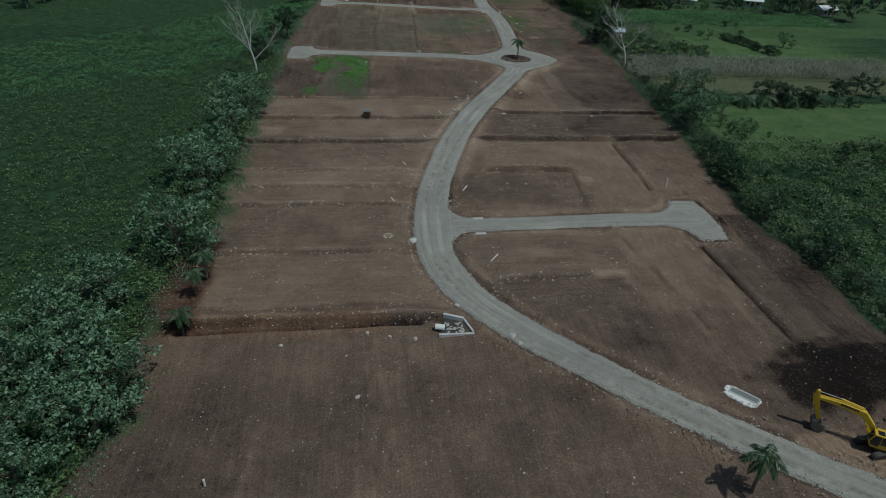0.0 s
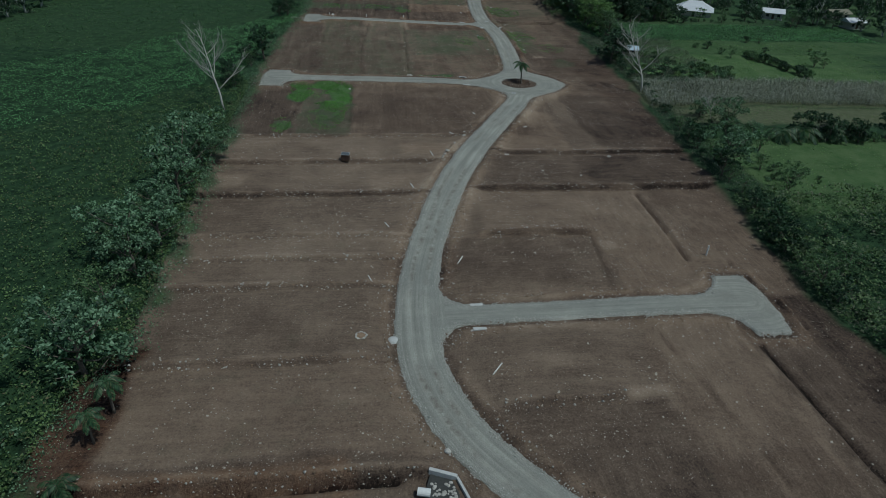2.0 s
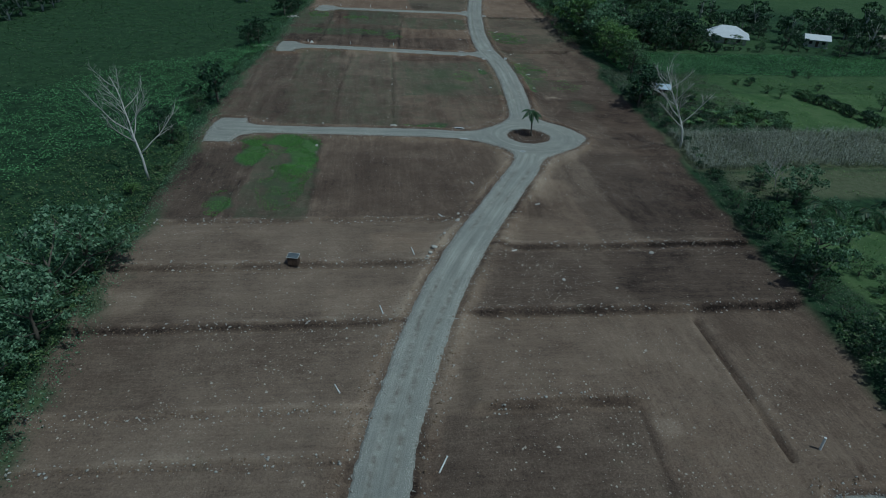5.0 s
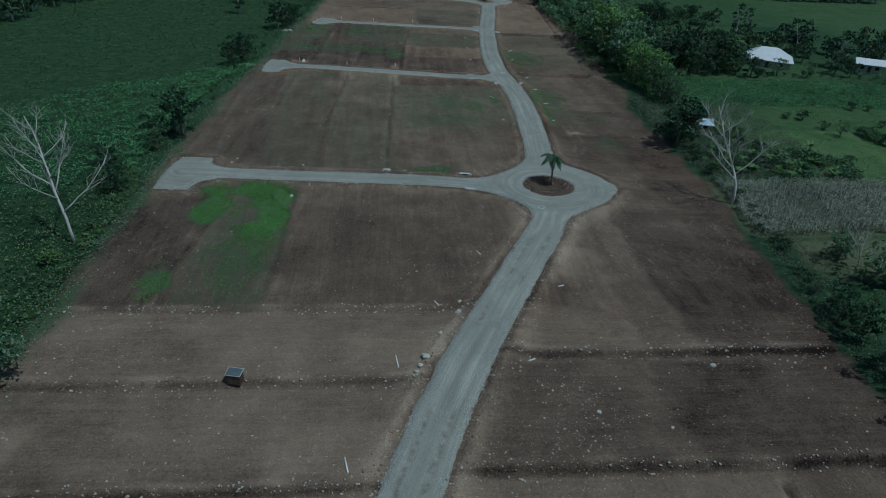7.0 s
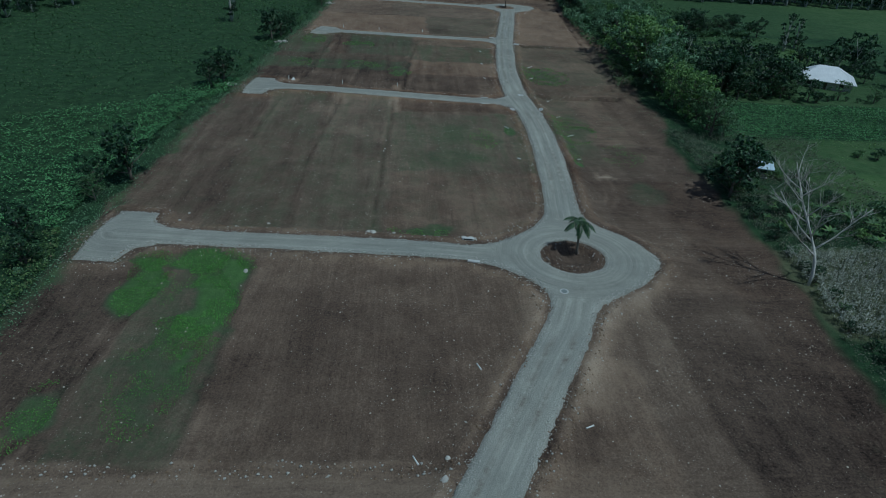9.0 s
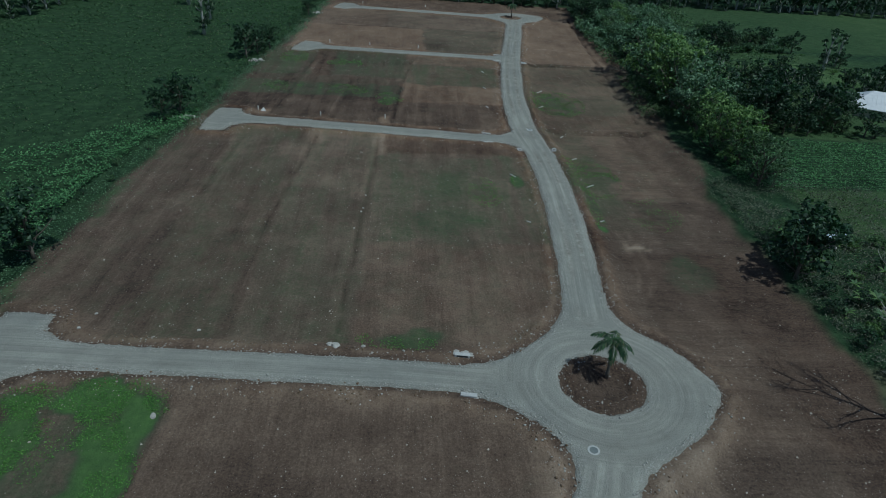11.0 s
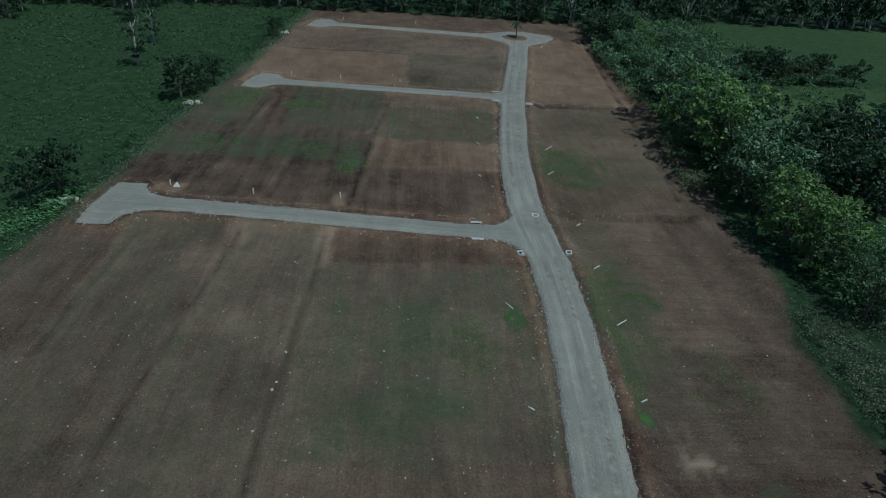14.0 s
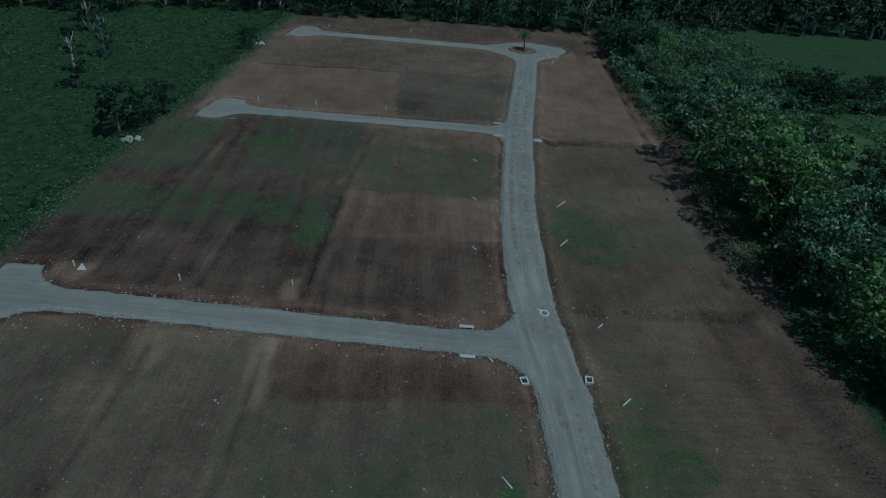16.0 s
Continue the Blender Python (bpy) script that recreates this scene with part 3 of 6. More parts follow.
LOTS_NORTH = [(-24, 21, 272, 293, 0.15, 0.04, 0.1), (-24, 21.5, 293, 304, 0.17, 0.34, 0), (-24, 21.5, 304, 310, 0.17, 0.16, 0.15), (-24, 23, 310, 338, 0.19, 0.30, 0), (-4, 2, 310, 334, 0.16, 0.08, 0.3), (21, 48, 270, 290, 0.23, 0.03, 0.15),
              (21.5, 48, 290, 305, 0.40, 0.05, 0.45), (22, 48, 305, 324, 0.31, 0.28, 0.2), (23, 50, 324, 338, 0.37, 0.12, 0.3), (53, 86, 276, 288, 0.27, 0.16, 0.2)]
LOTS_POSTS = [(17.0, 19.0, 274.3, 278.6, 0.50, 0.0, 0.5), (2.6, 4.8, 274.8, 278.4, 0.38, 0.0, 0.4), (-13, -8, 276, 280.6, 0.46, 0.0, 0.6), (2.6, 5.6, 261, 266, 0.50, 0.10, 0.2), (16.4, 18.6, 256, 266, 0.50, 0.12, 0.2), (7, 11, 254, 262, 0.44, 0.1, 0),
              (-2, 3, 254, 261, 0.44, 0.15, 0), (24, 40, 255, 257.5, 0.34, 0.1, 0.1)]
LOTS_FAR = [(53, 86, 288, 302, 0.30, 0.26, 0), (53, 86, 302, 333, 0.33, 0.20, 0.1), (55, 92, 333, 400, 0.40, 0.02, 0.4), (-14, 28, 338, 373, 0.42, 0.04, 0.45), (28, 60, 338, 373, 0.30, 0.24, 0), (28, 36, 341, 350, 0.20, 0.2, 0),
            (-12, 15, 373, 405, 0.34, 0.06, 0.15), (15, 30, 373, 405, 0.34, 0.14, 0), (30, 60, 373, 405, 0.36, 0.10, 0), (-10, 95, 407, 436, 0.25, 0.02, 0.2)]
# plots with a stand of weeds: x, y, radius x, radius y, how dense
WEEDS = [(-4.4, 178, 3.4, 12, 0.9), (-14.4, 182.5, 2.8, 7, 0.8), (-9, 187.5, 8.5, 2.6, 0.9), (-7, 166, 4.2, 11, 0.48), (-9.5, 178, 3, 9, 0.40), (-17, 158.5, 2.2, 5, 0.6), (23, 198.5, 5.5, 2.2, 0.52),
         (58, 250, 6, 9, 0.4), (60, 250, 4.5, 5, 0.42), (61, 296, 7, 10, 0.42), (43.7, 245.1, 1.4, 2.6, 0.6), (55.3, 228.6, 1.3, 1.6, 0.8), (55.6, 236, 1.4, 8, 0.35), (18.5, 292, 3.4, 5, 0.45), (5, 322.5, 5, 4, 0.42), (-10, 327, 4, 6, 0.32), (-9, 299, 5, 4, 0.34), (7, 298, 6, 4, 0.36), (37, 240, 3, 6, 0.36), (66, 235, 5, 6, 0.2)]


def make_ground():
    def ticks(spans, far):
        mid = [v for lo, hi, step in spans for v in np.arange(lo, hi - step * 0.3, step)]
        lo, step = spans[0][0], spans[0][2]
        out, d = [], step
        while mid[-1] + d < far:
            d *= 1.25
            out.append((out[-1] if out else mid[-1]) + d)
            if out[-1] > far:
                break
        back, d = [], step
        while not back or back[-1] > -far:
            d *= 1.25
            back.append((back[-1] if back else lo) - d)
        return np.array(back[::-1] + mid + out)

    xs, ys = ticks([(-34, 38, 0.6), (38, 58, 0.4), (58, 94, 0.8)], 2600), ticks([(14, 50, 0.55), (50, 158, 0.36), (158, 438, 0.75)], 2600)
    X, Y = np.meshgrid(xs, ys)
    Z = height(X, Y)
    d = road_distance(X, Y)
    nx, ny = len(xs), len(ys)
    me = bpy.data.meshes.new("ground")
    me.vertices.add(nx * ny)
    me.vertices.foreach_set("co", np.stack([X, Y, Z], -1).astype(np.float32).ravel())
    i = np.arange((ny - 1) * nx).reshape(ny - 1, nx)[:, :-1].ravel()
    quad = np.stack([i, i + 1, i + nx + 1, i + nx], -1).astype(np.int32)
    me.loops.add(quad.size)
    me.loops.foreach_set("vertex_index", quad.ravel())
    me.polygons.add(len(quad))
    me.polygons.foreach_set("loop_start", np.arange(0, quad.size, 4, dtype=np.int32))
    me.polygons.foreach_set("use_smooth", np.ones(len(quad), bool))
    me.update(calc_edges=True)
    wx = X + (value_noise(X, Y, 3.5, 21) - 0.5) * 1.6
    wy = Y + (value_noise(X, Y, 3.5, 22) - 0.5) * 1.6
    tone, weeds, clay_red = np.full(X.shape, 0.33), np.zeros(X.shape), np.zeros(X.shape)
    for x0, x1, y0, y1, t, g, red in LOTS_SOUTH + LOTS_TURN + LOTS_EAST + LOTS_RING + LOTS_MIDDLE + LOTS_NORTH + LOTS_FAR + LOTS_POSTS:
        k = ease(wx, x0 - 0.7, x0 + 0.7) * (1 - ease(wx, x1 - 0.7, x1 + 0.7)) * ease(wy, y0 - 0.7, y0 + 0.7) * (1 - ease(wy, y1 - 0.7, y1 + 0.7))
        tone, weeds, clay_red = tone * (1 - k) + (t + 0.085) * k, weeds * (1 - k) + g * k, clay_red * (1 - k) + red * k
    tone = tone + 0.16 * (value_noise(X, Y, 11, 44) - 0.5) + 0.12 * (value_noise(X, Y, 4.5, 45) - 0.5)
    # plough streaks along the middle lots, and tufts along their borders
    streak = value_noise(X * 1.0, Y * 0.07, 1.5, 34) * 0.6 + value_noise(X * 1.0, Y * 0.12, 0.9, 35) * 0.4
    middle = ease(Y, 195, 200) * (1 - ease(Y, 330, 338)) * (1 - ease(X, 46, 50))
    weeds = weeds + middle * weeds * 1.4 * (streak - 0.42)
    tone = tone + middle * 0.24 * (streak - 0.5)
    for cx, cy, rx, ry, g in WEEDS:
        r = np.hypot((wx - cx) / rx, (wy - cy) / ry) + (value_noise(X, Y, 2.5, 23) - 0.5) * 0.8
        weeds = np.maximum(weeds, g * (1 - ease(r, 0.6, 1.15)))
    # clay turned up beside the gravel, darker right at its edge, damp spoil heaps
    clay = np.exp(-(((d - 1.5) / 1.3) ** 2)) * ease(value_noise(X, Y, 14, 24), 0.0, 0.4) * (0.5 + value_noise(X, Y, 1.6, 29))
    tone = tone + (0.10 + 0.16 * ease(Y, 118, 130) * (1 - ease(Y, 178, 190))) * clay
    tone = tone + 0.16 * np.exp(-(((d - 0.95) / 0.55) ** 2)) * ease(value_noise(X, Y, 1.3, 37), 0.2, 0.7)
    tone = tone - 0.16 * np.exp(-(((d - 0.35) / 0.4) ** 2)) * ease(value_noise(X, Y, 7, 46), 0.2, 0.6)
    clay_red = np.maximum(clay_red, (0.25 + 0.55 * ease(Y, 195, 240)) * np.exp(-(((d - 1.3) / 1.1) ** 2)) * ease(value_noise(X, Y, 9, 47), 0.1, 0.5))
    # tone drops along the terrace feet, more for high steps, and rises above
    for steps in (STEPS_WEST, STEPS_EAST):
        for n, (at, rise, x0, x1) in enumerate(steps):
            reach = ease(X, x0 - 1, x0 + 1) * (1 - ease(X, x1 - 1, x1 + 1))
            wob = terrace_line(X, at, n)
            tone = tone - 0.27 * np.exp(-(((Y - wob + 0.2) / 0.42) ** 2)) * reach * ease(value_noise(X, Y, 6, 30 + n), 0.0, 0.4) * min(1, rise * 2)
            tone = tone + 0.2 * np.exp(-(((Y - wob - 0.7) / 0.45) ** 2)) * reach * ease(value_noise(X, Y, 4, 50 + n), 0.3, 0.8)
    # ditch shade put into the tone, stronger when deeper, with a paler bank
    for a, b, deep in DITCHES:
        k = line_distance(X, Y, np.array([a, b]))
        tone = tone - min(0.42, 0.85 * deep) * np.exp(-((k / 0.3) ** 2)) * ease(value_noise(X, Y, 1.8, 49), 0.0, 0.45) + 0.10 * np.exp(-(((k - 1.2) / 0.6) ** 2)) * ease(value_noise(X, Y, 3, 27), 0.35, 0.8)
    # a dusty grey patch, and brown earth left bare between the weeds
    dust = 1 - ease(np.hypot((wx - 59.4) / 3.2, (wy - 223.4) / 1.3), 0.5, 1.1)
    tone = tone + 0.6 * dust * ease(value_noise(X, Y, 1.2, 36), 0.3, 0.7)
    film = ease(wx, 20, 27) * (1 - ease(wx, 34, 44)) * ease(wy, 214, 230) * (1 - ease(wy, 242, 262))
    weeds = np.maximum(weeds, 0.44 * film * (0.7 + 0.6 * value_noise(X, Y, 5, 38)))
    film = 1 - ease(np.hypot((wx - 65) / 4.5, (wy - 216) / 6), 0.6, 1.15)
    weeds = np.maximum(weeds, 0.34 * film)
    film = ease(wx, 53, 56) * (1 - ease(wx, 60, 66)) * ease(wy, 224, 236) * (1 - ease(wy, 258, 268))
    weeds = np.maximum(weeds, 0.36 * film * (0.6 + 0.8 * value_noise(X, Y, 4, 39)))
    island = 1 - ease(np.hypot(X - RING[0], Y - RING[1]), 4.6, 5.2)
    tone = tone * (1 - island) + 0.24 * island
    edge_n = (value_noise(X, Y, 2.2, 28) - 0.5) * 0.45
    for a, m, e in (((-19, 24), (-16, 36), (-14.5, 50)), ((-4, 30), (-1, 42), (-2.5, 56)), ((2, 22), (1.5, 36), (-0.5, 50)), ((50, 80), (51.5, 66), (52, 54)), ((45, 205), (58, 214), (57, 260)), ((66, 340), (70, 352), (84, 348)), ((62, 352), (76, 356), (77, 372))):
        for off in (-0.9, 0.9):
            trail = smooth_line([(q[0] + off, q[1]) for q in (a, m, e)], 3.0)
            tone = tone + 0.13 * np.exp(-((line_distance(X, Y, trail) / 0.38) ** 2)) * ease(value_noise(X, Y, 2.5, 33), 0.25, 0.6)
    spoil = 1 - ease(np.hypot((X - 59.0) / 13.5, (Y - 45.2) / 6.6) + edge_n, 0.7, 1.08)
    tone = tone * (1 - spoil) - 0.08 * spoil
    dug = 1 - ease(np.hypot((X - 49.5) / 6.2, (Y - 34.0) / 3.8) + edge_n, 0.8, 1.05)
    swing = np.hypot(X - 55, Y - 38)
    tone = tone * (1 - dug) + (0.68 + 0.22 * np.sin(swing * 5.5) * ease(value_noise(X, Y, 2, 26), 0.3, 0.7)) * dug
    clay_red = np.maximum(clay_red, 0.5 * dug)
    left, right = site_left(Y), site_right(Y)
    field = np.maximum(np.maximum(1 - ease(wx - left, -1.0, 0.8), ease(wx - right - 5.5 * ease(Y, 240, 262), -0.8, 1.0)), ease(Y, NORTH_END - 1, NORTH_END + 1))
    field = np.maximum(field, 1 - ease(Y, -60, -40))
    under_hedge = ease(wx - right, -0.5, 1.5) * ease(Y, 240, 262)
    tone = tone * (1 - under_hedge) + (0.22 + 0.25 * value_noise(X, Y, 2.4, 48)) * under_hedge
    verge = (1 - ease(wx - left, 0.5, 5.0)) * (1 - field) * ease(value_noise(X, Y, 4, 25), 0.25, 0.75)
    weeds = np.maximum(weeds, 0.6 * verge)
    raked = ease(Y, 60, 63) * (1 - ease(Y, 150, 154)) * (1 - ease(X, 36, 40) * (1 - ease(Y, 124, 126)))
    raked = np.maximum(raked, ease(X, 50, 54) * ease(Y, 140, 200) * (1 - ease(Y, 262, 272)))
    # bright pasture and the strip of stubble east of the hedge
    pasture = np.zeros(X.shape)
    for x0, x1, y0, y1, g in PASTURES:
        k = ease(wx, x0 - 1.5, x0 + 1.5) * (1 - ease(wx, x1 - 1.5, x1 + 1.5)) * ease(wy, y0 - 1.2, y0 + 1.2) * (1 - ease(wy, y1 - 1.2, y1 + 1.2))
        pasture = np.maximum(pasture, g * k)
    straw = ease(wx, 76, 79) * (1 - ease(X, 175, 185)) * ease(wy, 171, 173) * (1 - ease(wy, 194, 196)) * 0.8 + ease(wx, 80, 83) * (1 - ease(X, 175, 185)) * ease(wy, 157, 160) * (1 - ease(wy, 170, 172)) * 0.7
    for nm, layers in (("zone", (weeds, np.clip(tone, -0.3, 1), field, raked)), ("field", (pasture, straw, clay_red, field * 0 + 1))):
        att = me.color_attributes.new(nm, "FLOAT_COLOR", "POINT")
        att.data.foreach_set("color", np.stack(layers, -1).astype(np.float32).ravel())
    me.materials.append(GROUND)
    return tagged(new("ground", me), "terraced brown bare earth lots between green fields", "ground", kind="structure")


# the far west entry is low: distant shade put into the ground colour
PASTURES = [(80, 160, 112, 150, 0.9), (100, 175, 194, 228, 0.95), (96, 200, 228, 247, 0.6), (98, 175, 320, 346, 0.95), (98, 175, 346, 362, 0.45), (86, 135, 274, 320, 0.5), (135, 175, 274, 320, 0.4), (124, 260, 366, 446, 0.28), (86, 130, 362, 432, 0.1), (-600, -18, 226, 440, 0.10), (200, 600, 60, 460, 0.5)]


def make_road():
    """One gravel sheet cut out of a grid along the edge of the road plan."""
    step = 0.45
    xs, ys = np.arange(-28, 84, step), np.arange(6, 420, step)
    X, Y = np.meshgrid(xs, ys)
    d = road_distance(X, Y) + (value_noise(X, Y, 0.9, 40) - 0.5) * 0.3 + (value_noise(X, Y, 6, 41) - 0.5) * 0.25
    gy, gx = np.gradient(d, step)
    out = d > 0
    norm = np.maximum(gx * gx + gy * gy, 0.25)
    PX, PY = np.where(out, X - gx / norm * d, X), np.where(out, Y - gy / norm * d, Y)
    Z = height(PX, PY) + np.where(out, -0.05, 0.06 + 0.14 * ease(-d, 0.0, 0.7))
    # wheel ruts
    mid = np.minimum(line_distance(PX, PY, SOUTH_LINE), line_distance(PX, PY, NORTH_LINE))
    sway = (value_noise(PX, PY, 14, 42) - 0.5) * 0.7
    rut = np.exp(-(((mid + sway - 1.05) / 0.33) ** 2))
    ring = np.hypot(PX - RING[0], PY - RING[1])
    rut = np.maximum(rut * ease(ring, 10.5, 12), np.exp(-(((ring - 7.2) / 0.4) ** 2)) * ease(RING[0] + 2 - PX, 0, 6) * 0.9)
    Z = Z - 0.05 * rut
    cell = (~out[:-1, :-1]) | (~out[1:, :-1]) | (~out[:-1, 1:]) | (~out[1:, 1:])
    far_out = (d[:-1, :-1] > 1.2) | (d[1:, 1:] > 1.2)
    cell &= ~far_out
    nx = len(xs)
    idx = np.arange(X.size).reshape(X.shape)
    quad = np.stack([idx[:-1, :-1][cell], idx[:-1, 1:][cell], idx[1:, 1:][cell], idx[1:, :-1][cell]], -1)
    used, inv = np.unique(quad, return_inverse=True)
    quad = inv.reshape(-1, 4).astype(np.int32)
    me = bpy.data.meshes.new("road")
    me.vertices.add(len(used))
    me.vertices.foreach_set("co", np.stack([PX, PY, Z], -1).reshape(-1, 3)[used].astype(np.float32).ravel())
    me.loops.add(quad.size)
    me.loops.foreach_set("vertex_index", quad.ravel())
    me.polygons.add(len(quad))
    me.polygons.foreach_set("loop_start", np.arange(0, quad.size, 4, dtype=np.int32))
    me.polygons.foreach_set("use_smooth", np.ones(len(quad), bool))
    me.update(calc_edges=True)
    wear = 0.45 + 0.4 * rut
    loose = ease(d, -1.6, -0.2)
    mud = np.exp(-(((mid + sway - 1.05) / 0.36) ** 2)) * 0.95 * ease(value_noise(PX, PY, 8, 43), 0.15, 0.5) + 0.5 * ease(d, -0.5, 0.2)
    u, along = line_frame(PX, PY, SOUTH_LINE)
    un, an = line_frame(PX, PY, NORTH_LINE)
    north = PY > 192
    u, along = np.where(north, un, u), np.where(north, an + 300, along)
    for k, (a, b, w) in enumerate(BRANCHES):
        ub, ab = line_frame(PX, PY, [a, b])
        side = (np.abs(u) > 3.6) & (np.abs(ub) < 12)
        u, along = np.where(side, ub, u), np.where(side, ab + 800 + 100 * k, along)
    u, along = np.where(ring < 12, ring + 20, u), np.where(ring < 12, np.arctan2(PY - RING[1], PX - RING[0]) * 8, along)
    att = me.color_attributes.new("lane", "FLOAT_COLOR", "POINT")
    att.data.foreach_set("color", np.stack([u, along, u * 0, np.ones(X.shape)], -1).reshape(-1, 4)[used].astype(np.float32).ravel())
    att = me.color_attributes.new("wear", "FLOAT_COLOR", "POINT")
    att.data.foreach_set("color", np.stack([wear, loose, mud, np.ones(X.shape)], -1).reshape(-1, 4)[used].astype(np.float32).ravel())
    me.materials.append(GRAVEL)
    return tagged(new("road", me), "pale grey crushed-limestone road with wheel ruts", "road", kind="structure")


make_ground()
make_road()

# ---- plants ----
def crown_points(rng, blobs, count):
    """Leaf places on small tufts that sit on a set of clumps (centre, radius); returns places and outward directions."""
    tufts = []
    for c, r in blobs:
        for _ in range(7):
            d = rng.normal(size=3)
            d[2] = abs(d[2]) * 0.9 - 0.15
            d /= np.linalg.norm(d)
            tufts.append((np.array(c) + d * r * rng.uniform(0.55, 0.95) * np.array([1, 1, 0.8]), r * rng.uniform(0.26, 0.46), d))
    w = np.array([t[1] ** 2 for t in tufts])
    pick = rng.choice(len(tufts), count, p=w / w.sum())
    c = np.array([t[0] for t in tufts])[pick]
    r = np.array([t[1] for t in tufts])[pick]
    out = np.array([t[2] for t in tufts])[pick]
    d = rng.normal(size=(count, 3)) + out * 0.7 + np.array([0, 0, 0.3])
    d /= np.linalg.norm(d, axis=1)[:, None]
    place = c + d * (r * rng.uniform(0.65, 1.1, count))[:, None] * np.array([1, 1, 0.72])
    return place, d


def crown_mesh(name, rng, blobs, count, size, material, narrow=0.62):
    """Leaves that lie along the skin of their tuft, with a ragged turn."""
    p, d = crown_points(rng, blobs, count)
    face = d + rng.normal(size=(count, 3)) * 0.42 + np.array([0, 0, 0.25])
    face /= np.linalg.norm(face, axis=1)[:, None]
    a = np.cross(face, rng.normal(size=(count, 3)))
    a /= np.linalg.norm(a, axis=1)[:, None] + 1e-9
    s = np.cross(a, face)
    length = size * rng.uniform(0.6, 1.4, count)
    return leaf_sheet(name, p, a, s, length, length * narrow * rng.uniform(0.7, 1.3, count), material)


def make_tree(seed, tall, spread, leaves, size, material, bark, label, category="tree", name="tree", low=0.35, thin=False):
    """A tapered trunk with limbs, and a crown of leaf clumps with gaps."""
    rng = np.random.default_rng(seed)
    rr = random.Random(seed)
    top = tall * (0.62 if not thin else 0.85)
    lean = Vector((rr.uniform(-0.06, 0.06), rr.uniform(-0.06, 0.06), 1))
    r0 = tall * 0.022 + 0.05
    trunk_pts = [lean * (top * k / 5) + Vector((rr.uniform(-1, 1), rr.uniform(-1, 1), 0)) * 0.03 * tall * k / 5 for k in range(6)]
    trunk_pts[0] = Vector((0, 0, -0.3))
    pieces = [tube(trunk_pts, [r0 * (1.25 - 0.2 * k) for k in range(6)], 7, 0.1, rr)]
    blobs = []
    n = 9 if not thin else 12
    for i in range(n):
        w = 2 * math.pi * (i * 0.618 + rr.uniform(-0.08, 0.08))
        k = low + (0.95 - low) * (i + 0.5) / n
        start = trunk_pts[min(4, int(k * 5))]
        reach = spread * rr.uniform(0.45, 0.95) * (1.15 - 0.75 * abs(k - 0.5))
        end = Vector((math.cos(w) * reach, math.sin(w) * reach, tall * min(0.86, k + rr.uniform(0.02, 0.12))))
        midp = start.lerp(end, 0.5) + Vector((0, 0, -0.04 * tall))
        pieces.append(tube([start, midp, end], [r0 * 0.45, r0 * 0.3, r0 * 0.1], 5))
        blobs.append((tuple(end), spread * rr.uniform(0.30, 0.48)))
        if rr.random() < 0.7:
            blobs.append((tuple(start.lerp(end, 0.6) + Vector((rr.uniform(-1, 1), rr.uniform(-1, 1), 0.3)) * spread * 0.25), spread * rr.uniform(0.22, 0.36)))
    blobs.append(((0, 0, tall * 0.88), spread * 0.36))
    root = new(name)
    v, f = join(*pieces)
    part("trunk", mesh_of("trunk", v, f, bark, True), bark, root)
    part("crown", crown_mesh("crown", rng, blobs, leaves, size, material), material, root)
    return tagged(root, label, category)


def make_shrub(seed, tall, spread, leaves, size, material, label):
    rng = np.random.default_rng(seed)
    rr = random.Random(seed)
    root = new("shrub")
    pieces, blobs = [], []
    for i in range(7):
        w = 2 * math.pi * (i / 7 + rr.uniform(-0.05, 0.05))
        r = spread * rr.uniform(0.25, 0.75)
        end = Vector((math.cos(w) * r, math.sin(w) * r, tall * rr.uniform(0.35, 0.8)))
        pieces.append(tube([Vector((0, 0, -0.2)), end * 0.5 + Vector((0, 0, 0.1)), end], [0.07, 0.05, 0.02], 5))
        blobs.append((tuple(end), spread * rr.uniform(0.32, 0.5)))
    blobs.append(((0, 0, tall * 0.7), spread * 0.45))
    v, f = join(*pieces)
    part("stems", mesh_of("stems", v, f, BARK, True), BARK, root)
    part("foliage", crown_mesh("foliage", rng, blobs, leaves, size, material), material, root)
    return tagged(root, label, "shrub")


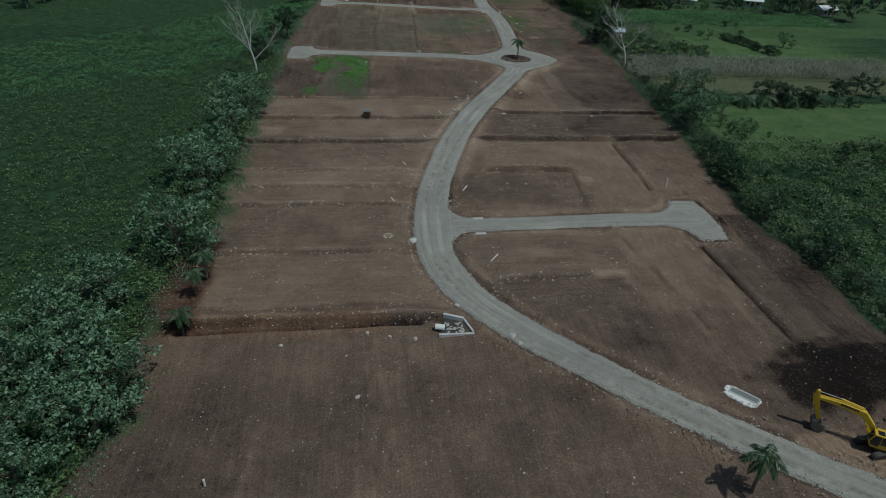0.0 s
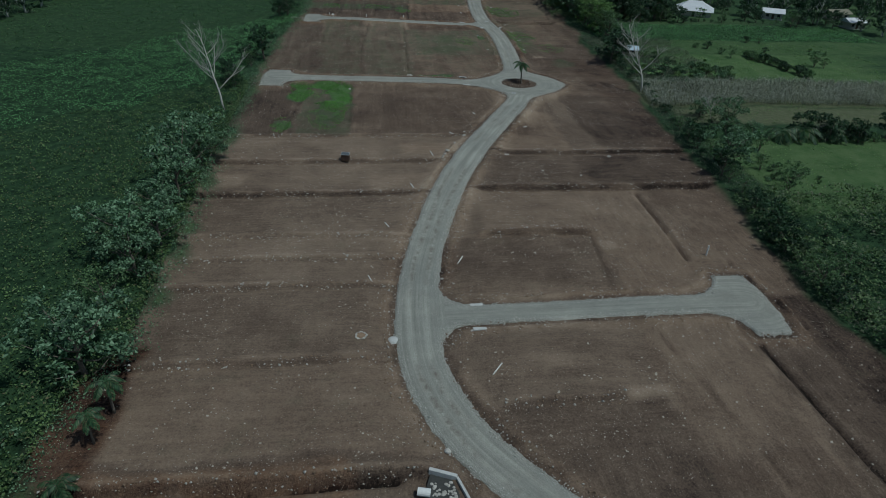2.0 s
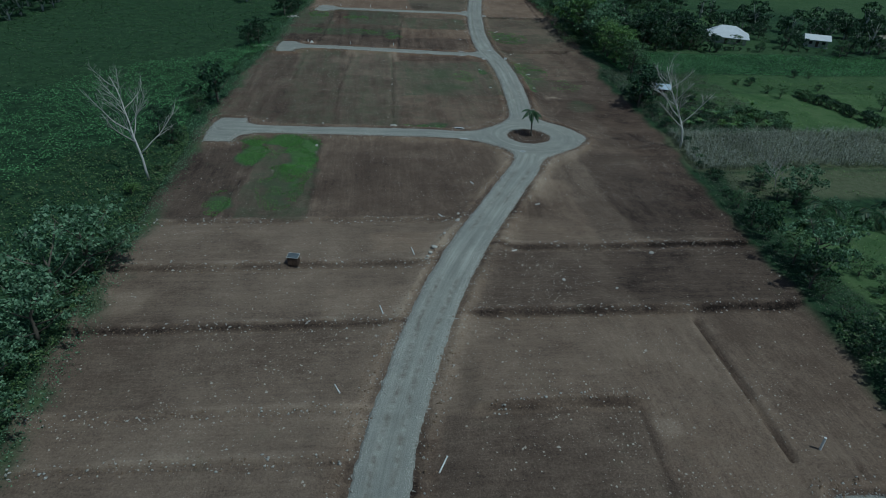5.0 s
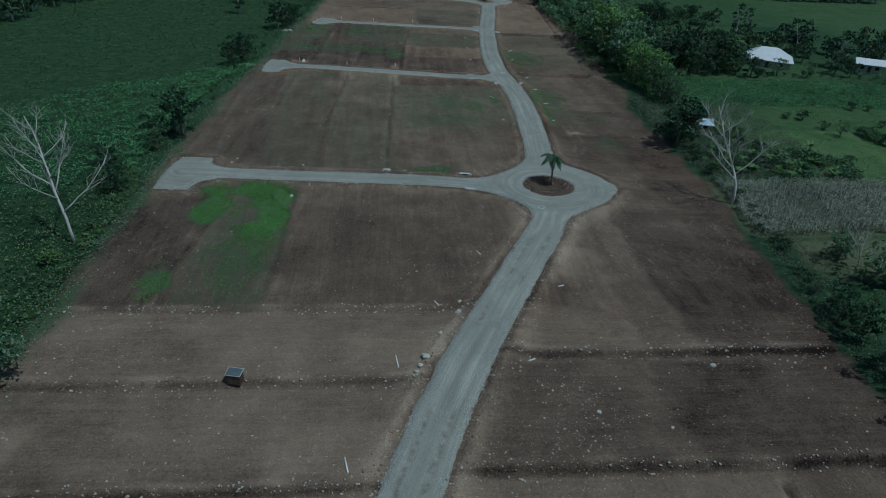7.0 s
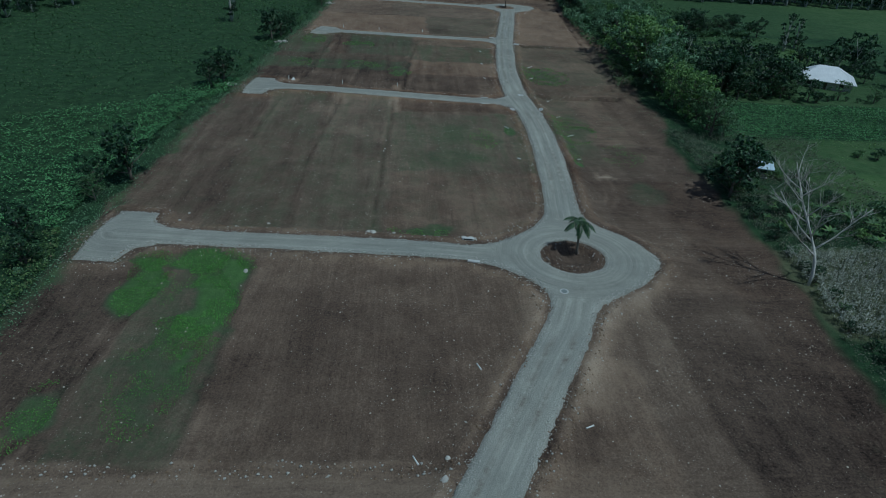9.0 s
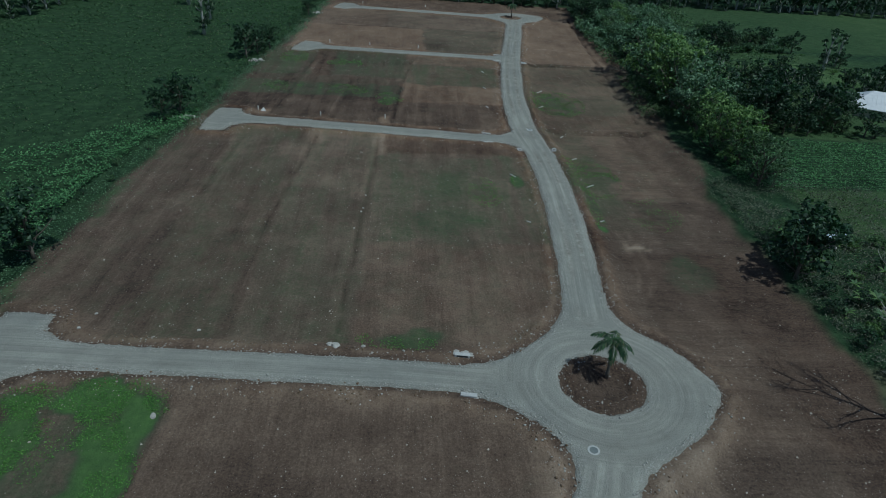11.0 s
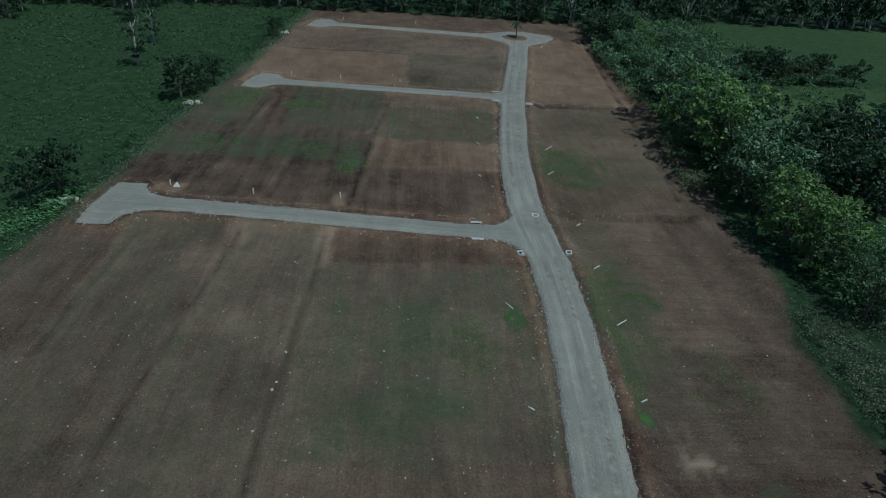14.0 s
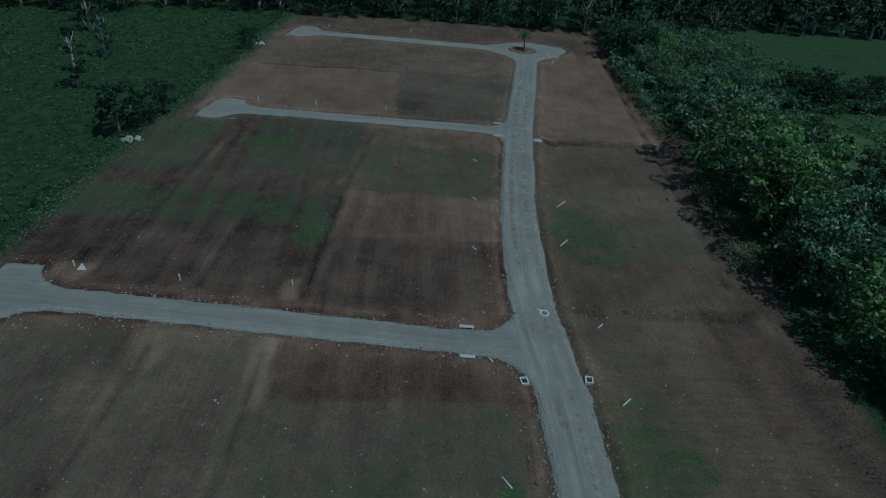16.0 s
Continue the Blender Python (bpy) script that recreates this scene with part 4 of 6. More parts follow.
def make_bare_tree(seed, tall, label):
    """A leafless tree: a straight trunk, long rising limbs, side branches and twigs."""
    rr = random.Random(seed)
    root = new("bare_tree")
    trunk, limbs, twigs = [], [], []

    def bough(p, d, length, r, bend, steps):
        pts = [p]
        for _ in range(steps):
            d = (d + Vector((rr.uniform(-1, 1), rr.uniform(-1, 1), rr.uniform(-0.6, 0.6))) * 0.17 + Vector((0, 0, bend))).normalized()
            pts.append(pts[-1] + d * length / steps)
        return pts, [r * (1 - 0.75 * k / steps) for k in range(steps + 1)]

    def along(pts, u):
        k = min(int(u * (len(pts) - 1)), len(pts) - 2)
        return pts[k].lerp(pts[k + 1], u * (len(pts) - 1) - k), (pts[k + 1] - pts[k]).normalized()

    stem, radii = bough(Vector((0, 0, -0.3)), Vector((-0.03, 0.03, 1)), tall, tall * 0.0112 + 0.03, 0.02, 9)
    trunk.append(tube(stem, radii, 8))
    for i in range(13):
        u = 0.27 + 0.63 * i / 12
        p, d = along(stem, u)
        w = i * 2.4 + rr.uniform(-0.4, 0.4)
        out = Vector((math.cos(w), math.sin(w), 0))
        size = tall * (0.50 - 0.38 * (u - 0.27)) * rr.uniform(0.75, 1.1)
        limb, lr = bough(p, (d * 0.62 + out * 0.85).normalized(), size, radii[0] * (1.0 - 0.75 * u) * 0.72, 0.07, 6)
        limbs.append(tube(limb, lr, 6))
        for k in range(8):
            q, e = along(limb, rr.uniform(0.3, 0.95))
            side = Vector((rr.uniform(-1, 1), rr.uniform(-1, 1), rr.uniform(-0.1, 0.6))).normalized()
            sub, sr = bough(q, (e * 0.7 + side * 0.8).normalized(), size * rr.uniform(0.22, 0.42), lr[0] * 0.38, 0.06, 4)
            twigs.append(tube(sub, sr, 4))
            for _ in range(3):
                q2, e2 = along(sub, rr.uniform(0.25, 0.95))
                side = Vector((rr.uniform(-1, 1), rr.uniform(-1, 1), rr.uniform(-0.2, 0.7))).normalized()
                tw, tr = bough(q2, (e2 * 0.7 + side * 0.8).normalized(), size * rr.uniform(0.10, 0.2), lr[0] * 0.2, 0.04, 3)
                twigs.append(tube(tw, tr, 3))
    for nm, got in (("trunk", trunk), ("branch_crown", limbs + twigs)):
        v, f = join(*got)
        part(nm, mesh_of(nm, v, f, PALE_BARK, True), PALE_BARK, root)
    return tagged(root, label, "tree")


def make_palm(seed, tall, fronds, reach, label):
    """A palm with a ringed, leaning trunk and arching fronds of separate leaflets."""
    rr = random.Random(seed)
    rng = np.random.default_rng(seed)
    root = new("palm")
    pts = [Vector((0.25 * (k / 6) ** 2 * rr.uniform(0.5, 1), 0.1 * (k / 6) ** 2, tall * k / 6 - 0.15 * (k == 0))) for k in range(7)]
    v, f = tube(pts, [0.15 - 0.011 * k for k in range(7)], 8, 0.08, rr)
    part("trunk", mesh_of("trunk", v, f, BARK, True), BARK, root)
    top = pts[-1]
    for i in range(fronds):
        w = 2 * math.pi * (i * 0.382)
        rise = 1.15 - 1.35 * i / fronds + rr.uniform(-0.15, 0.15)
        out = Vector((math.cos(w), math.sin(w), 0))
        rib, d = [top.copy()], (out + Vector((0, 0, rise))).normalized()
        for k in range(8):
            d = (d + Vector((0, 0, -0.27))).normalized()
            rib.append(rib[-1] + d * reach / 8 * rr.uniform(0.9, 1.1))
        side = Vector((-out.y, out.x, 0))
        base, axis, sides, length = [], [], [], []
        for k in range(2, 26):
            u = k / 26 * 8
            a, b = int(u), min(8, int(u) + 1)
            p = rib[a].lerp(rib[b], u - a)
            along = (rib[b] - rib[max(0, a - 1)]).normalized()
            for sgn in (-1, 1):
                ax = (side * sgn * 0.9 + along * 0.55 + Vector((0, 0, -0.75 + rr.uniform(-0.2, 0.2)))).normalized()
                base.append(p)
                axis.append(ax)
                sides.append(along.cross(ax).cross(ax).normalized())
                length.append(reach * 0.30 * math.sin(math.pi * min(1, 0.25 + 0.72 * k / 26)) * rr.uniform(0.8, 1.15))
        L = np.array(length)
        me = leaf_sheet("frond", np.array(base), np.array(axis), np.array(sides), L, L * 0.11 + 0.03, LEAF_PALM)
        fr = part("frond", me, LEAF_PALM, root)
        v, f = tube(rib, [0.045 - 0.004 * k for k in range(9)], 4)
        part("rib", mesh_of("rib", v, f, LEAF_PALM), LEAF_PALM, fr)
    return tagged(root, label, "palm")


def make_banana(seed, tall, label):
    rr = random.Random(seed)
    root = new("banana_plant")
    v, f = tube([(0, 0, -0.2), (0.05, 0, tall * 0.35), (0.08, 0.02, tall * 0.6)], [0.16, 0.13, 0.08], 7)
    part("stem", mesh_of("stem", v, f, LEAF_WEED, True), LEAF_WEED, root)
    for i in range(8):
        w = 2 * math.pi * (i * 0.382 + rr.uniform(-0.05, 0.05))
        out = Vector((math.cos(w), math.sin(w), 0))
        side = Vector((-out.y, out.x, 0))
        p, d = Vector((0.08, 0, tall * 0.58)), (out * 0.6 + Vector((0, 0, rr.uniform(0.7, 1.4)))).normalized()
        verts, faces = [], []
        for k in range(7):
            half = tall * 0.11 * math.sin(math.pi * min(0.98, 0.08 + k / 6.3)) + 0.02
            verts += [p + side * half - Vector((0, 0, half * 0.35)), p, p - side * half - Vector((0, 0, half * 0.35))]
            d = (d + Vector((0, 0, -0.24))).normalized()
            p = p + d * tall * 0.13
            if k:
                o = 3 * k
                faces += [(o - 3, o - 2, o + 1, o), (o - 2, o - 1, o + 2, o + 1)]
        part("leaf", mesh_of("leaf", verts, faces, LEAF_LIME if i % 3 == 0 else LEAF_TREE), LEAF_TREE, root)
    return tagged(root, label, "plant")


def stand(thing, x, y, turn=0.0, size=1.0, dz=0.0):
    """Pose for a copy of a plant on the ground."""
    return pose(x, y, ground_z(x, y) + dz, 0, 0, turn) @ Matrix.Diagonal((size, size, size, 1))


KEEP = random.Random(7)
kinds = {
    "silver": [make_tree(s, 7.5, 4.2, 2150, 0.38, LEAF_SILVER, BARK, "bushy broadleaf tree with silvery green leaves", low=0.12) for s in (11, 12, 13)],
    "broad": [make_tree(s, 8.5, 3.6, 1650, 0.37, LEAF_TREE, BARK, "mid-green broadleaf tree in a dense hedge", low=0.18) for s in (21, 22, 23)],
    "lime": [make_tree(s, 7.5, 3.5, 1650, 0.36, LEAF_LIME, BARK, "fresh light-green broadleaf tree in the hedge", low=0.15) for s in (31, 32)],
    "dark": [make_tree(s, 9.0, 3.9, 1200, 0.62, LEAF_DARK, BARK, "dark green dense tree beside the fields", low=0.2) for s in (41, 42)],
    "forest": [make_tree(s, 15, 5.0, 850, 0.95, LEAF_DARK, PALE_BARK, "tall dark forest tree with a pale trunk", low=0.1) for s in (51, 52, 53)],
    "far": [make_tree(s, 15, 5.0, 300, 1.5, LEAF_DARK, PALE_BARK, "tall dark forest tree with a pale trunk", low=0.1) for s in (55, 56, 57)],
    "vine": [make_tree(s, 14, 2.2, 1500, 0.45, LEAF_DARK, PALE_BARK, "tall trunk overgrown with dark climbing vines", low=0.05, thin=True) for s in (61,)],
    "shrub": [make_shrub(s, 2.6, 2.0, 330, 0.43, LEAF_TREE, "low mid-green leafy shrub") for s in (71, 72)],
    "shrub_dark": [make_shrub(s, 3.0, 2.1, 320, 0.46, LEAF_DARK, "low dark green leafy shrub") for s in (74,)],
    "shrub_lime": [make_shrub(s, 2.2, 1.7, 560, 0.32, LEAF_LIME, "small yellow-green leafy shrub on the verge") for s in (77,)],
    "shrub_silver": [make_shrub(s, 2.2, 1.9, 560, 0.30, LEAF_SILVER, "grey-green scrub bush beside the field") for s in (79,)],
    "banana": [make_banana(s, 4.2, "banana plant with broad arching leaves") for s in (81, 82)],
}
used = set()


def plant(kind, x, y, size=1.0, turn=None, group=""):
    """The first use of a plant stands in place, the next are copies."""
    pool = kinds[kind]
    ob = pool[KEEP.randrange(len(pool))]
    m = stand(ob, x, y, KEEP.uniform(0, 360) if turn is None else turn, size)
    if ob.name in used:
        ob = copy_thing(ob, m)
    else:
        used.add(ob.name)
        ob.matrix_basis = m
    return tagged(ob, group=group)


# west hedge, from the south
for x, y, s in ((-36, 36, 0.9), (-41, 42, 1.0), (-34.5, 44, 1.0), (-43, 51, 1.05), (-37, 52, 1.1), (-37, 57, 0.95), (-41, 60, 1.1), (-37, 66, 1.0), (-41, 68, 0.9), (-30.6, 77, 1.35), (-33, 82, 0.95), (-32, 49, 0.9), (-31.5, 43, 0.75),
                (-30.5, 97, 1.05), (-29.6, 106, 1.05), (-31.5, 113, 1.0), (-30.2, 121, 1.2), (-31, 129, 1.1), (-29.8, 137, 1.0), (-33.5, 103, 0.9)):
    plant("silver", x, y, s, group="trees of the west hedge")
for x, y, s in ((-32, 89, 0.8), (-33, 101, 0.7), (-30, 127, 0.55), (-32, 187, 0.65), (-34, 193, 0.6), (-30, 206, 0.55)):
    plant("broad", x, y, s, group="trees of the west hedge")
for x, y, s in ((-26, 274, 0.95), (-28.5, 271, 0.8), (-21, 329, 1.0), (-23, 324, 1.1), (-18.5, 335, 0.8), (-27.6, 215, 1.1), (-32, 211, 0.8), (-34.5, 192, 0.75), (-31.5, 187, 0.6), (-14, 385, 0.7), (-27.5, 277, 0.7)):
    plant("dark", x, y, s, group="trees of the west hedge")
for x, y, s in ((-41, 347, 1.0), (-46, 372, 0.9), (-60, 395, 1.1), (-66, 405, 1.0)):
    plant("vine", x, y, s, group="vine-covered trees")
for y in np.arange(84, 425, 4.6):
    yy = y + KEEP.uniform(-1.5, 1.5)
    if KEEP.random() < (0.55 if yy < 290 else 0.95):
        plant(KEEP.choice(["shrub", "shrub", "shrub_silver", "shrub_dark"]), float(np.interp(yy, EDGE_Y, LEFT_X)) - KEEP.uniform(1.2, 4.0), yy, KEEP.uniform(0.45, 0.85), group="shrubs on the west edge")
plant("shrub_lime", -32.6, 163.5, 0.95)
plant("shrub_lime", -30.5, 33.0, 0.8)
bare = make_bare_tree(3, 19.5, "tall leafless tree with a pale trunk and branches")
bare.matrix_basis = stand(bare, -31.3, 169.4, 0, 1.0)
for seed, x, y, s in ((9, 79, 185, 0.98), (9, 88, 162, 0.4), (9, 108, 150, 0.5), (9, -8.5, 432, 0.7), (9, 99, 436, 0.7)):
    b = make_bare_tree(seed, 19.5, "leafless tree with pale forking branches") if s == 0.98 else copy_thing(b, stand(b, x, y, x * 7, s / 1.0))
    if s == 0.98:
        b.matrix_basis = stand(b, x, y, 200, s)

# east hedge
for y in np.arange(46, 432, 3.9):
    edge = float(np.interp(y, EDGE_Y_R, RIGHT_X))
    if 160 < y < 212 or y < 58:
        kind_a, s = KEEP.choice(["shrub", "shrub_silver", "shrub_dark", "shrub_dark"]), KEEP.uniform(0.8, 1.3)
    elif y < 160:
        kind_a, s = KEEP.choice(["broad", "dark", "broad", "dark", "silver", "shrub_dark"]), KEEP.uniform(0.5, 0.8)
        s = s * 1.5 if kind_a.startswith("shrub") else s
    elif y < 245:
        kind_a, s = KEEP.choice(["shrub_dark", "shrub_silver", "dark"]), KEEP.uniform(0.6, 0.8)
    else:
        kind_a, s = KEEP.choice(["broad", "lime", "broad", "lime", "silver"] if y < 330 else ["broad", "broad", "silver", "dark"]), KEEP.uniform(1.3, 1.7) if y < 340 else KEEP.uniform(0.9, 1.25)
    plant(kind_a, edge + (float(np.interp(y, [250, 290, 315, 345, 400], [13.2, 11.5, 9.8, 11.0, 9.5])) + KEEP.uniform(-1, 1) if 245 < y < 400 else KEEP.uniform(2.4, 4.2)), y + KEEP.uniform(-1.3, 1.3), s, group="trees of the east hedge")
    if y > 246 or 66 < y < 118:
        plant(KEEP.choice(["broad", "silver", "lime", "shrub", "silver"]) if y > 246 else KEEP.choice(["shrub", "shrub_dark", "broad"]), edge + (KEEP.uniform(14.5, 18.5) if y > 246 else KEEP.uniform(8.5, 11.5)), y + KEEP.uniform(-2, 2), KEEP.uniform(0.55, 0.95) if y > 246 else KEEP.uniform(0.6, 0.8), group="trees of the east hedge")
plant("dark", 80.5, 214.5, 1.3)
plant("dark", 83.5, 217.5, 1.15)
plant("dark", 87, 221, 0.9)
plant("broad", 83, 226, 0.7)
# scrub and trees in the eastern fields
BUSHES = []
for x0, x1, y0, y1, count, names, lo, hi in ((77, 95, 112, 168, 46, ("shrub", "shrub_silver", "shrub_dark", "broad", "silver"), 0.5, 0.85), (100, 160, 108, 117, 26, ("shrub", "shrub_silver", "shrub_dark"), 0.7, 1.1), (80, 112, 55, 116, 46, ("shrub", "shrub_dark", "shrub_silver"), 0.5, 1.0), (84, 135, 145, 152, 16, ("shrub_dark", "shrub", "dark"), 0.5, 0.85),
                                             (81, 104, 196, 226, 62, ("banana", "banana", "banana", "shrub", "shrub_lime", "shrub_dark"), 0.5, 0.8), (100, 116, 196, 212, 26, ("shrub_dark", "shrub", "banana", "shrub_silver"), 0.7, 1.1), (112, 170, 205, 246, 10, ("shrub", "shrub_dark", "broad", "shrub_lime"), 0.5, 0.9),
                                             (96, 135, 276, 289, 22, ("broad", "dark", "shrub_dark", "broad"), 0.65, 1.0), (135, 200, 277, 288, 12, ("broad", "dark", "shrub_dark"), 0.6, 0.95), (94, 130, 348, 408, 58, ("banana", "banana", "shrub_silver", "broad", "silver", "shrub"), 0.7, 1.15),
                                             (94, 132, 290, 314, 34, ("shrub", "shrub_dark", "shrub", "broad", "banana"), 0.55, 0.95), (111, 134, 314, 319, 12, ("shrub_dark", "dark"), 0.6, 0.85), (126, 158, 360, 372, 16, ("dark", "broad", "dark"), 0.7, 1.05), (105, 140, 323, 328, 7, ("banana", "shrub"), 0.9, 1.2), (135, 170, 300, 345, 14, ("shrub", "dark", "shrub_lime"), 0.5, 0.9), (165, 260, 250, 330, 40, ("broad", "dark", "forest"), 0.7, 1.1), (135, 200, 150, 165, 14, ("shrub", "shrub_dark", "dark"), 0.6, 0.9)):
    for _ in range(count):
        x, y = KEEP.uniform(x0, x1), KEEP.uniform(y0, y1)
        if math.hypot(x - 149, y - 294) > 15 and math.hypot(x - 96, y - 233) > 7 and math.hypot(x - 178, y - 286) > 9 and math.hypot(x - 194, y - 262) > 9:
            chosen, size_b = KEEP.choice(names), KEEP.uniform(lo, hi)
            if chosen.startswith("shrub") and (x > 98 or y > 190):
                BUSHES.append((KEEP.choice(kinds[chosen]), x, y, size_b))
            else:
                plant(chosen, x, y, size_b, group="scrub of the eastern fields")
for x, y, s in ((106.5, 279, 1.35), (110.5, 283, 1.2), (103.5, 281.5, 1.05), (122.5, 282, 1.3), (128, 284, 1.1), (108, 321.5, 0.95)):
    plant("dark", x, y, s, group="scrub of the eastern fields")
for x in np.arange(97, 205, 3.3):
    plant("shrub_dark" if 130 < x < 162 else KEEP.choice(["shrub_dark", "shrub", "broad", "dark", "shrub_dark"]), float(x) + KEEP.uniform(-1, 1), 278.5 + KEEP.uniform(-1.8, 1.8), KEEP.uniform(0.55, 0.8) if x > 139 else KEEP.uniform(0.6, 0.95), group="trees behind the bean rows")
for x, y, s in ((157.5, 340, 1.0), (165, 346, 0.8), (112, 328, 0.62), (119, 333, 0.45)):
    plant("vine", x, y, s, group="vine-covered trees")
def woods(name, places, label):
    """Many far trees joined into one object: (variant, x, y, size)."""
    cos, loops, totals, mats, materials, off = [], [], [], [], [], 0
    for ob, x, y, size in places:
        m = stand(ob, x, y, KEEP.uniform(0, 360), size)
        for child in ob.children:
            me = child.data
            v = np.empty(len(me.vertices) * 3)
            me.vertices.foreach_get("co", v)
            v = v.reshape(-1, 3) @ np.array(m.to_3x3()).T + np.array(m.translation)
            li = np.empty(len(me.loops), np.int32)
            me.loops.foreach_get("vertex_index", li)
            lt = np.empty(len(me.polygons), np.int32)
            me.polygons.foreach_get("loop_total", lt)
            if me.materials[0] not in materials:
                materials.append(me.materials[0])
            cos.append(v), loops.append(li + off), totals.append(lt)
            mats.append(np.full(len(lt), materials.index(me.materials[0]), np.int32))
            off += len(v)
    lt = np.concatenate(totals)
    me = bpy.data.meshes.new(name)
    me.vertices.add(off)
    me.vertices.foreach_set("co", np.concatenate(cos).astype(np.float32).ravel())
    me.loops.add(int(lt.sum()))
    me.loops.foreach_set("vertex_index", np.concatenate(loops))
    me.polygons.add(len(lt))
    me.polygons.foreach_set("loop_start", np.r_[0, np.cumsum(lt)[:-1]].astype(np.int32))
    for k in materials:
        me.materials.append(k)
    me.polygons.foreach_set("material_index", np.concatenate(mats))
    me.update(calc_edges=True)
    return tagged(new(name, me), label, "plants", kind="stuff")


# forest that closes the valley
FAR = []
for row in range(3):
    for x in np.arange(-190, 300, 8 + row):
        base = 434 + row * 8 + KEEP.uniform(-3, 3) + (12 if x > 130 else 0) - (14 if x < -60 else 0)
        kind_f, px, size_f = ("forest" if KEEP.random() < 0.8 else "dark"), float(x) + KEEP.uniform(-3, 3), KEEP.uniform(0.8, 1.25)
        if row == 0 and -70 < px < 160:
            plant(kind_f, px, base, size_f, group="forest trees")
        else:
            FAR.append((KEEP.choice(kinds["far"]), px, base, size_f))
for y in np.arange(215, 425, 9):
    for k in range(2):
        FAR.append((KEEP.choice(kinds["far"]), float(np.interp(y, [215, 255, 338, 408], [-150, -124, -112, -97])) - k * 9 + KEEP.uniform(-3, 3), float(y) + KEEP.uniform(-3, 3), KEEP.uniform(0.55, 0.9)))
for k, ob in enumerate(kinds["far"]):
    ob.matrix_basis = stand(ob, 40.0 + 62 * k, 440 + 3.0 * k, 30.0 * k)
    tagged(ob, group="forest trees")
for _ in range(70):
    x, y = KEEP.uniform(98, 250), KEEP.uniform(281, 322)
    if math.hypot(x - 149, y - 294) > 14 and min(math.hypot(x - 181, y - 289), math.hypot(x - 212, y - 290)) > 9:
        FAR.append((KEEP.choice(kinds["far"]), x, y, KEEP.uniform(0.4, 0.62)))
woods("far_woods", FAR, "dark forest closing the valley behind the fields")

for x in np.arange(-60, 150, 6.0):
    BUSHES.append((kinds["shrub_dark"][0], float(x) + KEEP.uniform(-2, 2), 431.5 + KEEP.uniform(-2, 2) + (10 if x > 120 else 0), KEEP.uniform(0.8, 1.4)))
# a bank of brush across the eastern pasture
for k in range(26):
    u = k / 25
    BUSHES.append((KEEP.choice(kinds["shrub_dark"] + kinds["shrub"]), 132 + 7 * u + KEEP.uniform(-1.5, 1.5), 226 - 28 * u + KEEP.uniform(-1, 1), KEEP.uniform(0.6, 1.0)))
woods("far_scrub", BUSHES, "green scrub bushes scattered over the far fields")

# palms
palm = make_palm(5, 3.9, 11, 2.2, "young coconut palm with arching green fronds")
palm.matrix_basis = stand(palm, 46.3, 192.6, 150, 1.45)
copy_thing(palm, stand(palm, 35.7, 30.2, 40, 1.05 / 1.15))
copy_thing(palm, stand(palm, 63.6, 401.5, 80, 0.9))
for x, y, s in ((-26.2, 59, 1.2), (-26, 66.3, 1.1), (-25.4, 70.6, 1.25)):
    tagged(copy_thing(palm, stand(palm, x, y, x * 40, s / 1.6)), group="palms at the west edge")
clump = make_palm(6, 1.4, 13, 3.6, "short palm clump with long arching fronds")
clump.matrix_basis = stand(clump, 103, 150.5, 10, 1.0)
for x, y, s in ((91, 151, 1.35), (98, 148, 1.3), (104, 149, 1.5), (112, 148, 1.3), (86, 146, 1.1), (118, 150, 1.2)):
    tagged(copy_thing(clump, stand(clump, x, y, x * 33, s * 1.15)), group="palms along the pasture")


# ---- fields of crops, one sheet of leaves each ----
def field_of_leaves(name, seed, count, where, size, low, high, material, label, flat=0.55, narrow=0.6, rows=0.0, turn=0.0, mound=(2.0, 0.0)):
    rng = np.random.default_rng(seed)
    x, y = where(rng, count)
    if rows:
        c, s = math.cos(turn), math.sin(turn)
        v = -x * s + y * c
        v2 = np.round(v / rows) * rows + rng.normal(size=len(x)) * rows * 0.17
        x, y = x - s * (v2 - v), y + c * (v2 - v)
    patch = value_noise(x, y, 7, seed) * 0.6 + value_noise(x, y, 2.0, seed + 1) * 0.4
    z = height(x, y) + low + (high - low) * rng.random(len(x)) * (0.35 + 1.1 * patch)
    z = z + mound[1] * ease(value_noise(x, y, mound[0], seed + 2) * 0.65 + value_noise(x, y, mound[0] * 0.45, seed + 3) * 0.35, 0.3, 0.8)
    grow = 1 + np.clip((np.hypot(x - 20, y - 160) - 120) / 250, 0, 0.6)
    a, s, length, width = random_leaves(rng, x, size * grow, flat, narrow)
    me = leaf_sheet(name, np.stack([x, y, z], -1), a, s, length, width, material)
    return tagged(new(name, me), label, "plants", kind="stuff")


def west_line(x):
    """Where the weeds give way to the crop."""
    return 193 + (x + 32) * 0.92


def west(kind):
    def where(rng, n):
        d = rng.random(n * 3) ** 1.5
        y = rng.uniform(20, 430, n * 3)
        x = np.interp(y, EDGE_Y, LEFT_X) - 0.3 - 4.0 * ease(y, 186, 200) * (1 - ease(y, 255, 270)) - d * 150
        line = west_line(x) + (value_noise(x, y, 9, 90) - 0.5) * 12
        keep = (y < line) if kind == "weeds" else ((y > line) & (y < line + 75) if kind == "crop" else y > line + 72)
        keep &= value_noise(x, y, 3, 91) > (0.2 if kind != "grass" else 0.3)
        return x[keep][:n], y[keep][:n]
    return where


